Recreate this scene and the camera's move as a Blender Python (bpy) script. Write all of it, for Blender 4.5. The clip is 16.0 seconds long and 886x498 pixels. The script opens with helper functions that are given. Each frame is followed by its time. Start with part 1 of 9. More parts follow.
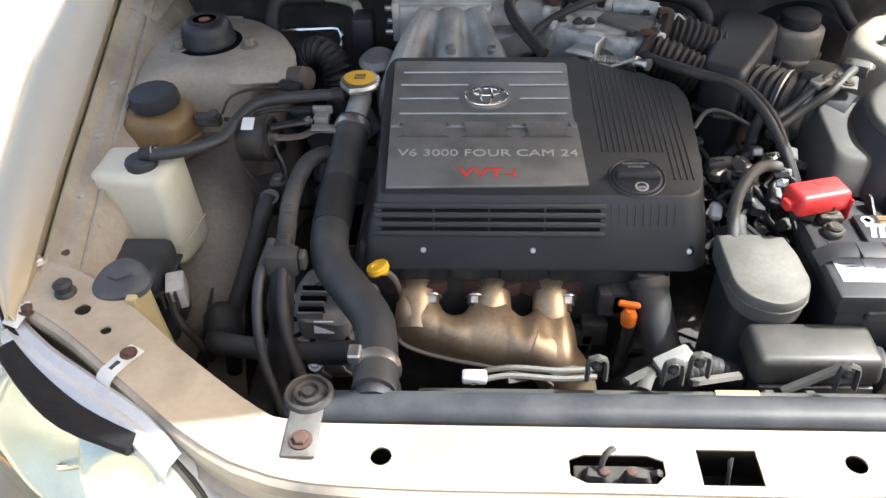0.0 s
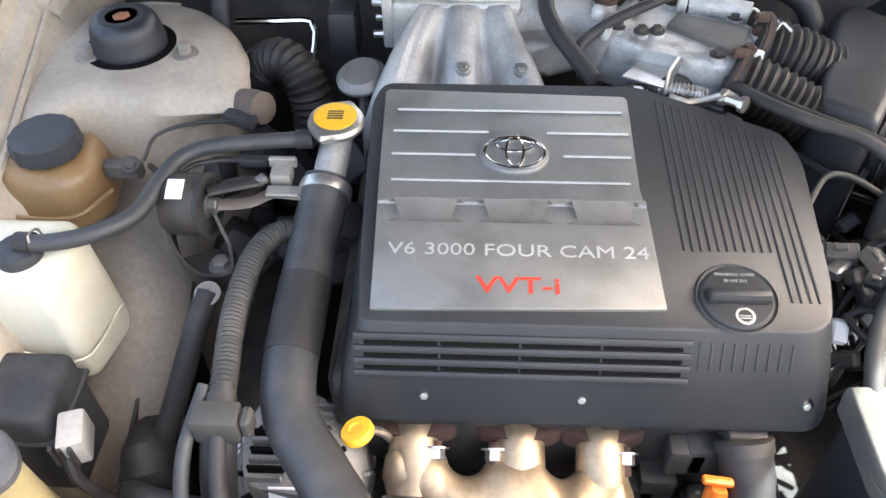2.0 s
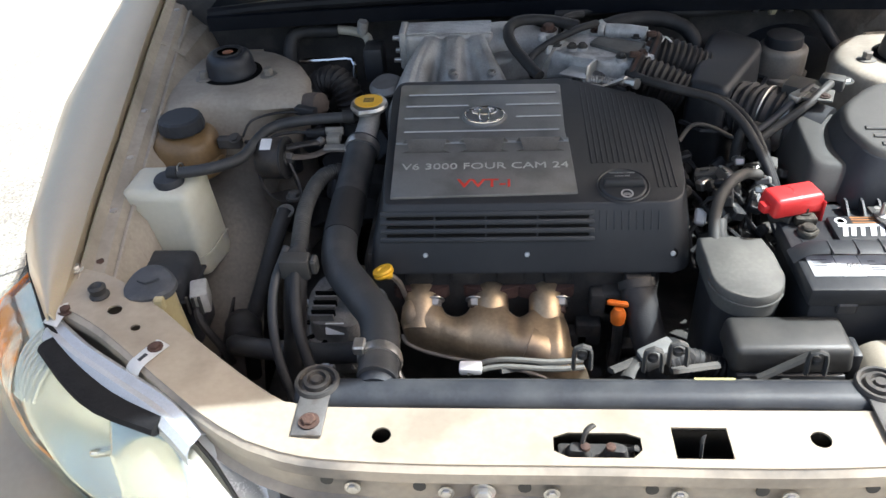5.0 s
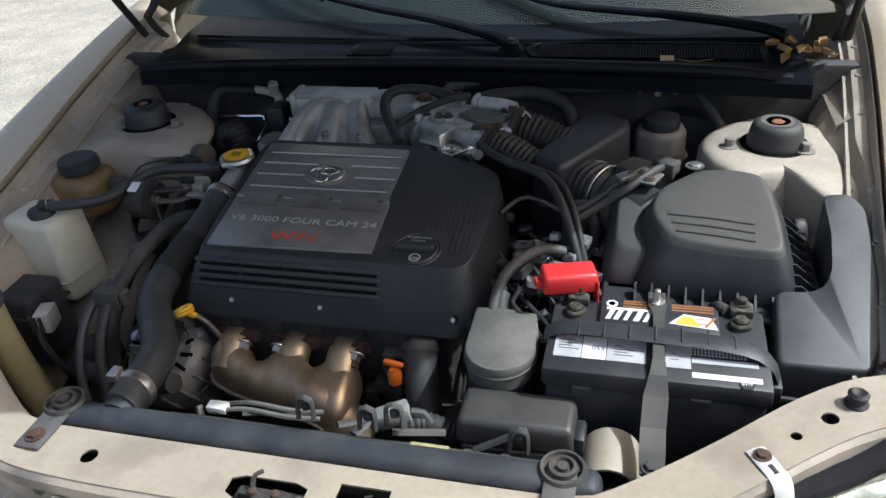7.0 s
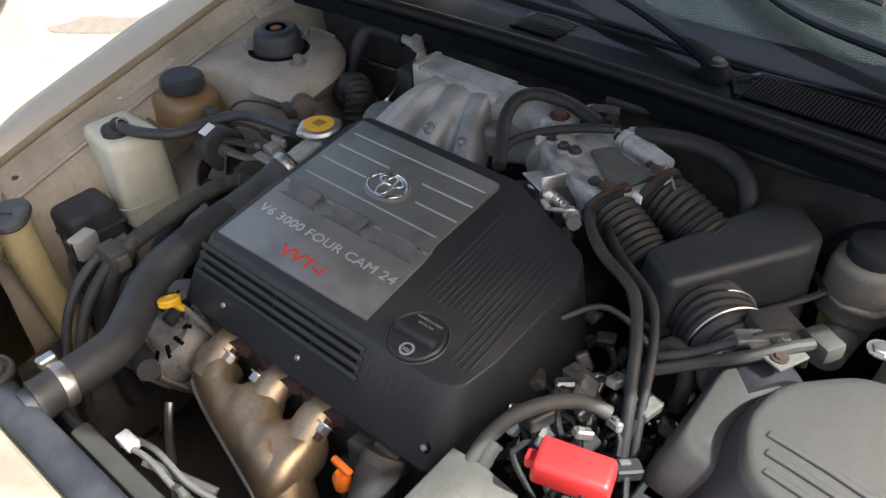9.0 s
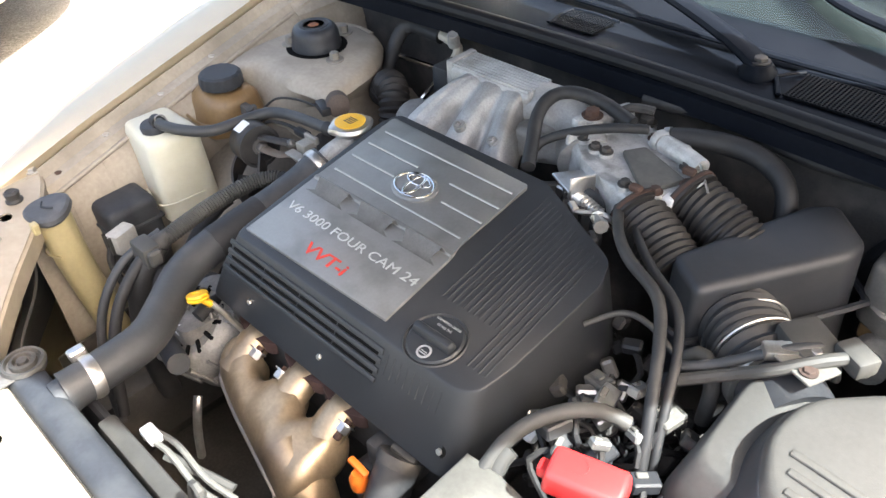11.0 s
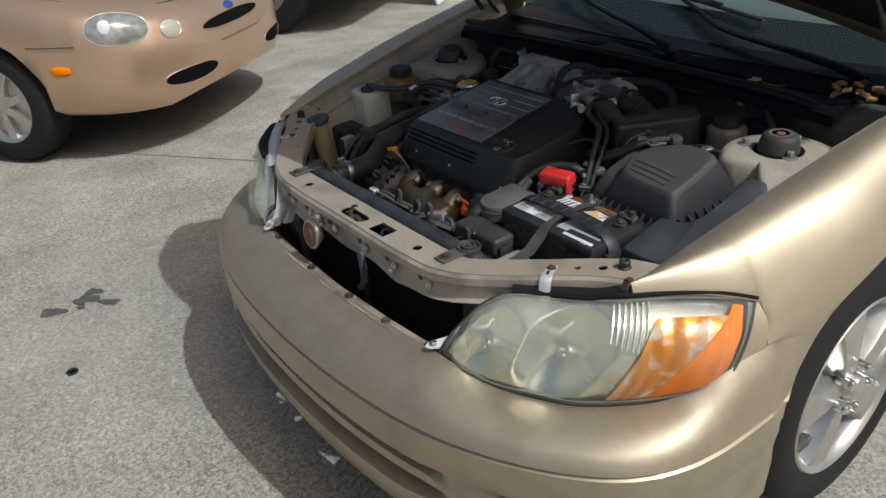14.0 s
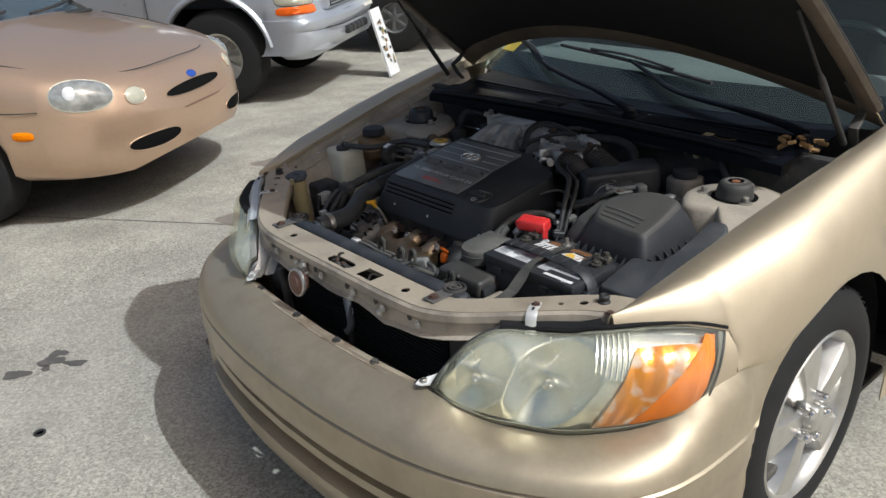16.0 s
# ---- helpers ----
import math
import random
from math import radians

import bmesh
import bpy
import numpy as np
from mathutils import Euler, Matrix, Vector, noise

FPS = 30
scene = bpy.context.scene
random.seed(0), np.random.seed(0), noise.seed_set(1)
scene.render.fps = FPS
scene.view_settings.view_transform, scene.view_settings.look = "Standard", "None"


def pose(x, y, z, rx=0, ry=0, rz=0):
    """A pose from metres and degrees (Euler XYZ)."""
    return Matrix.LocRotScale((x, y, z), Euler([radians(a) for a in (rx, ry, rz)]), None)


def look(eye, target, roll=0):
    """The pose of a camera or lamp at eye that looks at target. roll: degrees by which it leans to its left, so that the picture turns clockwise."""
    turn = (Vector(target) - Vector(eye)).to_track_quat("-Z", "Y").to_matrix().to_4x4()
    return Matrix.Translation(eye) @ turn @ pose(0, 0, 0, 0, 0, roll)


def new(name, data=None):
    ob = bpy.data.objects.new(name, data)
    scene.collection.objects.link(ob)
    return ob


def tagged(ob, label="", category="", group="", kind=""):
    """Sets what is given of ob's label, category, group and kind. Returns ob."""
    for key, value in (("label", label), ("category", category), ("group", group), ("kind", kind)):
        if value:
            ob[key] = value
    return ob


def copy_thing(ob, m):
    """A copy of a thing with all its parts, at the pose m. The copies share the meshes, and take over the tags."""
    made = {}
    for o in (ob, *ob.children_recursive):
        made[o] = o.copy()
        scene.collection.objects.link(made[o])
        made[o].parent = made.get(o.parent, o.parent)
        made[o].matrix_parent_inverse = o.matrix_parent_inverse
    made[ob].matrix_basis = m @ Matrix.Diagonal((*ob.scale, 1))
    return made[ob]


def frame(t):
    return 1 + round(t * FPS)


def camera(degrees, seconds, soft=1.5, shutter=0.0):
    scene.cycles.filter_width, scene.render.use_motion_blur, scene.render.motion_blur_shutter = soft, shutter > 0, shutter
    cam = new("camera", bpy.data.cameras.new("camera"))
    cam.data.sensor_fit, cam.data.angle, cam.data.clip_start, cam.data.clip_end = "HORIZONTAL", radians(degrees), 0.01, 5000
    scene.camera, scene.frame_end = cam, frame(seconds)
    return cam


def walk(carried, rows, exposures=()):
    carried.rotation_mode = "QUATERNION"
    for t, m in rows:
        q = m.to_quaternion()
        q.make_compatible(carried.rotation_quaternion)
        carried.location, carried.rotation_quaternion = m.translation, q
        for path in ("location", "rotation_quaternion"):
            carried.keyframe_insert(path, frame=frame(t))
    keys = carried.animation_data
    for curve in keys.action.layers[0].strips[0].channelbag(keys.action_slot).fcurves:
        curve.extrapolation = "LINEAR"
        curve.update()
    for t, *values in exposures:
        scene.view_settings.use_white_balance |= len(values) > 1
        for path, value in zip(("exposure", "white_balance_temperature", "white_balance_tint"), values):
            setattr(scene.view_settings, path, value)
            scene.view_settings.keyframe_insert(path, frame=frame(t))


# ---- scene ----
cam = camera(59.1, 16.0)
PATH = [
    (0, (-0.136, -0.451, 1.375), (-0.219, 1.082, 0.094), -1.6),
    (0.5, (-0.108, -0.437, 1.348), (-0.236, 1.041, 0.007), -1.4),
    (1, (-0.118, -0.285, 1.338), (-0.271, 1.138, -0.059), -3.1),
    (1.5, (-0.155, -0.111, 1.324), (-0.196, 1.273, -0.119), -2.2),
    (2, (-0.165, -0.072, 1.327), (-0.232, 1.308, -0.12), -0.7),
    (2.5, (-0.166, -0.065, 1.358), (-0.247, 1.375, -0.027), -1.9),
    (3, (-0.167, -0.091, 1.371), (-0.229, 1.424, 0.067), -2.1),
    (3.5, (-0.164, -0.16, 1.383), (-0.221, 1.388, 0.117), -1.6),
    (3.7, (-0.152, -0.213, 1.387), (-0.236, 1.349, 0.141), -1.7),
    (5.8, (0.033, -0.688, 1.395), (-0.155, 0.933, 0.24), -4.5),
    (6, (0.11, -0.709, 1.405), (-0.14, 0.951, 0.318), -2.8),
    (6.5, (0.27, -0.672, 1.39), (-0.008, 0.97, 0.282), -3.2),
    (7, (0.366, -0.51, 1.383), (-0.111, 1.12, 0.327), -4.7),
    (7.5, (0.447, -0.376, 1.382), (-0.165, 1.134, 0.223), -6.2),
    (8, (0.546, -0.271, 1.399), (-0.33, 1.079, 0.212), -1.9),
    (8.5, (0.536, -0.144, 1.385), (-0.471, 1.083, 0.169), -2.1),
    (8.7, (0.492, -0.078, 1.39), (-0.531, 1.126, 0.164), -1.5),
    (10.8, (0.455, 0.0, 1.388), (-0.625, 1.082, 0.098), -2.1),
    (11, (0.497, -0.013, 1.389), (-0.637, 1.06, 0.139), -3.3),
    (11.5, (0.655, -0.095, 1.416), (-0.59, 0.877, 0.189), -1.8),
    (12, (0.793, -0.183, 1.426), (-0.522, 0.719, 0.219), -4.1),
    (12.5, (0.918, -0.327, 1.423), (-0.368, 0.667, 0.258), -3.4),
    (13, (1.069, -0.473, 1.442), (-0.214, 0.532, 0.283), -3.7),
    (13.5, (1.278, -0.608, 1.46), (-0.079, 0.369, 0.362), -4.0),
    (14, (1.401, -0.778, 1.502), (-0.023, 0.243, 0.538), -4.4),
    (14.5, (1.491, -0.994, 1.517), (0.056, 0.097, 0.651), -4.0),
    (15, (1.562, -1.062, 1.538), (0.084, 0.081, 0.824), -2.9),
    (15.5, (1.549, -1.027, 1.537), (0.114, 0.186, 0.852), -2.4),
    (16, (1.426, -0.909, 1.492), (0.033, 0.277, 0.682), -3.1),
]
# the clip's camera meters for shade while it is over the engine, and for sun outside
EXPOSURES = [(0, 1.8, 6600, 10), (0.5, 1.2, 6650, 10), (1, 1.2, 6550, 10), (1.5, 2.8, 6650, 10), (2, 3.0, 6600, 10), (2.5, 3.1, 6700, 10), (3, 3.05, 6700, 10), (3.5, 2.95, 6750, 10), (5.8, 0.58, 6000, 10), (6.5, 0.45, 6000, 10), (7, 0.45, 6000, 10), (7.5, 0.85, 6150, 10), (8, 1.18, 6350, 10), (8.5, 1.2, 6550, 10), (10.8, 2.5, 6600, 10), (11, 2.55, 6600, 10), (11.5, 2.05, 6430, 10), (12, 1.2, 6230, 10), (12.5, 0.65, 6030, 10), (13, 0.05, 6130, 10), (13.5, -0.4, 6170, 10), (14, -0.66, 6220, 10), (14.5, -0.63, 6220, 10), (15, -0.4, 6220, 10), (16, -0.35, 6220, 10)]
walk(cam, [(t, look(eye, target, roll)) for t, eye, target, roll in PATH], EXPOSURES)

# ---- light ----
SUN_WAY = Vector((0.73, 0.16, 1.0)).normalized()
world = bpy.data.worlds.new("world")
scene.world = world
world.use_nodes = True
wn = world.node_tree.nodes
sky = wn.new("ShaderNodeTexSky")
sky.sky_type, sky.sun_disc = "NISHITA", False
sky.sun_elevation = math.asin(SUN_WAY.z)
sky.sun_rotation = math.atan2(SUN_WAY.x, SUN_WAY.y)
sky.air_density, sky.dust_density, sky.ozone_density = 1.0, 6.0, 0.6
warm = wn.new("ShaderNodeMixRGB")
warm.blend_type = "MULTIPLY"
warm.inputs[0].default_value, warm.inputs[2].default_value = 1.0, (1.04, 1.0, 0.93, 1)
world.node_tree.links.new(sky.outputs[0], warm.inputs[1])
world.node_tree.links.new(warm.outputs[0], wn["Background"].inputs[0])
wn["Background"].inputs[1].default_value = 0.14
sun = new("sun", bpy.data.lights.new("sun", "SUN"))
sun.data.energy, sun.data.angle, sun.data.color = 3.9, radians(0.6), (0.925, 1.0, 1.015)
sun.matrix_world = look(SUN_WAY * 20, (0, 0, 0))

# ---- materials ----
MATS = {}


def mat(name, col, rough=0.5, metal=0.0, var=0.18, scale=9.0, bump=0.0, bscale=160.0, coat=0.0, stain=None, stain_amt=0.0, stain_scale=5.0, flake=0.0, spec=0.5, trans=0.0, sss=0.0):
    if name in MATS:
        return MATS[name]
    m = bpy.data.materials.new(name)
    m.use_nodes = True
    n, l = m.node_tree.nodes, m.node_tree.links
    b = n["Principled BSDF"]
    b.inputs["Roughness"].default_value, b.inputs["Metallic"].default_value = rough, metal
    b.inputs["Coat Weight"].default_value, b.inputs["Coat Roughness"].default_value = coat, 0.06
    b.inputs["Specular IOR Level"].default_value = spec
    b.inputs["Transmission Weight"].default_value = trans
    if sss:
        b.inputs["Subsurface Weight"].default_value = sss
        b.inputs["Subsurface Radius"].default_value = (0.02, 0.018, 0.012)
    tc = n.new("ShaderNodeTexCoord")
    def nz(sc, det=4.0):
        t = n.new("ShaderNodeTexNoise")
        t.inputs["Scale"].default_value, t.inputs["Detail"].default_value = sc, det
        l.new(tc.outputs["Object"], t.inputs["Vector"])
        return t
    a, f = nz(scale), nz(scale * 14, 6.0)
    mix = n.new("ShaderNodeMath"); mix.operation = "MULTIPLY_ADD"
    l.new(f.outputs["Fac"], mix.inputs[0]); mix.inputs[1].default_value = 0.5
    half = n.new("ShaderNodeMath"); half.operation = "MULTIPLY"; half.inputs[1].default_value = 0.5
    l.new(a.outputs["Fac"], half.inputs[0]); l.new(half.outputs[0], mix.inputs[2])
    ramp = n.new("ShaderNodeValToRGB")
    ramp.color_ramp.elements[0].position, ramp.color_ramp.elements[1].position = 0.3, 0.7
    ramp.color_ramp.elements[0].color = (*[c * (1 - var) for c in col], 1)
    ramp.color_ramp.elements[1].color = (*[min(1, c * (1 + var)) for c in col], 1)
    l.new(mix.outputs[0], ramp.inputs[0])
    out = ramp.outputs[0]
    if stain:
        s = nz(stain_scale, 8.0)
        sr = n.new("ShaderNodeValToRGB")
        sr.color_ramp.elements[0].position, sr.color_ramp.elements[1].position = 0.48, 0.68
        l.new(s.outputs["Fac"], sr.inputs[0])
        am = n.new("ShaderNodeMath"); am.operation = "MULTIPLY"; am.inputs[1].default_value = stain_amt
        l.new(sr.outputs[0], am.inputs[0])
        mx = n.new("ShaderNodeMixRGB"); mx.inputs[2].default_value = (*stain, 1)
        l.new(am.outputs[0], mx.inputs[0]); l.new(out, mx.inputs[1])
        out = mx.outputs[0]
    if flake:
        v = n.new("ShaderNodeTexVoronoi"); v.inputs["Scale"].default_value = 900
        l.new(tc.outputs["Object"], v.inputs["Vector"])
        fx = n.new("ShaderNodeMixRGB"); fx.blend_type = "OVERLAY"; fx.inputs[0].default_value = flake
        l.new(out, fx.inputs[1]); l.new(v.outputs["Color"], fx.inputs[2])
        hs = n.new("ShaderNodeMixRGB"); hs.inputs[0].default_value = 0.75
        l.new(fx.outputs[0], hs.inputs[1]); l.new(out, hs.inputs[2])
        out = hs.outputs[0]
    l.new(out, b.inputs["Base Color"])
    rr = n.new("ShaderNodeMapRange")
    rr.inputs["To Min"].default_value, rr.inputs["To Max"].default_value = max(0.02, rough - 0.12 * (rough > 0.15)), min(1, rough + 0.12 * (rough > 0.15))
    l.new(mix.outputs[0], rr.inputs["Value"]); l.new(rr.outputs[0], b.inputs["Roughness"])
    if bump:
        bn = nz(bscale, 3.0)
        bp = n.new("ShaderNodeBump"); bp.inputs["Strength"].default_value, bp.inputs["Distance"].default_value = bump, 0.004
        l.new(bn.outputs["Fac"], bp.inputs["Height"]); l.new(bp.outputs[0], b.inputs["Normal"])
    MATS[name] = m
    return m


PAINT = mat("gold_paint", (0.62, 0.53, 0.39), 0.52, 0.85, 0.05, 3, coat=0.45, flake=0.15, stain=(0.40, 0.34, 0.25), stain_amt=0.25)
PAINT_MATT = mat("gold_paint_worn", (0.43, 0.365, 0.265), 0.48, 0.7, 0.08, 6, coat=0.3, stain=(0.24, 0.20, 0.14), stain_amt=0.35, stain_scale=9)
BAY = mat("bay_paint_dusty", (0.37, 0.325, 0.265), 0.62, 0.0, 0.18, 11, bump=0.10, stain=(0.19, 0.165, 0.135), stain_amt=0.75, stain_scale=8)
# BAY darkened: the low bay's shade is put into this paint, with stains
SHADED_BAY = mat("bay_paint_shaded", (0.21, 0.185, 0.152), 0.7, 0.0, 0.25, 11, bump=0.12, stain=(0.075, 0.066, 0.058), stain_amt=0.8, stain_scale=6)
SUPPORT = mat("support_paint", (0.335, 0.287, 0.222), 0.48, 0.0, 0.12, 9, bump=0.04, stain=(0.19, 0.155, 0.12), stain_amt=0.55, stain_scale=13)
BLACK = mat("black_plastic", (0.024, 0.026, 0.030), 0.5, 0, 0.25, 12, bump=0.12, bscale=700, stain=(0.07, 0.065, 0.06), stain_amt=0.35, stain_scale=14)
COVER = mat("cover_plastic", (0.021, 0.023, 0.026), 0.46, 0, 0.15, 8, bump=0.10, bscale=900, stain=(0.041, 0.043, 0.046), stain_amt=0.45, stain_scale=9)
GREYBLACK = mat("dusty_black_plastic", (0.044, 0.043, 0.040), 0.62, 0, 0.25, 12, bump=0.08, bscale=600, stain=(0.12, 0.113, 0.10), stain_amt=0.5, stain_scale=10)
TANK = mat("tank_plastic", (0.028, 0.031, 0.037), 0.55, 0, 0.3, 14, bump=0.05, stain=(0.085, 0.088, 0.09), stain_amt=0.45, stain_scale=16, spec=0.35)
DARK = mat("grimy_dark_metal", (0.04, 0.038, 0.036), 0.7, 0.1, 0.4, 20, bump=0.3, bscale=60, stain=(0.12, 0.105, 0.09), stain_amt=0.6, stain_scale=18)
RUBBER = mat("black_rubber", (0.018, 0.018, 0.019), 0.62, 0, 0.25, 15, bump=0.08, bscale=400, stain=(0.07, 0.065, 0.06), stain_amt=0.4, stain_scale=22)
HOSE = mat("grey_rubber_hose", (0.035, 0.037, 0.04), 0.5, 0, 0.2, 15, bump=0.1, bscale=500, stain=(0.10, 0.095, 0.09), stain_amt=0.35, stain_scale=25)
CAST = mat("cast_aluminium", (0.42, 0.415, 0.40), 0.52, 0.45, 0.22, 24, bump=0.3, bscale=350, stain=(0.18, 0.165, 0.15), stain_amt=0.65, stain_scale=15)
MOTTLED = mat("corroded_aluminium", (0.50, 0.50, 0.49), 0.55, 0.35, 0.35, 60, bump=0.35, bscale=300, stain=(0.17, 0.165, 0.155), stain_amt=0.7, stain_scale=40)
STEEL = mat("zinc_steel", (0.55, 0.54, 0.52), 0.35, 0.9, 0.15, 30, stain=(0.25, 0.2, 0.15), stain_amt=0.4, stain_scale=40)
RUST = mat("rusty_iron", (0.075, 0.041, 0.03), 0.8, 0.2, 0.35, 40, bump=0.3, bscale=200, stain=(0.05, 0.036, 0.03), stain_amt=0.6, stain_scale=30)
EXH = mat("heat_tinted_steel", (0.42, 0.325, 0.215), 0.40, 0.75, 0.22, 14, bump=0.10, bscale=140, stain=(0.20, 0.155, 0.12), stain_amt=0.8, stain_scale=11)
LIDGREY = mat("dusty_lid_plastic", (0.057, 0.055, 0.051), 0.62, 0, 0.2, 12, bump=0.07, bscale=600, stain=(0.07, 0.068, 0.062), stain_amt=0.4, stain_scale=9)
DUSTGREY = mat("dusty_grey_plastic", (0.12, 0.116, 0.104), 0.7, 0, 0.25, 14, bump=0.06, bscale=600, stain=(0.06, 0.058, 0.053), stain_amt=0.5, stain_scale=18)
BELLOWS = mat("brown_black_rubber", (0.015, 0.013, 0.012), 0.6, 0, 0.3, 15, stain=(0.03, 0.026, 0.023), stain_amt=0.4, stain_scale=22)
PLATE = mat("brushed_grey_plate", (0.27, 0.268, 0.26), 0.45, 0.6, 0.1, 20, bump=0.03, bscale=900, stain=(0.13, 0.128, 0.122), stain_amt=0.55, stain_scale=16)
CHROME = mat("chrome", (0.8, 0.8, 0.8), 0.08, 1.0, 0.03)
WHITEPL = mat("milky_plastic", (0.60, 0.585, 0.48), 0.4, 0, 0.06, 9, sss=0.25, stain=(0.42, 0.38, 0.25), stain_amt=0.35, stain_scale=12)
AMBERPL = mat("amber_stained_plastic", (0.22, 0.14, 0.065), 0.4, 0, 0.15, 12, sss=0.1, stain=(0.12, 0.08, 0.04), stain_amt=0.5)
YELPL = mat("aged_translucent_plastic", (0.42, 0.36, 0.2), 0.45, 0, 0.1, 12, sss=0.15, stain=(0.25, 0.2, 0.1), stain_amt=0.4)
YELLOW = mat("yellow_enamel", (0.75, 0.42, 0.02), 0.4, 0, 0.08, 30)
RED = mat("red_plastic", (0.62, 0.03, 0.03), 0.38, 0, 0.1, 20, coat=0.2)
ORANGE = mat("orange_plastic", (0.75, 0.17, 0.02), 0.4, 0, 0.1, 20)
LABEL = mat("white_label", (0.75, 0.75, 0.75), 0.4, 0, 0.05, 30, stain=(0.4, 0.4, 0.38), stain_amt=0.3, stain_scale=30)
INK = mat("black_ink", (0.03, 0.03, 0.03), 0.5)
REDINK = mat("red_lettering", (0.62, 0.05, 0.03), 0.45)
SILVERINK = mat("silver_lettering", (0.62, 0.62, 0.6), 0.35, 0.5)
SCOOP = mat("scoop_grey", (0.15, 0.145, 0.135), 0.55, 0.4, 0.2, 30, stain=(0.07, 0.066, 0.06), stain_amt=0.6, stain_scale=40)
PLATELINE = mat("plate_line_grey", (0.42, 0.42, 0.41), 0.45, 0.5)
ORINK = mat("orange_ink", (0.36, 0.15, 0.045), 0.5, 0, 0.3, 60)
COWL = mat("cowl_plastic", (0.006, 0.0075, 0.011), 0.4, 0, 0.25, 8, bump=0.05, bscale=600, stain=(0.012, 0.014, 0.018), stain_amt=0.5, stain_scale=6, spec=0.06)
TYRE = mat("tyre_rubber", (0.02, 0.02, 0.02), 0.8, 0, 0.2, 20, bump=0.1, bscale=200, stain=(0.03, 0.028, 0.026), stain_amt=0.4, stain_scale=9, spec=0.2)
ALLOY = mat("alloy_wheel", (0.58, 0.57, 0.54), 0.32, 0.85, 0.06, 20, coat=0.2, stain=(0.35, 0.32, 0.28), stain_amt=0.35, stain_scale=16)
CLOTH = mat("interior_cloth", (0.16, 0.15, 0.14), 0.9, 0, 0.15, 40)
COPPER = mat("copper_tan_paint", (0.60, 0.415, 0.285), 0.32, 0.65, 0.05, 3, coat=0.8)
SILVER = mat("silver_paint", (0.52, 0.55, 0.595), 0.32, 0.6, 0.05, 3, coat=0.4)
AMBERLENS = mat("amber_lens", (1.0, 0.23, 0.0), 0.4, 0.0, 0.2, 40, spec=0.1)
# the white patches are reflected glints painted into the amber
AMBERCLEAR = mat("amber_reflector", (1.0, 0.30, 0.03), 0.20, 0.55, 0.35, 30, stain=(0.95, 0.93, 0.88), stain_amt=0.95, stain_scale=24)
# near-black that puts the shade of slots and recesses into the colour
SLOT_SHADE = mat("slot_shade_black", (0.005, 0.005, 0.005), 0.9, 0, 0.2, 20, spec=0.1)
FOAM = mat("black_foam", (0.015, 0.015, 0.016), 0.9, 0, 0.3, 40, bump=0.2, spec=0.15)
LEAF = mat("dry_leaf", (0.32, 0.19, 0.08), 0.8, 0, 0.3, 60)
WHITEPAINT = mat("white_paint", (0.7, 0.7, 0.68), 0.4, 0, 0.04, 5, coat=0.4)


def glassy(name, tint, rough, clear, col=(0.6, 0.6, 0.6), coat=0.5):
    """Thin glass or clouded lens: clear part lets light straight through."""
    m = bpy.data.materials.new(name)
    m.use_nodes = True
    n, l = m.node_tree.nodes, m.node_tree.links
    b = n["Principled BSDF"]
    b.inputs["Base Color"].default_value = (*col, 1)
    b.inputs["Roughness"].default_value = rough
    b.inputs["Coat Weight"].default_value = coat
    tr = n.new("ShaderNodeBsdfTransparent"); tr.inputs[0].default_value = (*tint, 1)
    mx = n.new("ShaderNodeMixShader")
    tc, t = n.new("ShaderNodeTexCoord"), n.new("ShaderNodeTexNoise")
    t.inputs["Scale"].default_value, t.inputs["Detail"].default_value = 9, 5
    l.new(tc.outputs["Object"], t.inputs["Vector"])
    r = n.new("ShaderNodeMapRange")
    r.inputs["From Min"].default_value, r.inputs["From Max"].default_value = 0.3, 0.7
    r.inputs["To Min"].default_value, r.inputs["To Max"].default_value = max(0, clear - 0.1), min(1, clear + 0.1)
    l.new(t.outputs["Fac"], r.inputs["Value"]); l.new(r.outputs[0], mx.inputs[0])
    l.new(b.outputs[0], mx.inputs[1]); l.new(tr.outputs[0], mx.inputs[2])
    l.new(mx.outputs[0], n["Material Output"].inputs[0])
    return m


def window_glass():
    """Clear tinted glass whose gloss follows Fresnel."""
    m = bpy.data.materials.new("windscreen_glass")
    m.use_nodes = True
    n, l = m.node_tree.nodes, m.node_tree.links
    tr, gl, df = n.new("ShaderNodeBsdfTransparent"), n.new("ShaderNodeBsdfGlossy"), n.new("ShaderNodeBsdfDiffuse")
    tr.inputs[0].default_value = (0.84, 0.93, 0.91, 1)
    gl.inputs["Roughness"].default_value = 0.03
    df.inputs[0].default_value = (0.36, 0.47, 0.46, 1)
    lw, pw, fr = n.new("ShaderNodeLayerWeight"), n.new("ShaderNodeMath"), n.new("ShaderNodeMath")
    lw.inputs[0].default_value = 0.5
    pw.operation, pw.inputs[1].default_value = "POWER", 4.5
    fr.operation, fr.inputs[1].default_value, fr.inputs[2].default_value = "MULTIPLY_ADD", 0.7, 0.035
    l.new(lw.outputs["Facing"], pw.inputs[0]); l.new(pw.outputs[0], fr.inputs[0])
    dust, mx = n.new("ShaderNodeMixShader"), n.new("ShaderNodeMixShader")
    dust.inputs[0].default_value = 0.008
    l.new(tr.outputs[0], dust.inputs[1]); l.new(df.outputs[0], dust.inputs[2])
    l.new(fr.outputs[0], mx.inputs[0]); l.new(dust.outputs[0], mx.inputs[1]); l.new(gl.outputs[0], mx.inputs[2])
    l.new(mx.outputs[0], n["Material Output"].inputs[0])
    return m


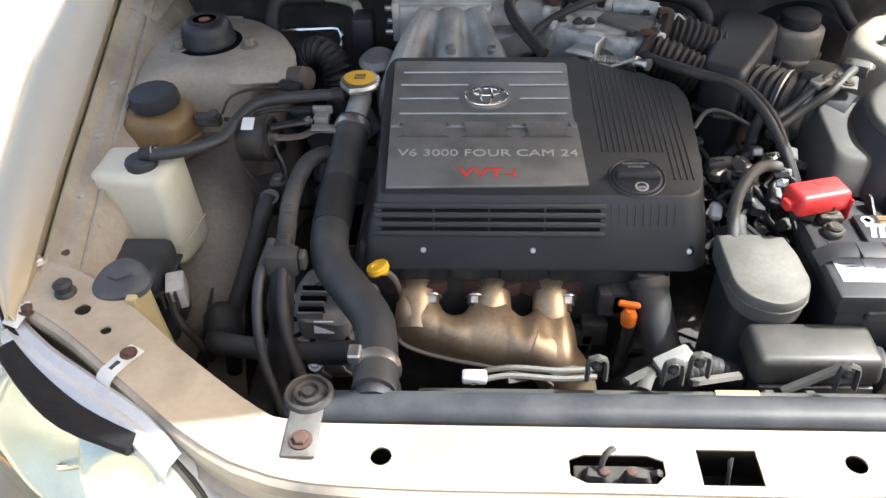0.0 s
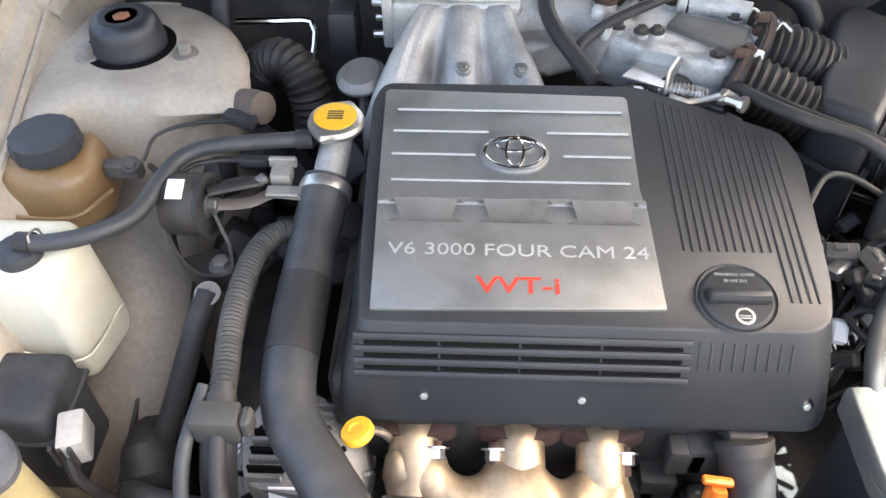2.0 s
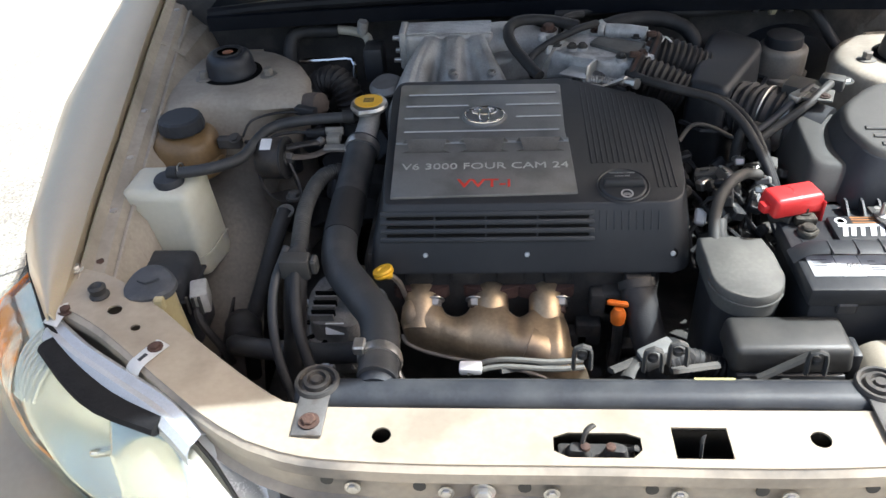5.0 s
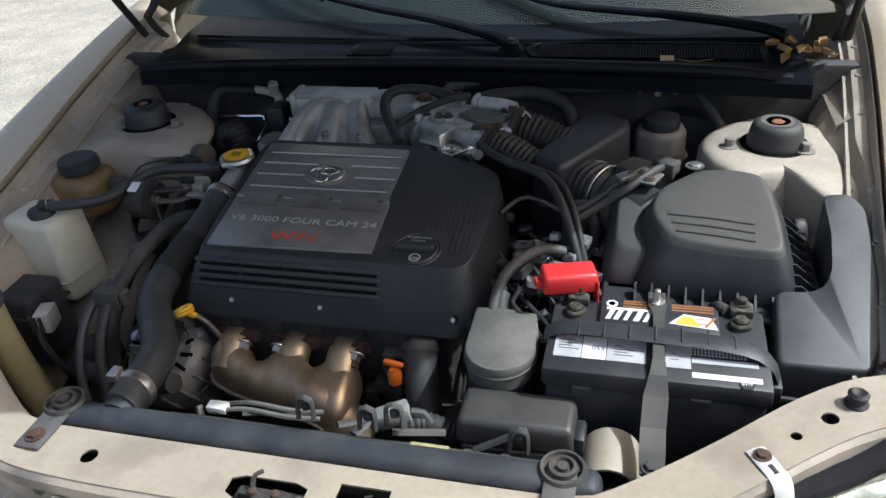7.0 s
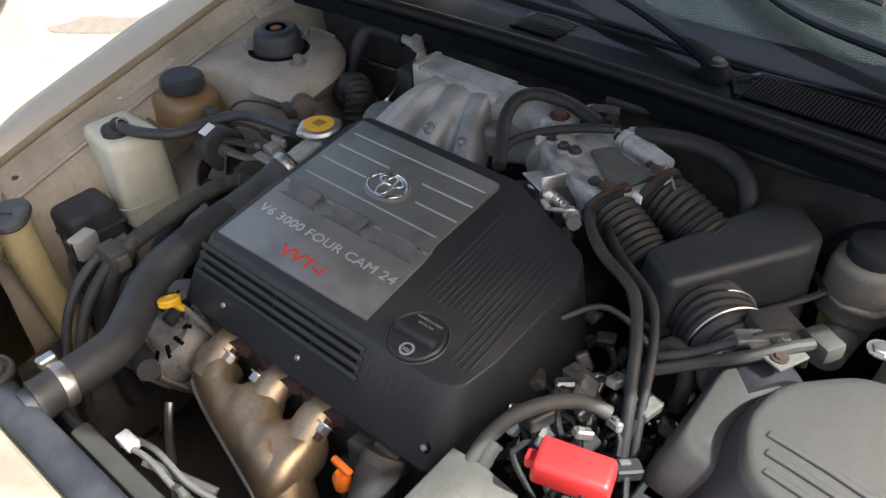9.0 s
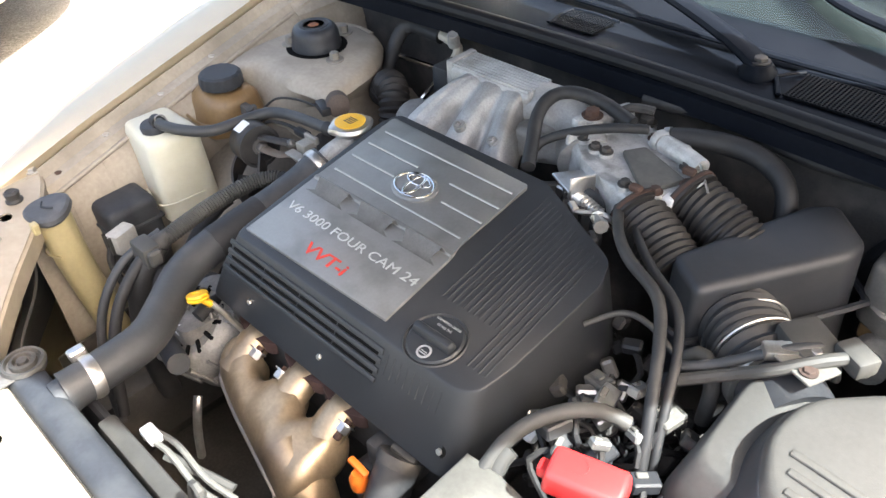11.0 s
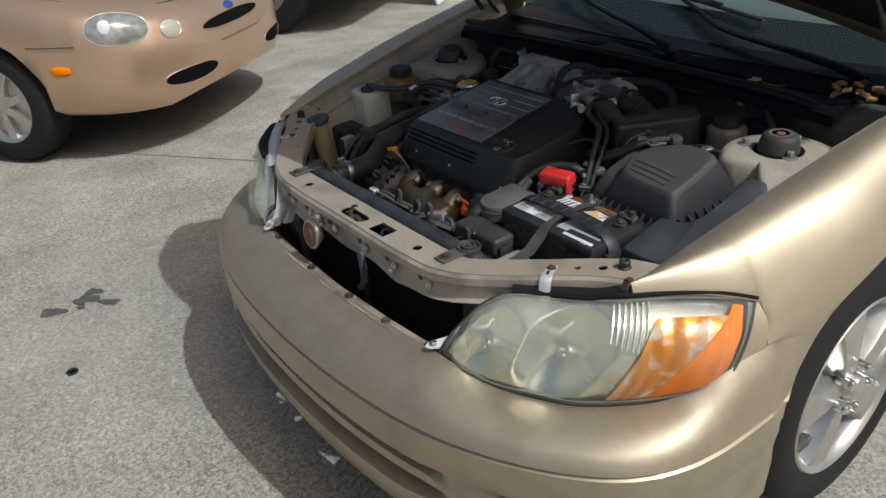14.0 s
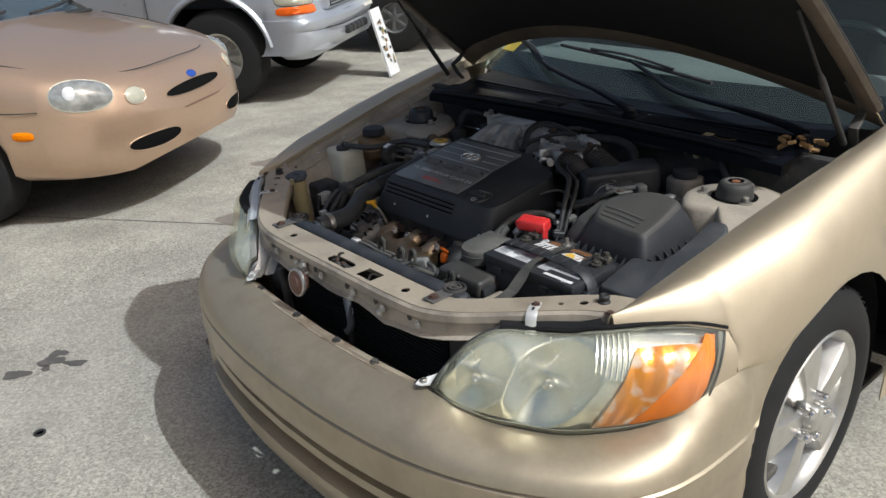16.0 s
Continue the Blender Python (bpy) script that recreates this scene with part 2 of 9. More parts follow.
SCREEN = window_glass()
GLASS = glassy("window_glass", (0.09, 0.11, 0.14), 0.02, 0.82, (0.02, 0.03, 0.03))
HAZE = glassy("clouded_lens", (0.98, 0.99, 0.96), 0.06, 0.92, (0.70, 0.69, 0.56), 0.12)
CLEARLENS = glassy("clear_lens", (0.97, 0.97, 0.95), 0.04, 0.985, (0.6, 0.6, 0.55), 0.1)
SIDEGLASS = glassy("tinted_side_glass", (0.15, 0.18, 0.23), 0.02, 0.88, (0.015, 0.018, 0.025))


def concrete():
    m = mat("weathered_concrete", (0.37, 0.35, 0.305), 0.85, 0, 0.28, 4.5, bump=0.6, bscale=230, stain=(0.25, 0.235, 0.205), stain_amt=0.75, stain_scale=2.3)
    n, l = m.node_tree.nodes, m.node_tree.links
    b = n["Principled BSDF"]
    src = b.inputs["Base Color"].links[0].from_socket
    tc = n.new("ShaderNodeTexCoord")
    v = n.new("ShaderNodeTexVoronoi"); v.inputs["Scale"].default_value = 150
    l.new(tc.outputs["Object"], v.inputs["Vector"])
    big = n.new("ShaderNodeTexNoise"); big.inputs["Scale"].default_value = 1.1
    l.new(tc.outputs["Object"], big.inputs["Vector"])
    r = n.new("ShaderNodeValToRGB")
    r.color_ramp.elements[0].color, r.color_ramp.elements[1].color = (0.42, 0.415, 0.40, 1), (1.4, 1.39, 1.36, 1)
    l.new(v.outputs["Color"], r.inputs[0])
    mu = n.new("ShaderNodeMixRGB"); mu.blend_type = "MULTIPLY"
    fac = n.new("ShaderNodeMapRange"); fac.inputs["From Min"].default_value, fac.inputs["From Max"].default_value = 0.25, 0.6
    fac.inputs["To Min"].default_value, fac.inputs["To Max"].default_value = 0.35, 1.0
    l.new(big.outputs["Fac"], fac.inputs["Value"])
    l.new(fac.outputs[0], mu.inputs[0]); l.new(src, mu.inputs[1]); l.new(r.outputs[0], mu.inputs[2])
    l.new(mu.outputs[0], b.inputs["Base Color"])
    return m


CONCRETE = concrete()

# ---- mesh helpers ----


def thing(name, base, label, category, group="", kind=""):
    ob = new(name)
    ob.location = base
    ob.empty_display_size = 0.05
    return tagged(ob, label, category, group, kind)


def part(name, bm, material, parent=None, label="", smooth=True, sharp=35):
    """Links a bmesh as one mesh object, in world coordinates, under a thing or a part."""
    bmesh.ops.recalc_face_normals(bm, faces=bm.faces)
    if smooth:
        for f in bm.faces:
            f.smooth = True
        lim = radians(sharp)
        for e in bm.edges:
            if len(e.link_faces) == 2 and e.calc_face_angle(0) > lim:
                e.smooth = False
    me = bpy.data.meshes.new(name)
    bm.to_mesh(me)
    bm.free()
    me.materials.append(material)
    ob = new(name, me)
    if parent is not None:
        ob.parent = parent
        ob.matrix_parent_inverse = Matrix.Identity(4) if parent.parent else Matrix.Translation(parent.location).inverted()
    if label:
        tagged(ob, label)
    return ob


def B():
    return bmesh.new()


def bevel(bm, geom, r, seg=2):
    if r > 0:
        bmesh.ops.bevel(bm, geom=geom, offset=r, segments=seg, affect="EDGES", profile=0.5, clamp_overlap=True)


def rbox(lo, hi, r=0.004, seg=2, m=None, taper=(1, 1), bm=None):
    """A rounded box; taper scales its top."""
    bm = bm or B()
    s = B()
    bmesh.ops.create_cube(s, size=1)
    c = (Vector(lo) + Vector(hi)) / 2
    d = Vector(hi) - Vector(lo)
    for v in s.verts:
        k = taper if v.co.z > 0 else (1, 1)
        v.co = Vector((v.co.x * d.x * k[0], v.co.y * d.y * k[1], v.co.z * d.z))
    bevel(s, s.edges[:], r, seg)
    for v in s.verts:
        v.co = (m @ v.co if m else v.co) + c
    return merge(bm, s)


def merge(bm, s):
    me = bpy.data.meshes.new("tmp")
    s.to_mesh(me)
    s.free()
    bm.from_mesh(me)
    bpy.data.meshes.remove(me)
    return bm


def prism(poly, z0, z1, r=0.004, seg=2, bm=None, slope=(0, 0, 0), top=None):
    """A polygon in plan raised from z0 to z1; slope (sx, sy, y0) tilts the top; top: another outline for it."""
    bm = bm or B()
    s = B()
    lo = [s.verts.new((x, y, z0)) for x, y in poly]
    hi = [s.verts.new((x, y, z1 + slope[0] * x + slope[1] * (y - slope[2]))) for x, y in (top or poly)]
    n = len(poly)
    s.faces.new(lo[::-1])
    s.faces.new(hi)
    for i in range(n):
        s.faces.new((lo[i], lo[(i + 1) % n], hi[(i + 1) % n], hi[i]))
    bevel(s, s.edges[:], r, seg)
    return merge(bm, s)


def spline(pts, step=0.012):
    """A smooth line of points through pts."""
    p = [Vector(q) for q in pts]
    p = [2 * p[0] - p[1]] + p + [2 * p[-1] - p[-2]]
    out = []
    for i in range(1, len(p) - 2):
        n = max(2, int((p[i + 1] - p[i]).length / step))
        for k in range(n):
            t = k / n
            a, b, c, d = p[i - 1 : i + 3]
            out.append(0.5 * (2 * b + (c - a) * t + (2 * a - 5 * b + 4 * c - d) * t * t + (3 * b - a - 3 * c + d) * t ** 3))
    out.append(p[-2])
    return out


def tube(pts, r, seg=12, step=0.012, rings=None, bm=None, flat=1.0):
    """A pipe along a smooth line; r may be a function of the share of the way; rings (pitch, depth) makes it corrugated."""
    bm = bm or B()
    line = spline(pts, step if not rings else min(step, rings[0] / 4))
    total = sum((b - a).length for a, b in zip(line, line[1:]))
    prev, at, up = None, 0.0, Vector((0, 0, 1))
    way = (line[1] - line[0]).normalized()
    if abs(way.z) > 0.9:
        up = Vector((1, 0, 0))
    side = way.cross(up).normalized()
    for i, p in enumerate(line):
        w = (line[min(i + 1, len(line) - 1)] - line[max(i - 1, 0)]).normalized()
        side = (side - w * side.dot(w)).normalized()
        nrm = side.cross(w)
        rad = r(at / total) if callable(r) else r
        if rings:
            rad += rings[1] * math.sin(2 * math.pi * at / rings[0])
        ring = [bm.verts.new(p + side * rad * math.cos(a) + nrm * rad * flat * math.sin(a)) for a in (2 * math.pi * k / seg for k in range(seg))]
        if prev:
            for k in range(seg):
                bm.faces.new((prev[k], prev[(k + 1) % seg], ring[(k + 1) % seg], ring[k]))
        else:
            bm.faces.new(ring[::-1])
        prev = ring
        if i + 1 < len(line):
            at += (line[i + 1] - p).length
    bm.faces.new(prev)
    return bm


def lathe(profile, at, axis=(0, 0, 1), seg=24, bm=None, wob=None):
    """Turns (radius, height) pairs about an axis at a place. wob(angle) scales the radius."""
    bm = bm or B()
    q = Vector((0, 0, 1)).rotation_difference(Vector(axis).normalized())
    prev = None
    for r, z in profile:
        ring = []
        for k in range(seg):
            a = 2 * math.pi * k / seg
            rr = r * (wob(a) if wob else 1)
            ring.append(bm.verts.new(Vector(at) + q @ Vector((rr * math.cos(a), rr * math.sin(a), z))))
        if prev:
            for k in range(seg):
                bm.faces.new((prev[k], prev[(k + 1) % seg], ring[(k + 1) % seg], ring[k]))
        prev = ring
        if r and (r, z) == profile[0]:
            bm.faces.new(ring[::-1])
    bm.faces.new(prev)
    return bm


def bolt(at, r=0.007, h=0.006, axis=(0, 0, 1), washer=True, bm=None):
    bm = bm or B()
    if washer:
        lathe([(r * 1.45, 0), (r * 1.45, 0.0018), (r, 0.002)], at, axis, 14, bm)
    lathe([(r, 0.001), (r, h), (r * 0.85, h + 0.001), (r * 0.4, h + 0.0012)], at, axis, 6, bm)
    return bm


def loft(rows, close=False, bm=None):
    """Skin over rows of points."""
    bm = bm or B()
    g = [[bm.verts.new(p) for p in row] for row in rows]
    for a, b in zip(g, g[1:]):
        n = len(a)
        for i in range(n if close else n - 1):
            bm.faces.new((a[i], a[(i + 1) % n], b[(i + 1) % n], b[i]))
    return bm


def shell(bm, t):
    """Gives a skin thickness t."""
    bmesh.ops.recalc_face_normals(bm, faces=bm.faces)
    bmesh.ops.solidify(bm, geom=bm.faces[:], thickness=t)
    return bm


def lerp_table(tab, x):
    for (x0, *a), (x1, *b) in zip(tab, tab[1:]):
        if x <= x1:
            k = max(0, (x - x0) / (x1 - x0))
            return [p + (q - p) * k for p, q in zip(a, b)]
    return list(tab[-1][1:])


def lettering(body, size, m, name, material, parent, depth=0.0006, width=None, bold=0.0):
    cu = bpy.data.curves.new("lettering", "FONT")
    cu.offset = size * bold
    cu.body, cu.size, cu.extrude, cu.align_x, cu.align_y, cu.resolution_u = body, size, depth, "CENTER", "CENTER", 3
    ob = bpy.data.objects.new("lettering_source", cu)
    scene.collection.objects.link(ob)
    bpy.context.view_layer.update()
    me = bpy.data.meshes.new_from_object(ob.evaluated_get(bpy.context.evaluated_depsgraph_get()))
    bpy.data.objects.remove(ob)
    bpy.data.curves.remove(cu)
    bm = B()
    bm.from_mesh(me)
    bpy.data.meshes.remove(me)
    if width:
        xs = [v.co.x for v in bm.verts]
        k = width / (max(xs) - min(xs))
        for v in bm.verts:
            v.co.x *= k
    bm.transform(m)
    return part(name, bm, material, parent, smooth=False)


def fillet(poly, d=0.015, n=4):
    """A plan outline with its corners rounded, n + 1 points for each corner."""
    out = []
    m = len(poly)
    for i, p in enumerate(poly):
        p, a, b = Vector(p), Vector(poly[i - 1]), Vector(poly[(i + 1) % m])
        da, db = min(d, 0.42 * (a - p).length), min(d, 0.42 * (b - p).length)
        p0, p1 = p + (a - p).normalized() * da, p + (b - p).normalized() * db
        for k in range(n + 1):
            t = k / n
            q = p0 * (1 - t) ** 2 + p * 2 * t * (1 - t) + p1 * t * t
            out.append((q.x, q.y))
    return out


def stacked(levels, bm=None):
    """A closed body skinned over level outlines, each a list of points, capped below and above."""
    bm = bm or B()
    s = loft([[Vector(p) for p in lv] for lv in levels], close=True)
    s.verts.ensure_lookup_table()
    n = len(levels[0])
    s.faces.new(s.verts[:n][::-1])
    s.faces.new(s.verts[len(s.verts) - n:])
    return merge(bm, s)


def shrink(poly, k, c=None):
    """An outline drawn in by k metres towards its middle."""
    c = c or (sum(p[0] for p in poly) / len(poly), sum(p[1] for p in poly) / len(poly))
    w = max(abs(p[0] - c[0]) for p in poly)
    h = max(abs(p[1] - c[1]) for p in poly)
    return [(c[0] + (x - c[0]) * (1 - k / w), c[1] + (y - c[1]) * (1 - k / h)) for x, y in poly]

# ---- ground ----
bm = B()
n = 40
g = [[bm.verts.new((x, y, 0)) for x in [-400, -60, -20, *[-12 + i for i in range(25)], 20, 60, 400]] for y in [-400, -60, -20, *[-12 + i for i in range(25)], 20, 60, 400]]
for a, b in zip(g, g[1:]):
    for i in range(len(a) - 1):
        bm.faces.new((a[i], a[i + 1], b[i + 1], b[i]))
tagged(part("ground", bm, CONCRETE), "weathered grey concrete parking lot with stains", "ground", kind="structure")

# ---- the gold sedan with its bonnet open ----
sedan = thing("sedan", (0, 1.8, 0), "gold four-door sedan standing with its bonnet open", "car")
FRONT = [(0.0, -0.225), (0.2, -0.217), (0.4, -0.190), (0.553, -0.143), (0.688, -0.070), (0.786, 0.020), (0.836, 0.132), (0.848, 0.25), (0.848, 0.352)]
# inner top edge of the bumper: flange in the middle, lamp seat towards the side (x, y, z)
TOP = [(0.0, -0.095, 0.575), (0.2, -0.088, 0.575), (0.37, -0.075, 0.578), (0.44, -0.058, 0.562), (0.51, -0.032, 0.547), (0.58, 0.007, 0.542), (0.64, 0.042, 0.544), (0.70, 0.095, 0.553), (0.75, 0.145, 0.567), (0.795, 0.205, 0.594), (0.813, 0.25, 0.618), (0.817, 0.352, 0.628)]
fl = spline([(x, y, 0) for x, y in FRONT], 0.04)
HUB_Y, HUB_Z = 0.73, 0.328
tops = spline(TOP, 0.04)


def resample(line, n):
    d = [0.0]
    for a, b in zip(line, line[1:]):
        d.append(d[-1] + (b - a).length)
    out = []
    for i in range(n):
        s = d[-1] * i / (n - 1)
        k = max(j for j in range(len(d)) if d[j] <= s + 1e-9)
        k = min(k, len(line) - 2)
        out.append(line[k].lerp(line[k + 1], (s - d[k]) / (d[k + 1] - d[k])))
    return out


NB = 64
fr, tp = resample(fl, NB), resample(tops, NB)


def bumper_row(i, sgn):
    f, t = fr[i], tp[i]
    w = (fr[min(i + 1, NB - 1)] - fr[max(i - 1, 0)]).normalized()
    out = Vector((w.y, -w.x, 0))
    sh = min(1.0, max(0.0, (0.50 - f.x) / 0.06))  # lower air slot only in the middle
    sh = max(sh, 0.55 * min(1.0, max(0.0, (f.x - 0.565) / 0.03)) * min(1.0, max(0.0, (0.765 - f.x) / 0.03)))  # fog lamp recess
    e = min(1.0, max(0.0, (f.y - 0.14) / 0.16))  # the shoulder stands up towards the side
    z1 = (t.z * 0.65 + 0.548 * 0.35) * (1 - e) + (t.z - 0.010) * e
    z2 = (t.z * 0.2 + 0.8 * 0.535) * (1 - e) + (t.z - 0.042) * e
    row = [t + Vector((0, 0.03, -0.03)), t + Vector((0, 0.0, -0.003)), t]
    for k, z in ((0.35, z1), (0.8, z2)):
        p = t.lerp(f, k)
        row.append(Vector((p.x, p.y, z)))
    for o, z in ((-0.006, 0.52), (-0.001, 0.506), (-0.006, 0.502), (-0.007, 0.496), (0.0, 0.491), (0.002, 0.46), (0.002, 0.43)):
        row.append(f + out * o + Vector((0, 0, z)))
    for o, z in ((0.0, 0.418), (-0.045, 0.408), (-0.05, 0.385), (-0.012, 0.375), (-0.01, 0.362), (-0.05, 0.352), (-0.05, 0.325), (0.0, 0.315)):
        row.append(f + out * (o * sh - 0.002 * (1 - sh)) + Vector((0, 0, z)))
    for o, z in ((-0.004, 0.28), (-0.022, 0.23), (-0.05, 0.20), (-0.10, 0.195)):
        row.append(f + out * o + Vector((0, 0, z)))
    return [Vector((p.x * sgn, p.y, p.z)) for p in row]


def seam_z(y):
    return 0.628 - 0.2 * (y - 0.352)


def arch_z(y):
    d = y - HUB_Y
    return HUB_Z + math.sqrt(0.372 ** 2 - d * d) if abs(d) < 0.372 else 0.0


def bumper_end(y, sgn):
    """The bumper's side behind its corner, cut off by the wheel arch."""
    row = []
    for p in bumper_row(NB - 1, 1)[1:]:
        hi = max(0.0, min(1.0, (p.z - 0.54) / 0.06))
        w = (y - 0.352) / 0.116
        x = p.x * (1 - w) + (0.8145 + 0.152 * (y - 0.335) + 0.003 * (1 - hi)) * w
        z, low = p.z + (seam_z(y) - 0.628) * hi, min(arch_z(y), seam_z(y))
        if z < low:  # trimmed along the arch
            x, z = 0.848 * (1 - w) + (0.8145 + 0.152 * (y - 0.335)) * w, low
        row.append(Vector((x * sgn, y, z)))
    return [Vector((row[0].x - 0.03 * sgn, row[0].y, row[0].z - 0.02))] + row


ends = (0.357, 0.36, 0.365, 0.372, 0.382, 0.395, 0.41, 0.425, 0.44, 0.455, 0.468)
bm = loft([bumper_end(y, -1) for y in reversed(ends)] + [bumper_row(i, -1) for i in range(NB - 1, 0, -1)] + [bumper_row(i, 1) for i in range(NB)] + [bumper_end(y, 1) for y in ends])
bmesh.ops.remove_doubles(bm, verts=bm.verts, dist=0.0004)
bumper = part("front_bumper", shell(bm, 0.004), PAINT_MATT, sedan, "gold plastic bumper with a lower air slot", sharp=50)
# rusty flange with its nuts
bm = loft([[Vector((x, lerp_table(TOP, abs(x))[0] + 0.02, 0.577)), Vector((x, lerp_table(TOP, abs(x))[0] - 0.008, 0.579))] for x in [-0.37 + 0.02 * i for i in range(38)]])
part("bumper_flange", shell(bm, 0.003), mat("rust_edge_paint", (0.33, 0.275, 0.205), 0.6, 0, 0.2, 20, stain=(0.13, 0.085, 0.055), stain_amt=0.85, stain_scale=17), bumper)
for x in (-0.315, -0.115, 0.06, 0.20, 0.335):
    part("flange_nut", bolt((x, lerp_table(TOP, abs(x))[0] + 0.008, 0.579), 0.0075, 0.006), DARK, bumper)

# front wings (fenders)
INNER = [(0.15, 0.648, 0.763), (0.35, 0.672, 0.812), (0.53, 0.69, 0.85), (0.75, 0.715, 0.895), (0.95, 0.735, 0.93), (1.12, 0.745, 0.955), (1.30, 0.75, 0.965)]
LAMP_TOP = [(0.13, 0.648, 0.752), (0.20, 0.70, 0.752), (0.27, 0.752, 0.745), (0.335, 0.795, 0.722)]


def wing_row(y, sgn):
    ix, iz = lerp_table(INNER, y)
    e = max(0, min(1, (y - 0.335) / 0.25))
    cx, cz = lerp_table(LAMP_TOP, y) if y < 0.335 else (0.797 + 0.038 * e, iz - 0.055 - 0.032 * (1 - e))
    pts = [(ix, iz - 0.03), (ix, iz)] + [(ix + (cx - ix) * k, iz + (cz - iz) * k ** 3.8 + 0.014 * math.sin(math.pi * k)) for k in (0.15, 0.35, 0.55, 0.72, 0.86, 0.95, 1.0)]
    if y < 0.335:
        pts += [(cx, cz - 0.0005 * k) for k in range(1, 7)]
    else:
        low = max(seam_z(y) + 0.002 if y < 0.5 else 0.20, arch_z(y))
        z1 = max(cz - 0.08, low + 0.01)
        pts += [(cx + 0.014, max(cz - 0.03, z1 + 0.005)), (cx + 0.02, z1)]
        pts += [(cx + 0.02 + 0.006 * math.sin(k * 3.14) - 0.006 * k, z1 + (low - z1) * k) for k in (0.3, 0.6, 0.9, 1.0)]
    return [Vector((px * sgn, y, pz)) for px, pz in pts]


ys = [0.15, 0.18, 0.22, 0.26, 0.30, 0.334, 0.336, 0.36, 0.385, 0.4, 0.42, 0.45, 0.49, 0.54, 0.6, 0.66, 0.73, 0.8, 0.86, 0.92, 0.97, 1.01, 1.04, 1.07, 1.09, 1.1, 1.103, 1.16, 1.25, 1.3]
for sgn in (1, -1):
    wing = part("front_wing", shell(loft([wing_row(y, sgn) for y in ys]), 0.003), PAINT, sedan, "gold painted front wing with a round wheel arch", sharp=40)
    lampside = [(0.789, 0.333, 0.7215), (0.799, 0.302, 0.688), (0.807, 0.272, 0.648), (0.812, 0.248, 0.612)]
    wingside = [(0.797, 0.337, 0.722), (0.811, 0.337, 0.692), (0.817, 0.337, 0.655), (0.818, 0.337, 0.632)]
    part("wing_corner", shell(loft([[Vector((p[0] * sgn, p[1], p[2])) for p in lampside], [Vector((p[0] * sgn, p[1], p[2])) for p in wingside]]), 0.003), PAINT, wing)
    # wheel housing: dark inside the arch, painted and darkened for shade towards the engine bay
    bm = loft([[Vector((x * sgn, HUB_Y + 0.40 * math.cos(a), max(0.215, HUB_Z + 0.40 * math.sin(a)))) for a in [math.pi * (k / 16 * 1.2 - 0.1) for k in range(17)]] for x in (0.80, 0.56)])
    bm.faces.new([v for v in bm.verts if abs(abs(v.co.x) - 0.56) < 1e-4])
    part("wheel_housing", bm, FOAM, wing)
    bm = loft([[Vector((x * sgn, HUB_Y - 0.03 + 0.415 * math.cos(a), HUB_Z + 0.415 * math.sin(a))) for a in [math.pi * k / 20 for k in range(21)]] for x in (0.70, 0.60, 0.53, 0.50, 0.485)])
    for v in bm.verts:
        k = max(0, (0.53 - abs(v.co.x)) / 0.045)
        v.co.z -= 0.05 * k * k
    part("inner_arch", shell(bm, 0.003), SHADED_BAY, wing)
    # rail coloured dark for the shade deep in the bay
    part("chassis_rail", rbox((0.415 if sgn > 0 else -0.465, 0.10, 0.38), (0.465 if sgn > 0 else -0.415, 0.95, 0.50), 0.012, 2), DARK, wing)

# body behind the wings: sides, doors, roof, boot, as one skin by stations (y, belt z, half width, roof z, roof half width)
ST = [(1.30, 0.955, 0.855, 0.965, 0.72), (1.45, 0.965, 0.87, 1.10, 0.66), (1.75, 0.975, 0.88, 1.36, 0.575), (2.05, 0.98, 0.885, 1.44, 0.55), (2.6, 0.985, 0.885, 1.455, 0.545), (3.1, 0.99, 0.88, 1.40, 0.54), (3.5, 1.0, 0.87, 1.18, 0.58), (3.75, 1.0, 0.86, 1.03, 0.62), (4.2, 0.99, 0.84, 1.0, 0.62), (4.5, 0.93, 0.78, 0.95, 0.58), (4.58, 0.6, 0.72, 0.62, 0.5)]


def side_row(y, bz, w, rz, rw, sgn):
    pts = [(w - 0.06, 0.19), (w - 0.01, 0.22), (w, 0.40), (w, 0.62), (w - 0.012, bz - 0.10), (w - 0.045, bz - 0.02), (w - 0.085, bz)]
    return [Vector((px * sgn, y, pz)) for px, pz in pts]


for sgn in (1, -1):
    part("body_side", shell(loft([side_row(*s, sgn) for s in ST]), 0.004), PAINT, sedan)
    # glazing band
    bm = loft([[Vector(((s[2] - 0.09) * sgn, s[0], s[1] + 0.003)), Vector((s[4] * sgn + 0.03 * sgn, s[0], s[3] - 0.03))] for s in ST[2:6]])
    part("side_window", shell(bm, 0.004), SIDEGLASS, sedan, "lightly tinted side window").visible_shadow = False
    bm = B()
    bm.faces.new([bm.verts.new((x * sgn, y, z)) for x, y, z in ((0.555, 3.08, 1.40), (0.62, 3.75, 1.035), (0.775, 3.75, 1.0), (0.79, 3.09, 0.99), (0.585, 3.08, 1.375))])
    part("rear_pillar", shell(bm, 0.01), PAINT, sedan)
roof_rows = [[Vector((x, s[0], s[3] + 0.02 * (1 - (x / s[4]) ** 2))) for x in [s[4] * (k / 6 - 1) for k in range(13)]] for s in ST[2:7]]
part("roof", shell(loft(roof_rows), 0.02), PAINT, sedan)
part("boot_lid", shell(loft([[Vector((s[2] * -1 + 0.085, s[0], s[1])), Vector((-0.3, s[0], s[3] + 0.01)), Vector((0.3, s[0], s[3] + 0.01)), Vector((s[2] - 0.085, s[0], s[1]))] for s in ST[7:]]), 0.01), PAINT, sedan)
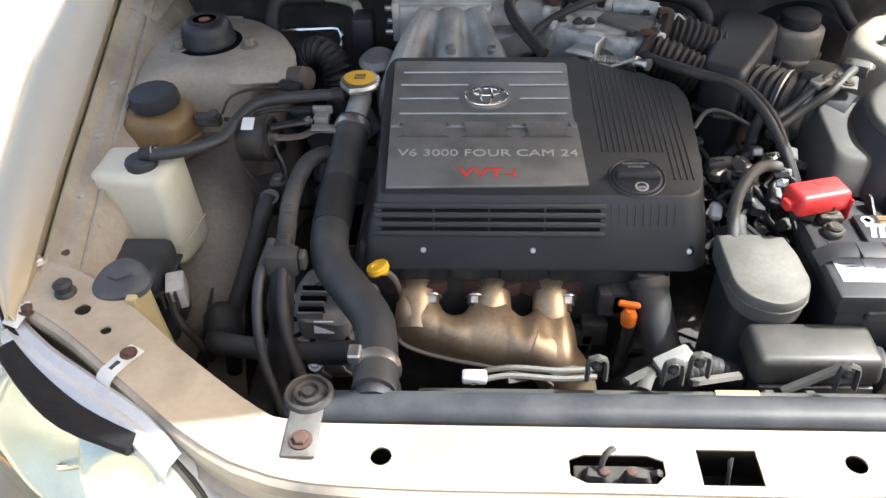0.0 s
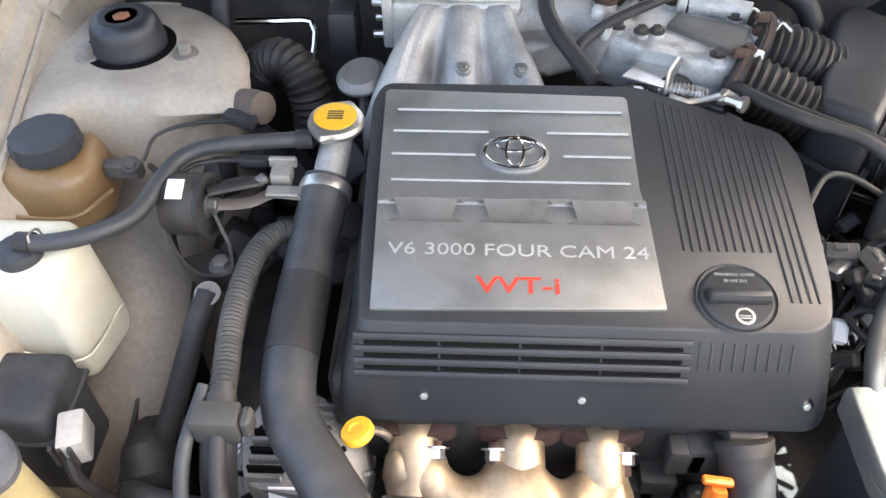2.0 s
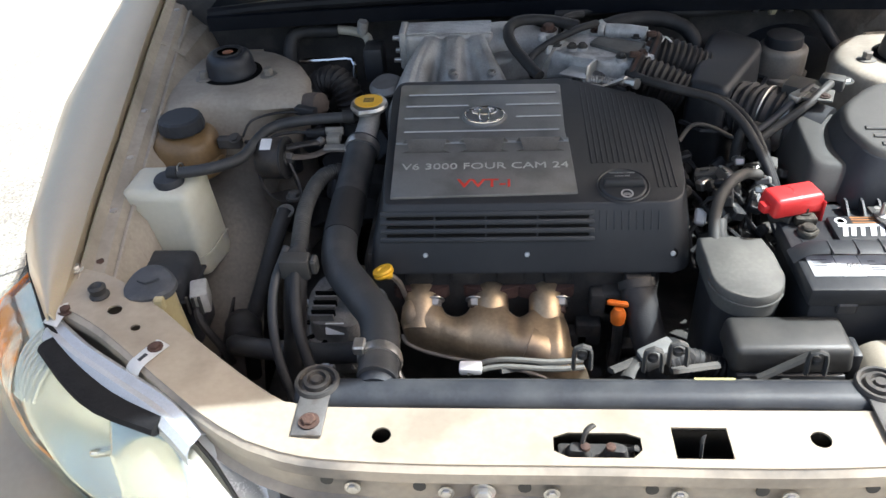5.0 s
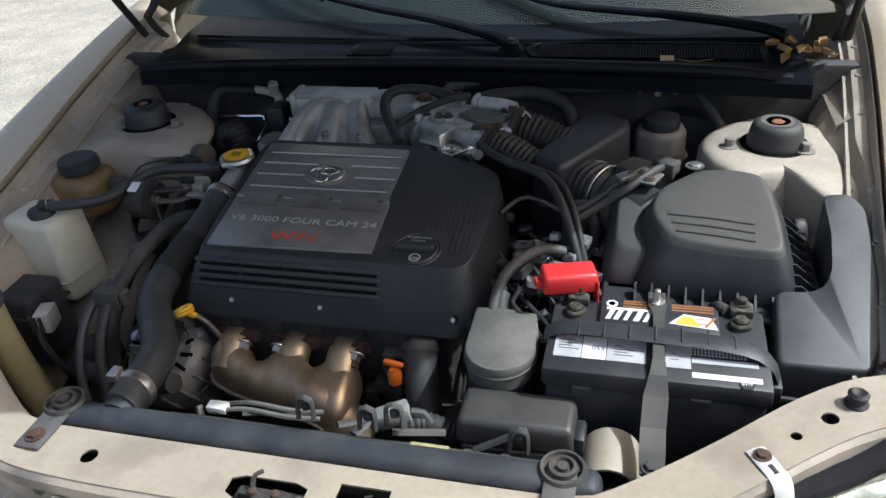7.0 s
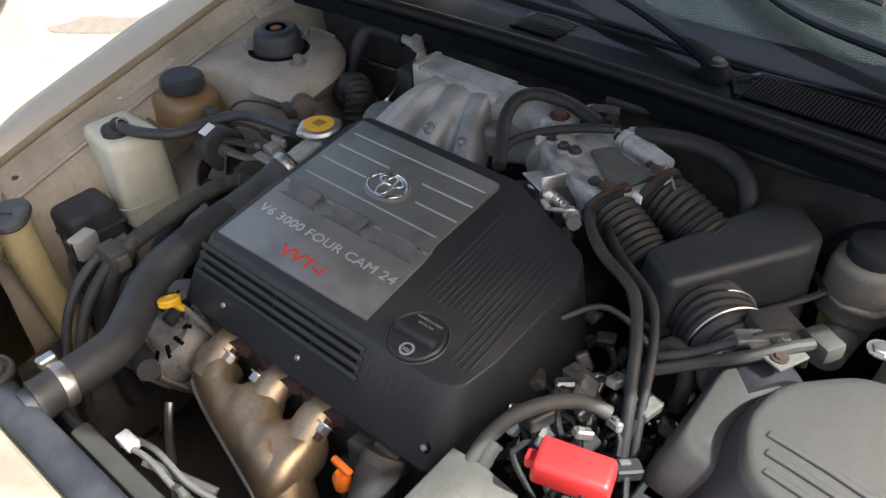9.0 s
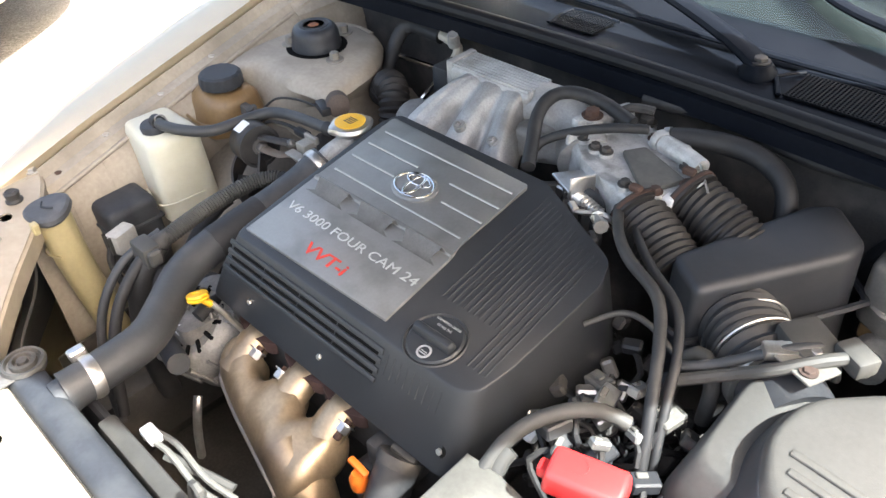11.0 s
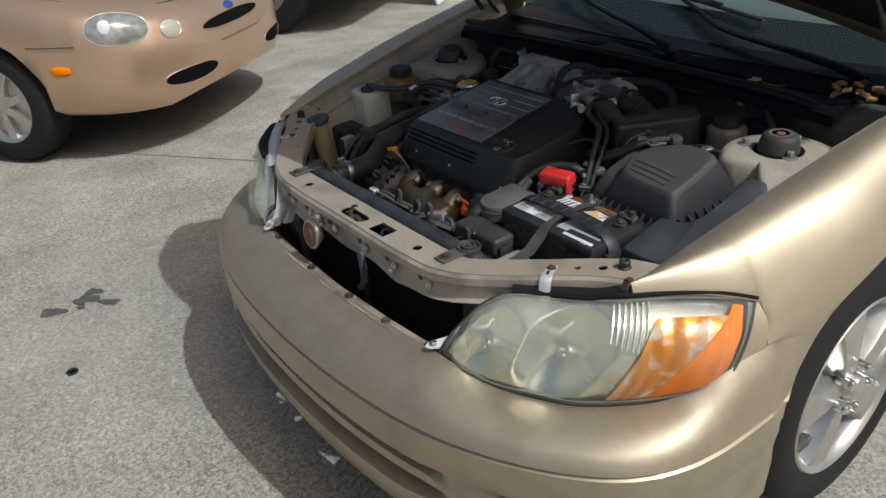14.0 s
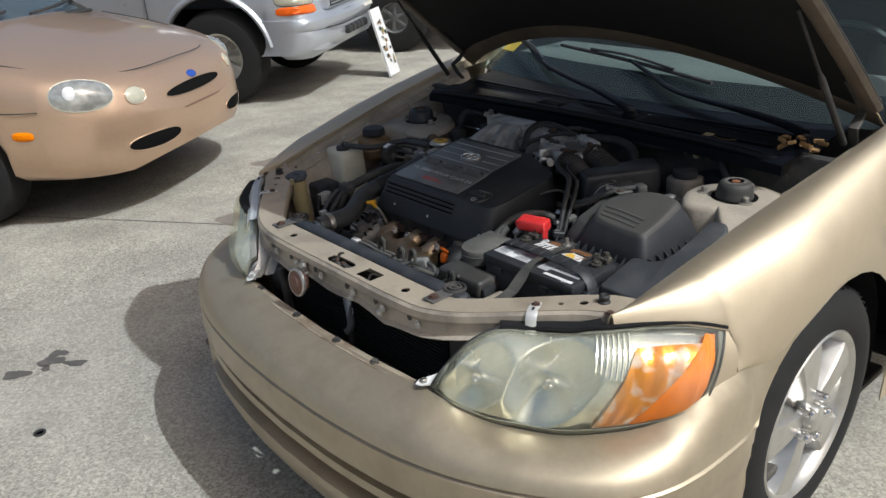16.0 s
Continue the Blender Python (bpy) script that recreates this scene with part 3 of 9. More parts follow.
part("rear_panel", rbox((-0.72, 4.5, 0.2), (0.72, 4.6, 0.62), 0.05, 3), PAINT_MATT, sedan)
# rear window and windscreen
WS = [[Vector((x * (0.725 - 0.15 * k), 1.115 + 0.62 * k + 0.10 * x * x * (1 - 0.4 * k), 0.955 + 0.40 * k + 0.008 * math.sin(k * 3.14))) for x in [-1 + i / 6 for i in range(13)]] for k in [-0.085, 0.2, 0.4, 0.6, 0.8, 1.0]]
ws = part("windscreen", shell(loft(WS), 0.005), SCREEN, sedan, "raked laminated glass windscreen")
ws.visible_shadow = False


def screen_pt(u, k, inside=0.008):
    return Vector((u * (0.725 - 0.15 * k), 1.115 + 0.62 * k + 0.10 * u * u * (1 - 0.4 * k) + inside * 0.54, 0.955 + 0.40 * k + 0.008 * math.sin(k * 3.14) - inside * 0.84))


part("frit_band", shell(loft([[screen_pt(-0.97 + 1.94 * i / 16, k) for i in range(17)] for k in (-0.08, -0.03, 0.02, 0.075)]), 0.001), FOAM, ws, "black printed glass border")
part("price_sticker", shell(loft([[screen_pt(u, k) for u in (-0.97, -0.92, -0.87)] for k in (0.06, 0.10, 0.14)]), 0.0006), YELLOW, ws, "bright yellow paper sticker")
part("rear_window", shell(loft([[Vector((-0.54, 3.1, 1.40)), Vector((0, 3.13, 1.42)), Vector((0.54, 3.1, 1.40))], [Vector((-0.6, 3.72, 1.04)), Vector((0, 3.78, 1.05)), Vector((0.6, 3.72, 1.04))]]), 0.005), GLASS, sedan).visible_shadow = False
for sgn in (1, -1):
    part("windscreen_pillar", tube([(0.765 * sgn, 1.17, 0.955), (0.70 * sgn, 1.48, 1.14), (0.62 * sgn, 1.76, 1.34), (0.575 * sgn, 1.9, 1.41)], 0.034, 10, 0.05, flat=0.7), PAINT, sedan)
    part("roof_rail", tube([(0.575 * sgn, 1.88, 1.405), (0.555 * sgn, 2.3, 1.44), (0.55 * sgn, 2.9, 1.43), (0.60 * sgn, 3.5, 1.18), (0.70 * sgn, 3.78, 1.02)], 0.032, 10, 0.08), PAINT, sedan)
    part("rear_pillar", tube([(0.79 * sgn, 2.32, 0.97), (0.56 * sgn, 2.45, 1.44)], 0.03, 8, 0.1), INK, sedan)
# cabin
part("dashboard", rbox((-0.7, 1.26, 0.72), (0.7, 1.62, 0.965), 0.06, 4), mat("dash_vinyl", (0.15, 0.15, 0.145), 0.7, 0, 0.1, 20), sedan)
part("cabin_floor", rbox((-0.8, 1.3, 0.22), (0.8, 4.4, 0.30), 0.01, 1), FOAM, sedan)
for x in (-0.36, 0.36):
    part("front_seat", rbox((x - 0.25, 2.05, 0.42), (x + 0.25, 2.6, 0.60), 0.07, 4), CLOTH, sedan)
    part("seat_back", rbox((x - 0.25, 2.5, 0.55), (x + 0.25, 2.68, 1.08), 0.07, 4, Matrix.Rotation(-0.25, 3, "X"), (0.85, 0.8)), CLOTH, sedan)
    part("head_restraint", rbox((x - 0.12, 2.63, 1.12), (x + 0.12, 2.73, 1.28), 0.04, 4), CLOTH, sedan)
part("rear_seat", rbox((-0.62, 3.15, 0.45), (0.62, 3.4, 1.05), 0.07, 4), CLOTH, sedan)
part("steering_wheel", tube([Vector((0.36 + 0.185 * math.cos(a), 1.80 - 0.06 * math.sin(a), 0.90 + 0.175 * math.sin(a))) for a in [2 * math.pi * k / 20 for k in range(21)]], 0.014, 8), BLACK, sedan)
part("steering_column", tube([(0.36, 1.6, 0.82), (0.36, 1.80, 0.9)], 0.035, 10), BLACK, sedan)


# wheels
def wheel(name, label):
    """A five-spoke alloy wheel with its tyre, its hub at the origin and its outer face towards +x."""
    w = thing(name, (0, 0, 0), label, "wheel")
    prof = [(0.222, -0.19), (0.29, -0.20), (0.318, -0.185), (0.328, -0.15), (0.328, -0.06), (0.319, -0.025), (0.295, -0.004), (0.255, 0.003), (0.228, -0.004), (0.214, -0.012), (0.214, -0.18)]
    tyre = part("tyre", lathe(prof, (0, 0, 0), (1, 0, 0), 72), TYRE, w, "black tyre with a grooved tread")
    # proud black rings and strips draw the shade in grooves and notches
    for z in (-0.14, -0.105, -0.07):
        part("tread_groove", lathe([(0.3286, z - 0.004), (0.3292, z), (0.3286, z + 0.004)], (0, 0, 0), (1, 0, 0), 72), INK, tyre)
    bm = B()
    for k in range(60):
        a = 2 * math.pi * k / 60
        s = rbox((-0.026, -0.0024, -0.002), (0.024, 0.0024, 0.0012), 0, 1)
        s.transform(Matrix.Rotation(a, 4, "X") @ Matrix.Translation((-0.042, 0, 0.3243)) @ Matrix.Rotation(0.24, 4, "Y"))
        merge(bm, s)
    tagged(part("tread_notch", bm, INK, tyre), kind="stuff")
    rim = part("rim", lathe([(0.218, -0.19), (0.208, -0.188), (0.196, -0.15), (0.196, -0.03), (0.205, -0.012), (0.217, -0.004), (0.221, -0.008), (0.218, -0.02), (0.216, -0.19)], (0, 0, 0), (1, 0, 0), 64), ALLOY, w)
    part("brake_disc", lathe([(0.03, -0.12), (0.14, -0.12), (0.14, -0.10), (0.03, -0.10)], (0, 0, 0), (1, 0, 0), 32), DARK, w)
    for k in range(5):
        a = 2 * math.pi * k / 5
        rows = []
        for r, hw, x0, th in ((0.03, 0.030, -0.014, 0.04), (0.06, 0.034, -0.012, 0.045), (0.10, 0.041, -0.010, 0.05), (0.15, 0.051, -0.011, 0.052), (0.185, 0.060, -0.013, 0.05), (0.204, 0.072, -0.016, 0.045)):
            rows.append([Vector((x0 - th, -hw * 1.02, r)), Vector((x0 - 0.008, -hw * 0.80, r)), Vector((x0, -hw * 0.70, r)), Vector((x0 + 0.003, 0, r)), Vector((x0, hw * 0.70, r)), Vector((x0 - 0.008, hw * 0.80, r)), Vector((x0 - th, hw * 1.02, r))])
        bm = loft(rows, close=True)
        bm.transform(Matrix.Rotation(a, 4, "X"))
        part("spoke", bm, ALLOY, w)
        part("wheel_nut", lathe([(0.013, -0.025), (0.013, 0.004), (0.011, 0.012), (0.006, 0.016), (0.002, 0.017)], (0, 0.055 * math.sin(a + 0.63), 0.055 * math.cos(a + 0.63)), (1, 0, 0), 12), CHROME, w)
    part("centre_cap", lathe([(0.034, -0.03), (0.034, 0.0), (0.03, 0.006), (0.018, 0.009), (0.004, 0.009)], (0, 0, 0), (1, 0, 0), 28), ALLOY, w)
    return w


fw = wheel("wheel", "five-spoke silver alloy wheel with a black tyre")
fw.matrix_basis = pose(0.83, HUB_Y, HUB_Z, 12, 0, 0)
for sx, y in ((1, 3.45), (-1, HUB_Y), (-1, 3.45)):
    copy_thing(fw, pose(0.83 * sx, y, HUB_Z, 40 * sx, 0, 0 if sx > 0 else 180))

# bonnet, hinged at the windscreen
HP, HA = Vector((0, 1.07, 0.985)), radians(38)
HL = 1.19


def hood_pt(x, s, up):
    """x across, s metres from the hinge edge along the bonnet, up off its underside."""
    return HP + Vector((x, -s * math.cos(HA) + up * math.sin(HA), s * math.sin(HA) + up * math.cos(HA)))


def hood_half(s):
    return 0.735 - 0.085 * (max(s, 0) / HL) ** 1.5


def hood_len(u):
    return HL - 0.27 * abs(u) ** 2.2


def hood_rear(u):
    return 0.165 - 0.25 * u * u


us = [-1 + k / 12 for k in range(25)]
rows = [[hood_pt(u * hood_half(k * hood_len(u)), hood_rear(u) + k * (hood_len(u) - hood_rear(u)), 0.012 + 0.05 * (1 - u * u) - 0.02 * max(0, abs(u) - 0.9) * 10) for u in us] for k in [i / 14 for i in range(15)]]
bonnet = part("bonnet", shell(loft(rows), 0.002), PAINT, sedan, "gold bonnet propped open, dark lined underneath")
rows = [[hood_pt(u * (hood_half(k * hood_len(u)) - 0.035), hood_rear(u) + 0.085 + k * (hood_len(u) - hood_rear(u) - 0.12), 0.0 + 0.022 * (1 - u * u)) for u in us] for k in [i / 14 for i in range(15)]]
part("bonnet_lining", shell(loft(rows), 0.004), FOAM, bonnet, "black insulation pad")
# rear frame and side edges are a darker brown than the bonnet's gold
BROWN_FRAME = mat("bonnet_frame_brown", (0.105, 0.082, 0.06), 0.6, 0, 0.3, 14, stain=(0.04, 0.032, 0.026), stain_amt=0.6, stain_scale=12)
part("rear_frame", shell(loft([[hood_pt(u * (hood_half(s + hood_rear(u)) - 0.006), hood_rear(u) + s, z + 0.03 * (1 - u * u)) for u in us] for s, z in ((0.004, 0.006), (0.012, -0.006), (0.05, -0.012), (0.082, -0.006), (0.09, 0.004))]), 0.002), BROWN_FRAME, bonnet, "rear frame in a darker brown than the gold bonnet")
rim = [hood_pt(u * hood_half(HL * 0.98), hood_len(u) - 0.012, 0.004 + 0.03 * (1 - u * u)) for u in us]
part("bonnet_front_edge", tube(rim, 0.014, 8, 0.03, flat=0.8), BAY, bonnet)
for sgn in (1, -1):
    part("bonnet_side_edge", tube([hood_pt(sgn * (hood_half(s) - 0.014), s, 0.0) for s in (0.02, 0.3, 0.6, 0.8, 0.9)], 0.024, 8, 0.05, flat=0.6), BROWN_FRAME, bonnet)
    part("edge_seal", tube([hood_pt(sgn * (hood_half(s) + 0.005), s, 0.006) for s in (0.04, 0.3, 0.6, 0.8, 0.9)], 0.0045, 6, 0.05), RUBBER, bonnet)
    part("bonnet_hinge", tube([(0.70 * sgn, 1.04, 0.90), (0.705 * sgn, 1.0, 0.955), hood_pt(0.70 * sgn, 0.02, -0.01), hood_pt(0.70 * sgn, 0.16, -0.005)], 0.012, 8, 0.03, flat=0.5), DARK, bonnet)
    part("gas_strut", tube([(0.70 * sgn, 0.97, 0.925), hood_pt(0.675 * sgn, 0.46, -0.01)], lambda k: 0.008 if k < 0.55 else 0.004, 10, 0.02), RUBBER, bonnet)
# under-tray that closes the bay below, and the bulkhead
part("under_tray", rbox((-0.8, -0.06, 0.20), (0.8, 1.25, 0.225), 0.005, 1), mat("grimy_tray", (0.075, 0.068, 0.06), 0.8, 0, 0.4, 14, bump=0.3, bscale=60, stain=(0.03, 0.028, 0.026), stain_amt=0.7, stain_scale=9), sedan)
part("bulkhead", rbox((-0.72, 0.90, 0.25), (0.72, 0.935, 0.90), 0.01, 2), DARK, sedan)

# ---- engine bay sheet metal ----


def plate(outer, holes, zf, t, bm=None):
    """A sheet in plan with through holes: outer and holes are loops of (x, y)."""
    bm = bm or B()
    s = B()
    for loop in (outer, *holes):
        vs = [s.verts.new((x, y, 0)) for x, y in loop]
        for i in range(len(vs)):
            s.edges.new((vs[i], vs[(i + 1) % len(vs)]))
    bmesh.ops.triangle_fill(s, use_beauty=True, edges=s.edges[:])
    bmesh.ops.recalc_face_normals(s, faces=s.faces)
    for v in s.verts:
        v.co.z = zf(v.co.x, v.co.y)
    bmesh.ops.solidify(s, geom=s.faces[:], thickness=t)
    return merge(bm, s)


def circle(x, y, r, n=18, ry=None):
    return [(x + r * math.cos(2 * math.pi * k / n), y + (ry or r) * math.sin(2 * math.pi * k / n)) for k in range(n)]


def sup_z(x, y=0):
    a = abs(x)
    return 0.733 if a < 0.3 else 0.733 + 0.034 * min(1, (a - 0.3) / 0.3)


FE = [(0.0, -0.036), (0.2, -0.036), (0.33, -0.026), (0.40, 0.0), (0.46, 0.04), (0.52, 0.085), (0.58, 0.13), (0.655, 0.175)]
RE = [(0.0, 0.038), (0.2, 0.038), (0.32, 0.040), (0.36, 0.052), (0.45, 0.115), (0.55, 0.195), (0.62, 0.235), (0.67, 0.25)]
fe = [(p.x, p.y) for p in spline([(x, y, 0) for x, y in FE], 0.025)]
re_ = [(p.x, p.y) for p in spline([(x, y, 0) for x, y in RE], 0.025)]
outer = [(-x, y) for x, y in fe[::-1]] + fe[1:] + re_[::-1] + [(-x, y) for x, y in re_[1:]]
latch_slot = [(-0.045, -0.018), (-0.03, -0.026), (0.035, -0.026), (0.045, -0.016), (0.045, 0.0), (0.03, 0.006), (-0.03, 0.006), (-0.045, 0.0)]
square_slot = [(0.078, -0.026), (0.135, -0.026), (0.135, 0.014), (0.078, 0.014)]
holes = [circle(-0.2265, 0, 0.0105), circle(0.2265, 0, 0.0105), latch_slot, square_slot]
for sgn in (-1, 1):
    holes += [circle(0.542 * sgn, 0.138, 0.006, 12), circle(0.578 * sgn, 0.166, 0.009, 14)]
radiator_support = thing("radiator_support", (0, 0, 0.66), "gold painted steel cross panel over the radiator, dusty", "panel")
top = part("top_panel", plate(outer, holes, sup_z, 0.0025), SUPPORT, radiator_support)
# pressed front face, wavy lower edge
rows = []
for sgn, seq in ((-1, fe[::-1]), (1, fe[1:])):
    for x, y in seq:
        k = min(1, max(0, (x - 0.30) / 0.2))
        low = 0.668 + 0.010 * math.exp(-((x - 0.10) / 0.05) ** 2) - 0.008 * math.exp(-((x - 0.2) / 0.03) ** 2) + 0.033 * k
        z = sup_z(x)
        rows.append([Vector((x * sgn, y, z)), Vector((x * sgn, y - 0.006, z - 0.006)), Vector((x * sgn, y - 0.007, z - 0.02)), Vector((x * sgn, y + 0.003, (z + low) / 2)), Vector((x * sgn, y + 0.002, low + 0.006)), Vector((x * sgn, y - 0.008, low))])
part("front_face", shell(loft(rows), 0.0025), mat("support_face_grimy", (0.38, 0.33, 0.265), 0.5, 0.0, 0.12, 9, bump=0.04, stain=(0.065, 0.063, 0.065), stain_amt=0.85, stain_scale=7), radiator_support)
for x in (-0.285, -0.185, -0.075, 0.055, 0.165, 0.275):
    # a black disc on the face paints the shade inside the hole
    part("face_hole", lathe([(0.007, 0.0), (0.007, 0.0012), (0.002, 0.0013)], (x, lerp_table(FE, abs(x))[0] - 0.0012, 0.7), (0, -1, 0.1), 14), INK, radiator_support)
    part("face_bolt", bolt((x + 0.028, lerp_table(FE, abs(x + 0.028))[0] - 0.004, 0.694), 0.006, 0.004, (0, -1, 0.1)), STEEL, radiator_support)
rows = [[Vector((x * s, y, sup_z(x))), Vector((x * s, y + 0.004, sup_z(x) - 0.003)), Vector((x * s, y + 0.004, sup_z(x) - 0.03))] for s, seq in ((-1, re_[::-1]), (1, re_[1:])) for x, y in seq]
part("rear_lip", shell(loft(rows), 0.002), SUPPORT, radiator_support)
for sgn in (-1, 1):  # pressed stiffening ribs
    part("pressed_rib", tube([(0.30 * sgn, -0.02, 0.7325), (0.40 * sgn, 0.022, 0.738), (0.50 * sgn, 0.092, 0.749), (0.6 * sgn, 0.165, 0.762)], 0.004, 8, flat=0.5), SUPPORT, radiator_support)
bm = B()  # unreadable stamped figures, as plain bars
for i in range(6):
    rbox((-0.135 + i * 0.011, 0.004, 0.7328), (-0.128 + i * 0.011, 0.014, 0.7336), 0.0002, 1, bm=bm)
tagged(part("stamped_mark", bm, SUPPORT, radiator_support), kind="stuff")
part("slot_hook", tube([(0.105, -0.024, 0.69), (0.107, -0.005, 0.733), (0.112, 0.008, 0.728)], 0.004, 6, flat=0.4), DARK, radiator_support)
part("centre_brace", rbox((0.012, -0.022, 0.33), (0.03, -0.014, 0.67), 0.002, 1), DARK, radiator_support)
for x in (-0.09, 0.0, 0.05):
    part("panel_bolt", bolt((x * 2.1 + 0.08, -0.043, 0.682), 0.006, 0.006, (0, -1, 0)), STEEL, radiator_support)
# bonnet latch
latch = thing("bonnet_latch", (0, -0.01, 0.715), "rusty steel bonnet latch set in the cross panel", "latch")
part("latch_plate", rbox((-0.04, -0.022, 0.712), (0.04, 0.004, 0.722), 0.003, 2), DARK, latch)
for cx, lean in ((-0.020, 0.25), (0.020, -0.2)):
    q = prism(fillet([(cx - 0.017, -0.020), (cx + 0.015, -0.022), (cx + 0.017, -0.004), (cx - 0.012, 0.002)], 0.006), 0.718, 0.736, 0.003, 2, top=fillet([(cx - 0.010, -0.018), (cx + 0.008, -0.020), (cx + 0.009, -0.010), (cx - 0.006, -0.006)], 0.004))
    part("jaw", q, DARK, latch, "grimy black latch jaw")
part("claw", tube([(-0.016, -0.010, 0.734), (-0.012, -0.004, 0.750), (-0.004, 0.002, 0.752)], 0.005, 8, 0.005, flat=0.5), DARK, latch)
part("pawl", tube([(0.030, -0.008, 0.722), (0.038, -0.012, 0.734), (0.044, -0.010, 0.728)], 0.004, 8, 0.005, flat=0.5), DARK, latch)
for x in (-0.026, 0.026):
    part("rivet", lathe([(0.0055, 0), (0.005, 0.003), (0.002, 0.0045)], (x * 0.5, -0.014, 0.736), seg=12), RUST, latch)

# headlamps
LT = [(0.385, -0.035, 0.63), (0.425, 0.0, 0.69), (0.478, 0.035, 0.727), (0.55, 0.085, 0.728), (0.60, 0.115, 0.735), (0.648, 0.135, 0.748), (0.70, 0.205, 0.748), (0.75, 0.275, 0.740), (0.787, 0.33, 0.722)]
LB = [(0.374, -0.068, 0.588), (0.43, -0.055, 0.562), (0.50, -0.03, 0.548), (0.56, 0.005, 0.543), (0.62, 0.035, 0.545), (0.68, 0.085, 0.552), (0.73, 0.135, 0.562), (0.78, 0.19, 0.582), (0.81, 0.24, 0.607)]
lt, lb = resample(spline(LT, 0.02), 33), resample(spline(LB, 0.02), 33)


def lamp_pt(u, v, d, sgn):
    """u along the lamp from the grille side outwards, v from its lower to its upper edge, d inwards."""
    i = min(31, int(u * 32))
    k = u * 32 - i
    a, b = lb[i].lerp(lb[i + 1], k), lt[i].lerp(lt[i + 1], k)
    p = a.lerp(b, v)
    n = Vector((0.55 + 0.35 * u, -0.75 + 0.45 * u, 0.45)).normalized()
    p = p + n * (0.062 * math.sin(math.pi * min(1, max(0, v))) ** 0.8 * min(1, u * 8 + 0.2) * min(1, (1 - u) * 7 + 0.25) - d)
    return Vector((p.x * sgn, p.y, p.z))


def lamp_patch(inside, d, sgn, nu=48, nv=16):
    bm = B()
    g = [[bm.verts.new(lamp_pt(i / nu, j / nv, d(i / nu, j / nv) if callable(d) else d, sgn)) for j in range(nv + 1)] for i in range(nu + 1)]
    for i in range(nu):
        for j in range(nv):
            if inside((i + 0.5) / nu, (j + 0.5) / nv):
                bm.faces.new((g[i][j], g[i + 1][j], g[i + 1][j + 1], g[i][j + 1]))
    bmesh.ops.delete(bm, geom=[v for v in bm.verts if not v.link_faces], context="VERTS")
    return bm


REFLECT = mat("lamp_reflector", (0.82, 0.82, 0.78), 0.24, 0.9, 0.05, 20, stain=(0.52, 0.51, 0.44), stain_amt=0.3, stain_scale=10)


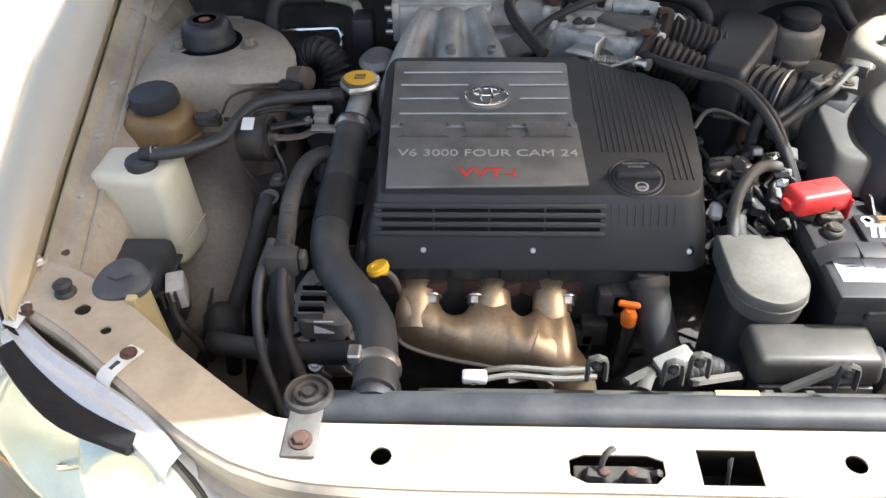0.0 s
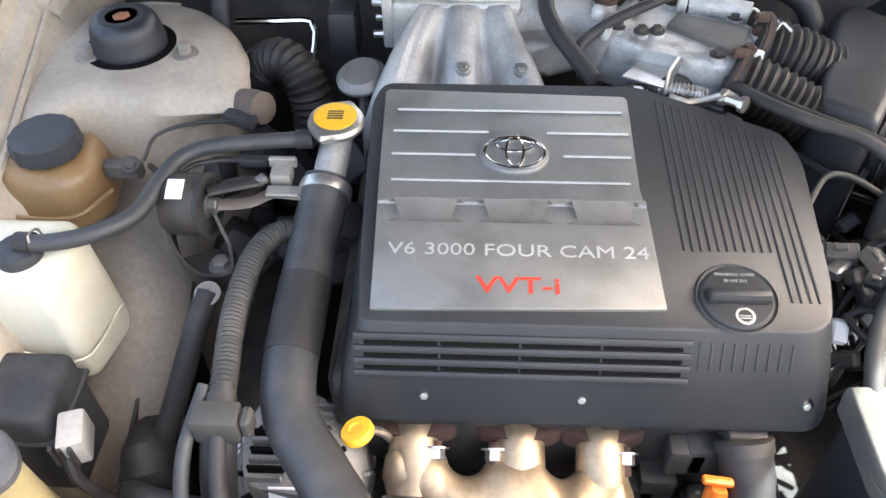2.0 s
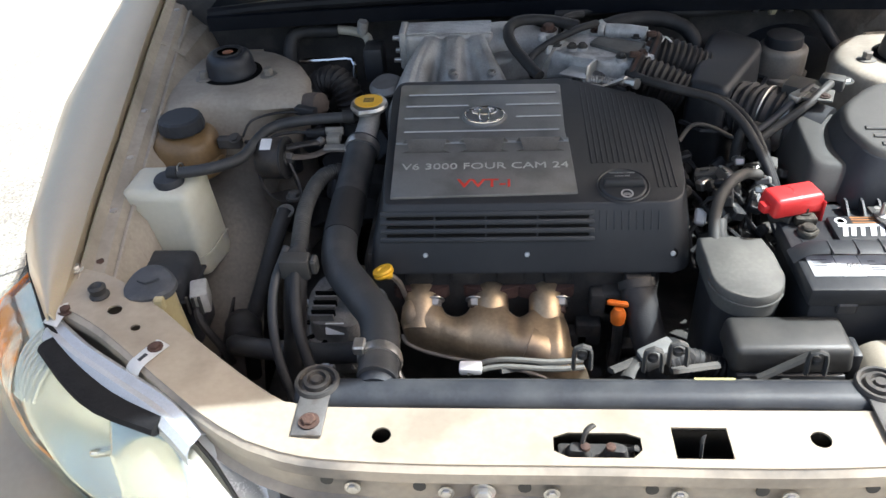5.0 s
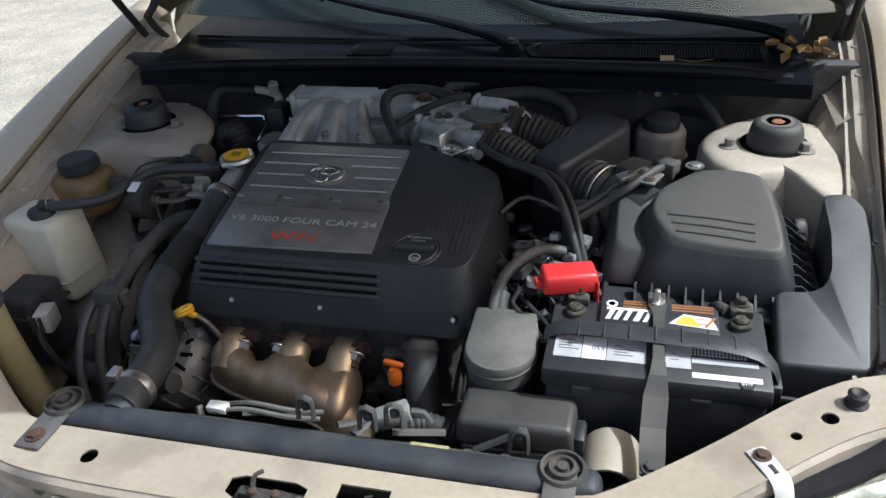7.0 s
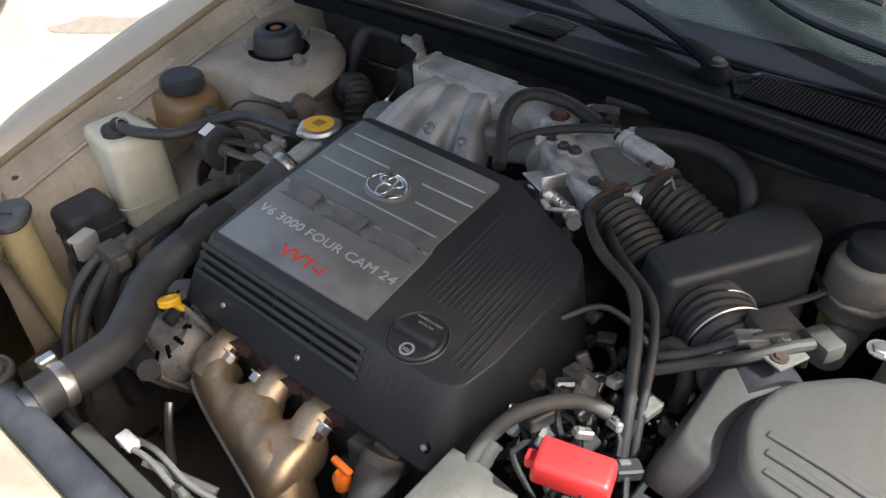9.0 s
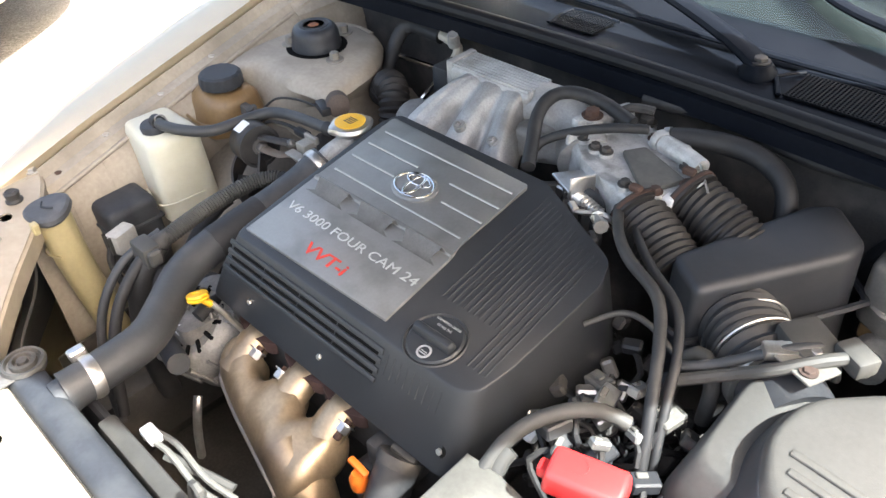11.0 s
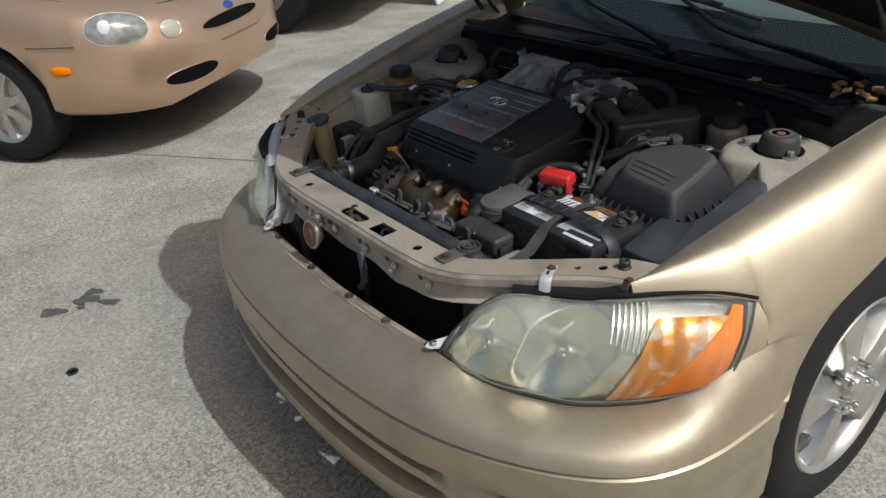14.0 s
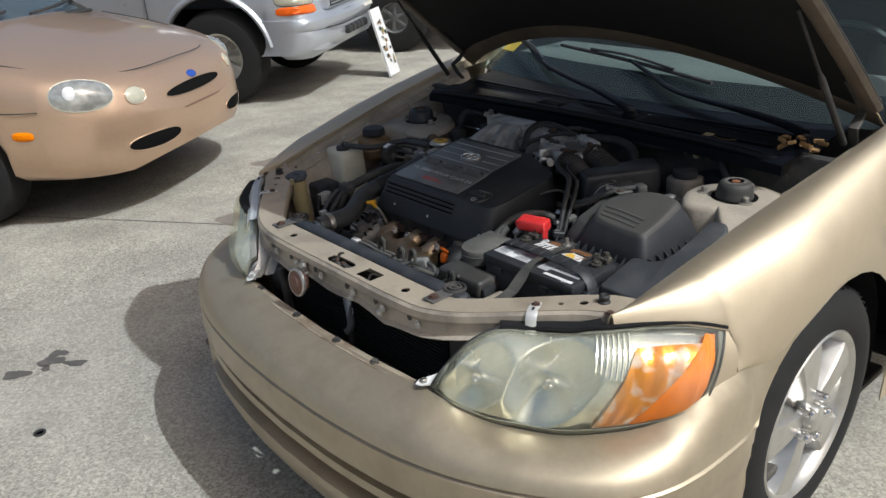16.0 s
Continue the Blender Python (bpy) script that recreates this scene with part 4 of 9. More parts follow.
def headlamp(sgn):
    lamp = thing("headlamp", (0.6 * sgn, 0.05, 0.56), "clouded clear headlamp with an amber corner lens", "headlamp", "headlamps")
    part("lens", shell(lamp_patch(lambda u, v: u < 0.60 + 0.13 * v, 0.0, sgn, 96, 24), 0.003), HAZE, lamp, "hazed clear plastic lens").visible_shadow = False
    part("corner_lens", shell(lamp_patch(lambda u, v: u >= 0.60 + 0.13 * v, 0.0, sgn, 96, 24), 0.003), CLEARLENS, lamp, "clear plastic lens over the turn signal").visible_shadow = False

    def bowl(u0, v0, ru, rv, depth):
        return lambda u, v: depth * max(0.0, 1 - ((u - u0 - 0.10 * (v - 0.5)) / ru) ** 2 - ((v - v0) / rv) ** 2) ** 1.15
    b1, b2 = bowl(0.185, 0.46, 0.128, 0.43, 0.056), bowl(0.440, 0.47, 0.150, 0.46, 0.078)
    part("reflector", shell(lamp_patch(lambda u, v: True, lambda u, v: 0.013 + 0.007 * min(1, max(0, (u - 0.52) / 0.05)) + max(b1(u, v), b2(u, v)), sgn, 150, 64), 0.002), REFLECT, lamp, "chromed reflector with two bowls", sharp=80)
    for u0, v0, dd in ((0.185, 0.46, 0.062), (0.440, 0.47, 0.080)):
        tip, base = lamp_pt(u0, v0, 0.020, sgn), lamp_pt(u0, v0, dd, sgn)
        way = (tip - base).normalized()
        part("bulb", lathe([(0.011, 0.0), (0.011, 0.012), (0.007, 0.016), (0.0065, 0.034), (0.004, 0.040), (0.001, 0.041)], base + way * 0.002, way, 20), CHROME, lamp, "small silver-capped bulb")
    for k in range(7):
        u = 0.575 + 0.017 * k
        part("flute", tube([lamp_pt(u + 0.03 * (v - 0.9), v, 0.0165, sgn) for v in (0.62 - 0.02 * k, 0.74, 0.86, 0.95)], 0.0032, 8, 0.01), REFLECT, lamp)
    part("lens_border", shell(lamp_patch(lambda u, v: v < 0.055 or v > 0.965 or u < 0.022 or u > 0.978, 0.005, sgn, 96, 36), 0.002), mat("lens_border_grey", (0.17, 0.17, 0.14), 0.45, 0, 0.15, 30), lamp, "grey-green moulded lens border")
    for name, lo, hi, m, lab in (("amber_reflector", lambda v: 0.590 + 0.125 * v, lambda v: 0.698 + 0.25 * v, AMBERCLEAR, "amber faceted reflector with white glints painted in"), ("amber_lens", lambda v: 0.700 + 0.25 * v, lambda v: 0.968, AMBERLENS, "amber turn signal lens")):
        rows = []
        for i in range(31):
            v = 0.07 + (0.74 if name == "amber_reflector" else 0.85) * i / 30
            rows.append([lamp_pt(lo(v) + (hi(v) - lo(v)) * k / 18, v, 0.009 + 0.0035 * abs(((k * 0.33 + i * 0.16) % 2) - 1), sgn) for k in range(19)])
        part(name, shell(loft(rows), 0.003), m, lamp, lab, sharp=12)
    rim = [lamp_pt(k / 40, 0, 0.002, sgn) for k in range(41)] + [lamp_pt(1, k / 8, 0.002, sgn) for k in range(1, 9)] + [lamp_pt(1 - k / 40, 1, 0.002, sgn) for k in range(1, 41)] + [lamp_pt(0, 1 - k / 8, 0.002, sgn) for k in range(1, 9)]
    part("seal", tube(rim, 0.0024, 8, 0.03), GREYBLACK, lamp, "dark edge seal")
    edge_in = [(0.374, -0.068, 0.588), (0.385, -0.035, 0.63), (0.425, 0.0, 0.69), (0.478, 0.035, 0.727)]
    flutes = ((0, 0.0), (0.22, 0.005), (0.42, 0.004), (0.46, -0.007), (0.62, -0.008), (0.68, 0.001), (1.0, 0.004))
    part("inner_side", shell(loft([[Vector(((x - 0.004 - 0.008 * k - o) * sgn, y + 0.003 + 0.062 * k, z - 0.004 * k)) for k, o in flutes] for x, y, z in edge_in]), 0.003), mat("bright_lamp_plastic", (0.84, 0.84, 0.82), 0.25, 0.25, 0.06, 30), lamp, "bright silvered side of the lamp housing", sharp=20)
    part("housing", shell(lamp_patch(lambda u, v: True, lambda u, v: 0.09 + 0.05 * math.sin(math.pi * u) * math.sin(math.pi * v), sgn, 24, 8), 0.004), GREYBLACK, lamp)
    foam = [(0.47, 0.045, 0.729), (0.53, 0.085, 0.731), (0.60, 0.125, 0.738), (0.635, 0.15, 0.750)]
    if sgn < 0:  # this lamp sits pulled forward, its bracket bare
        foam = [(0.472, 0.010, 0.737), (0.545, 0.036, 0.742), (0.597, 0.074, 0.745), (0.648, 0.124, 0.748)]
        run = resample(spline([(0.658, 0.146, 0.752), (0.606, 0.104, 0.751), (0.530, 0.056, 0.749), (0.470, 0.020, 0.742), (0.432, -0.008, 0.722)], 0.02), 24)
        part("upper_bracket", shell(loft([[Vector((-p.x + 0.008, p.y + 0.018, p.z)), Vector((-p.x + 0.006, p.y + 0.012, p.z + 0.007)), Vector((-p.x, p.y + 0.004, p.z + 0.003)), Vector((-p.x - 0.002, p.y - 0.004, p.z + 0.006)), Vector((-p.x - 0.006, p.y - 0.012, p.z - 0.002)), Vector((-p.x - 0.006, p.y - 0.014, p.z - 0.016))] for p in run]), 0.002), mat("pale_lamp_bracket", (0.50, 0.52, 0.54), 0.32, 0.35, 0.12, 30, stain=(0.30, 0.30, 0.30), stain_amt=0.4, stain_scale=30), lamp, "pale blue-grey lamp bracket", sharp=40)
        part("outer_tab", tube([(-0.641, 0.180, 0.7675), (-0.648, 0.165, 0.7675), (-0.656, 0.146, 0.760)], 0.012, 8, 0.006, flat=0.15), mat("pale_zinc_tab", (0.62, 0.62, 0.60), 0.45, 0.4, 0.1, 40), lamp, "pale metal tab")
    part("top_foam", tube([(x * sgn, y, z) for x, y, z in foam], 0.0165, 10, 0.02, flat=0.6), FOAM, lamp, "black foam strip")
    # the shade in the gap to the wing is drawn as a black tube
    part("wing_gap_line", tube([lamp_pt(0.52 + 0.48 * k / 24, 1.0, -0.002, sgn) + Vector((0, 0.004, 0.003)) for k in range(25)], 0.0052, 8, 0.02), FOAM, lamp, "black strip drawn for the dark gap along the wing edge")
    part("mounting_tab", tube([(0.500 * sgn, 0.116, 0.7592), (0.512 * sgn, 0.094, 0.7605), (0.520 * sgn, 0.080, 0.7595), (0.5245 * sgn, 0.072, 0.752), (0.527 * sgn, 0.068, 0.735), (0.528 * sgn, 0.066, 0.716)], 0.011, 8, 0.006, flat=0.13), mat("pale_zinc_tab", (0.62, 0.62, 0.60), 0.45, 0.4, 0.1, 40), lamp, "pale metal tab")
    # the slot's shade is a black bar on the tab
    part("tab_slot", tube([(0.512 * sgn, 0.094, 0.7618), (0.518 * sgn, 0.0835, 0.7615)], 0.003, 6, 0.004, flat=0.3), INK, lamp)
    part("tab_bolt", bolt((0.506 * sgn, 0.106, 0.7605), 0.0065, 0.004), RUST, lamp)
    part("outer_tab_bolt", bolt((0.641 * sgn, 0.165, 0.766), 0.007, 0.005), RUST, lamp)
    leg = [(0.350, -0.088), (0.364, -0.084), (0.404, -0.030), (0.430, 0.002), (0.405, 0.008), (0.365, -0.040), (0.346, -0.074)]
    part("inner_leg", prism([(x * sgn, y) for x, y in leg], 0.594, 0.5975, 0.001, 1, slope=(0, 0.22, -0.08)), mat("white_lamp_plastic", (0.72, 0.72, 0.70), 0.35), lamp, "white plastic leg")
    part("leg_bolt", bolt((0.358 * sgn, -0.07, 0.598), 0.007, 0.005), STEEL, lamp)
    return lamp


for sgn in (1, -1):
    headlamp(sgn)
    # rubber bump stop
    stop = thing("bonnet_bump_stop", (0.607 * sgn, 0.19, 0.767), "round black rubber bonnet stop screwed into the panel", "bump stop", "bonnet bump stops")
    part("rubber", lathe([(0.009, -0.010), (0.012, 0.0), (0.0125, 0.005), (0.0095, 0.008), (0.011, 0.017), (0.0075, 0.020), (0.003, 0.017)], (0.607 * sgn, 0.191, 0.766)), RUBBER, stop)
    part("corner_bolt", bolt((0.66 * sgn, 0.24, 0.772), 0.007), STEEL, radiator_support)

# inner wing aprons, strut towers
for sgn in (1, -1):
    apron = thing("inner_wing", (0.66 * sgn, 0.6, 0.3), "dusty gold inner wing panel with a pressed gutter", "panel", "inner wings")
    rows = []
    for y in (0.18, 0.25, 0.32, 0.40, 0.5, 0.6, 0.7, 0.8, 0.9, 1.0, 1.08):
        ix, iz = lerp_table(INNER, y)
        led = 1.0 if sgn < 0 or y > 0.62 else 0.4
        tx = 0.055 * math.exp(-((y - 0.72) / 0.18) ** 2)
        rows.append([Vector((px * sgn, y, pz)) for px, pz in ((ix - 0.004, iz - 0.012), (ix - 0.012 * led, iz - 0.030), (ix - 0.028 * led, iz - 0.034), (ix - 0.034 * led, iz - 0.046), (ix - 0.05 * led - tx * 0.3, iz - 0.07), (ix - 0.06 - tx, iz - 0.13), (ix - 0.066 - tx * 1.4, 0.62), (ix - 0.07 - tx * 1.5, 0.45), (ix - 0.07 - tx * 1.5, 0.25))])
    part("apron_panel", shell(loft(rows), 0.003), BAY, apron)
    # added dark sheet: covers the lit paint where the low bay lies in shade
    part("dark_infill", shell(loft([[Vector((sgn * (0.545 + 0.02 * math.cos(9 * y)), y, 0.60 - 0.3 * abs(y - 0.4))), Vector((sgn * 0.548, y, 0.45)), Vector((sgn * 0.55, y, 0.22))] for y in (0.14, 0.22, 0.30, 0.40, 0.50, 0.58)]), 0.004), DARK, apron, "dark sheet added for the shade low in the bay")
    for y in (0.26, 0.335, 0.42, 0.505, 0.60):
        ix, iz = lerp_table(INNER, y)
        part("pressed_rib", tube([((ix - 0.034) * sgn, y, iz - 0.046), ((ix - 0.05) * sgn, y, iz - 0.07), ((ix - 0.06) * sgn, y, iz - 0.12)], 0.0035, 6, 0.01), BAY, apron)
    if sgn < 0:
        part("panel_seam", tube([(-(lerp_table(INNER, y)[0] - 0.0355), y, lerp_table(INNER, y)[1] - 0.0475) for y in (0.22, 0.35, 0.5, 0.65, 0.85, 1.0)], 0.0015, 6, 0.03), INK, apron)
        part("paper_label", rbox((-0.0006, -0.024, -0.007), (0.0006, 0.024, 0.007), 0, 1, None), mat("aged_paper", (0.52, 0.50, 0.45), 0.8, 0, 0.15, 60), apron, "small aged paper label").matrix_world = Matrix.Translation((-0.6785, 0.505, 0.8245)) @ Euler((0.20, -0.42, 0.04)).to_matrix().to_4x4()
    part("drain_gutter", tube([(lerp_table(INNER, y)[0] * sgn - 0.04 * sgn, y, lerp_table(INNER, y)[1] - 0.045) for y in (0.25, 0.4, 0.6, 0.8, 0.95, 1.05)], 0.004, 6, 0.03), BAY, apron)
    for y in (0.27, 0.36, 0.47, 0.58, 0.88, 0.98):
        ix, iz = lerp_table(INNER, y)
        part("wing_bolt", bolt(((ix - (0.02 if sgn < 0 or y > 0.62 else 0.008)) * sgn, y, iz - 0.034), 0.006, 0.005), STEEL if y > 0.3 else RUST, apron)
    tower = thing("strut_tower", (0.57 * sgn, 0.72, 0.3), "dusty gold suspension strut tower with a capped strut", "strut tower", "strut towers")
    C = Vector((0.558, 0.715, 0))
    if sgn > 0:
        edge = ((0, 0.15), (45, 0.14), (90, 0.115), (135, 0.102), (180, 0.096), (203, 0.095), (225, 0.100), (240, 0.108), (262, 0.086), (285, 0.078), (298, 0.165), (320, 0.168), (360, 0.15))
    else:
        edge = ((0, 0.15), (45, 0.14), (90, 0.115), (135, 0.105), (165, 0.112), (190, 0.128), (207, 0.152), (214, 0.154), (226, 0.128), (246, 0.105), (268, 0.092), (290, 0.10), (304, 0.16), (320, 0.168), (360, 0.15))
    def reach(a):
        return lerp_table(edge, math.degrees(a) % 360)[0]
    bm = B()
    prev = None
    for f, out, z in ((0.22, 0, 0.828), (0.6, 0, 0.829), (0.86, 0, 0.8285), (0.96, 0, 0.826), (1.0, 0.002, 0.8215), (1.0, 0.007, 0.812), (1.0, 0.016, 0.775), (1.0, 0.026, 0.72), (1.0, 0.034, 0.6), (1.0, 0.04, 0.3)):
        ring = []
        for k in range(80):
            a = 2 * math.pi * k / 80
            r = reach(a) * f + out
            if z < 0.81 and math.cos(a) < 0.2:
                r = min(r, 0.100 + out * 0.4)
            drop = 0.25 * max(0, r - 0.105) * (f > 0.5) if math.cos(a) > 0 else 0.06 * max(0, r - 0.105)
            ring.append(bm.verts.new(((C.x + r * math.cos(a)) * sgn, C.y + r * math.sin(a), z - drop)))
        if prev:
            for k in range(80):
                bm.faces.new((prev[k], prev[(k + 1) % 80], ring[(k + 1) % 80], ring[k]))
        prev = ring
    part("tower_dome", shell(bm, 0.003), BAY, tower)
    def rim_pt(deg, f, z=0.8302):
        a = radians(deg)
        r = reach(a) * f
        drop = 0.25 * max(0, r - 0.105) if math.cos(a) > 0 else 0.06 * max(0, r - 0.105)
        return ((C.x + r * math.cos(a)) * sgn, C.y + r * math.sin(a), z - drop)
    # flat near-black disc for the shade around the cap
    part("cap_recess", lathe([(0.053, 0.0), (0.053, 0.0008), (0.046, 0.0009)], (C.x * sgn + 0.012 * sgn, C.y + 0.01, 0.8282), seg=36), SLOT_SHADE, tower)
    part("sealed_joint", tube([rim_pt(d, 0.97, 0.8262) for d in range(20, 110, 10)], 0.0045, 8, 0.02, flat=0.5), mat("cracked_sealer", (0.30, 0.26, 0.20), 0.8, 0, 0.3, 40, bump=0.5, bscale=120), tower)
    cx, cy = C.x * sgn + 0.012 * sgn, C.y + 0.01
    cap = part("strut_cap", lathe([(0.043, 0.0), (0.0435, 0.006), (0.042, 0.009), (0.041, 0.020), (0.039, 0.029), (0.036, 0.035), (0.031, 0.0385), (0.026, 0.039), (0.0175, 0.0375), (0.0155, 0.030), (0.005, 0.029)], (cx, cy, 0.828), seg=36), mat("strut_cap_rubber", (0.016, 0.019, 0.026), 0.42, 0, 0.3, 20, stain=(0.045, 0.046, 0.05), stain_amt=0.4, stain_scale=25) if sgn < 0 else GREYBLACK, tower, "black rubber strut cap")
    part("cap_rim", lathe([(0.0255, 0.0), (0.0255, 0.0012), (0.0185, 0.0012), (0.0185, 0.0)], (cx, cy, 0.8665), seg=32), RUBBER if sgn < 0 else DUSTGREY, cap)
    part("strut_nut", bolt((cx, cy, 0.8575), 0.0105, 0.009), mat("rusty_nut", (0.24, 0.10, 0.05), 0.8, 0.1, 0.3, 60), tower)
    for bx, by in ((0.612, 0.70), (0.50, 0.708), (0.575, 0.79)):
        part("tower_bolt", bolt((bx * sgn, by, 0.828), 0.008, 0.014), mat("dusty_bolt", (0.27, 0.25, 0.22), 0.55, 0.35, 0.2, 60, stain=(0.14, 0.12, 0.10), stain_amt=0.5, stain_scale=60), tower)
        part("bolt_washer", lathe([(0.0155, 0), (0.015, 0.002), (0.006, 0.0025)], (bx * sgn, by, 0.8285), seg=20), mat("dusty_bolt", (0.27, 0.25, 0.22)), tower)
    part("bracket_bolt", bolt((0.447 * sgn, 0.648, 0.820), 0.010, 0.004), STEEL, tower)
    part("tower_fold", tube([(0.520 * sgn, 0.620, 0.8225), (0.475 * sgn, 0.627, 0.8215), (0.432 * sgn, 0.638, 0.8195)] if sgn < 0 else [(0.60, 0.65, 0.822), (0.625, 0.61, 0.812), (0.655, 0.56, 0.80)], 0.0035, 6, 0.02), BAY, tower)
    if sgn < 0:
        part("earth_tab", lathe([(0.012, -0.022), (0.018, -0.020), (0.0195, 0.0), (0.018, 0.018), (0.012, 0.021), (0.003, 0.022)], (-0.410, 0.636, 0.808), (0.8, -0.5, 0.25), 24), mat("brown_rubber_pad", (0.10, 0.075, 0.06), 0.8, 0, 0.3, 30), tower, "brown rubber pad")
    if sgn < 0:
        part("tip_clip", rbox((-0.438, 0.606, 0.800), (-0.400, 0.622, 0.814), 0.003, 2, Matrix.Rotation(-0.35, 3, "Z")), BLACK, tower)
        part("tip_wire", tube([(-0.43, 0.612, 0.806), (-0.47, 0.60, 0.81), (-0.505, 0.585, 0.805), (-0.515, 0.56, 0.79)], 0.002, 6, 0.01), RUBBER, tower)
    part("gap_filler", shell(loft([[Vector((px * sgn, y, pz)) for px, pz in ((0.735, 0.885 + (y - 0.8) * 0.15), (0.695, 0.866), (0.665, 0.845), (0.65, 0.80))] for y in (0.76, 0.85, 0.95, 1.06)]), 0.003), BAY, tower)

# cowl
cowl = thing("cowl", (0, 0.95, 0.88), "dusty blue-black plastic cowl panel below the windscreen", "cowl")
rows = [[Vector((x, 0.905 - 0.035 * (x / 0.7) ** 2 * 0 + y, z)) for y, z in ((0.0, 0.896), (0.03, 0.902), (0.07, 0.896), (0.095, 0.900), (0.13, 0.908), (0.172 + 0.10 * (x / 0.7) ** 2, 0.919))] for x in [-0.64 + 0.08 * i for i in range(17)]]
part("cowl_panel", shell(loft(rows), 0.004), COWL, cowl)
part("bonnet_seal", tube([(-0.63, 0.838, 0.893), (-0.45, 0.848, 0.903), (0, 0.862, 0.907), (0.45, 0.852, 0.903), (0.60, 0.842, 0.893)], 0.012, 10, 0.04, flat=0.9), mat("seal_rubber", (0.009, 0.010, 0.0125), 0.5, 0, 0.3, 20, stain=(0.02, 0.02, 0.021), stain_amt=0.4, stain_scale=9, spec=0.2), cowl, "long black rubber bonnet seal")
part("seal_channel", shell(loft([[Vector((x, 0.85 - 0.03 * (x / 0.6) ** 2, 0.868)), Vector((x, 0.852 - 0.03 * (x / 0.6) ** 2, 0.892)), Vector((x, 0.875 - 0.03 * (x / 0.6) ** 2, 0.900)), Vector((x, 0.93, 0.902))] for x in [-0.63 + 0.063 * i for i in range(21)]]), 0.004), COWL, cowl)
MESH = mat("fine_black_mesh", (0.006, 0.007, 0.009), 0.6, 0, 0.3, 60, spec=0.1)
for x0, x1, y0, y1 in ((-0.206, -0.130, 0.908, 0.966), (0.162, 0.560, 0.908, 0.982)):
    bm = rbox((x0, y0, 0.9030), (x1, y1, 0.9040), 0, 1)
    # near-black sheet under the mesh for the shade of the intake
    part("intake_well", bm, SLOT_SHADE, cowl)
    bm = B()
    k = 0
    while x0 + k * 0.0052 < x1:
        rbox((x0 + k * 0.0052, y0, 0.9042), (x0 + k * 0.0052 + 0.0018, y1, 0.9062), 0, 1, bm=bm)
        k += 1
    k = 0
    while y0 + k * 0.0052 < y1:
        rbox((x0, y0 + k * 0.0052, 0.9040), (x1, y0 + k * 0.0052 + 0.0018, 0.9056), 0, 1, bm=bm)
        k += 1
    tagged(part("intake_mesh", bm, MESH, cowl, "black plastic mesh"), kind="stuff")
    part("mesh_border", tube([(x0 - 0.004, y0 - 0.003, 0.905), (x0 - 0.004, y1 + 0.003, 0.906), (x1 + 0.004, y1 + 0.003, 0.906)], 0.004, 6, 0.1, flat=0.6), COWL, cowl)
part("cowl_step", tube([(-0.60, 1.015, 0.909), (-0.2, 1.0, 0.909), (0.2, 1.0, 0.909), (0.60, 1.02, 0.909)], 0.008, 8, 0.05, flat=0.5), COWL, cowl)
for px, py, arm_run, blade_run in (
    (0.11, 0.945, [(0.11, 0.945, 0.916), (0.06, 0.965, 0.930), (-0.06, 1.005, 0.948), (-0.20, 1.05, 0.958), (-0.36, 1.11, 0.975), (-0.46, 1.155, 1.002)], [(-0.60, 1.235, 1.026), (-0.46, 1.165, 0.998), (-0.33, 1.10, 0.962)]),
    (0.60, 0.985, [(0.60, 0.985, 0.926), (0.54, 1.0, 0.938), (0.40, 1.03, 0.948), (0.17, 1.085, 0.956), (0.04, 1.135, 0.985), (-0.06, 1.17, 1.010)], [(-0.37, 1.205, 1.024), (-0.06, 1.175, 1.006), (0.25, 1.135, 0.982)])):
    wiper = thing("wiper", (px, py, 0.90), "black steel wiper arm with a long blade", "wiper", "wipers")
    part("arm", tube(arm_run, lambda k: 0.017 - 0.010 * k, 10, 0.02, flat=0.6), COWL, wiper)
    part("pivot_boss", lathe([(0.026, -0.03), (0.025, -0.006), (0.019, 0.002), (0.0165, 0.006), (0.010, 0.007)], (px, py, 0.914), seg=24), COWL, wiper)
    part("pivot_nut", bolt((px, py, 0.921), 0.0095, 0.006), DARK, wiper)
    part("blade", tube(blade_run, 0.006, 8, 0.05), RUBBER, wiper)
    part("blade_carrier", tube([tuple(Vector(blade_run[1]).lerp(Vector(q), 0.55) + Vector((0, 0, 0.010 if k != 1 else 0.016))) for k, q in enumerate((blade_run[0], blade_run[1], blade_run[2]))], 0.0045, 6, 0.03), BLACK, wiper)
leaf = thing("dry_leaf", (0.4, 0.888, 0.91), "curled brown dry leaf on the cowl seal", "leaf", "fallen leaves")
part("leaf_blade", shell(loft([[Vector((0.385 + 0.006 * j, 0.87 + 0.007 * i, 0.911 + 0.004 * ((i - 2) ** 2 % 3) * 0.6)) for j in range(5)] for i in range(5)]), 0.0006), mat("pale_leaf", (0.5, 0.36, 0.18), 0.8), leaf)
part("leaf_stem", tube([(0.41, 0.885, 0.912), (0.44, 0.88, 0.909), (0.475, 0.885, 0.912)], 0.001, 5), LEAF, leaf)
random.seed(4)
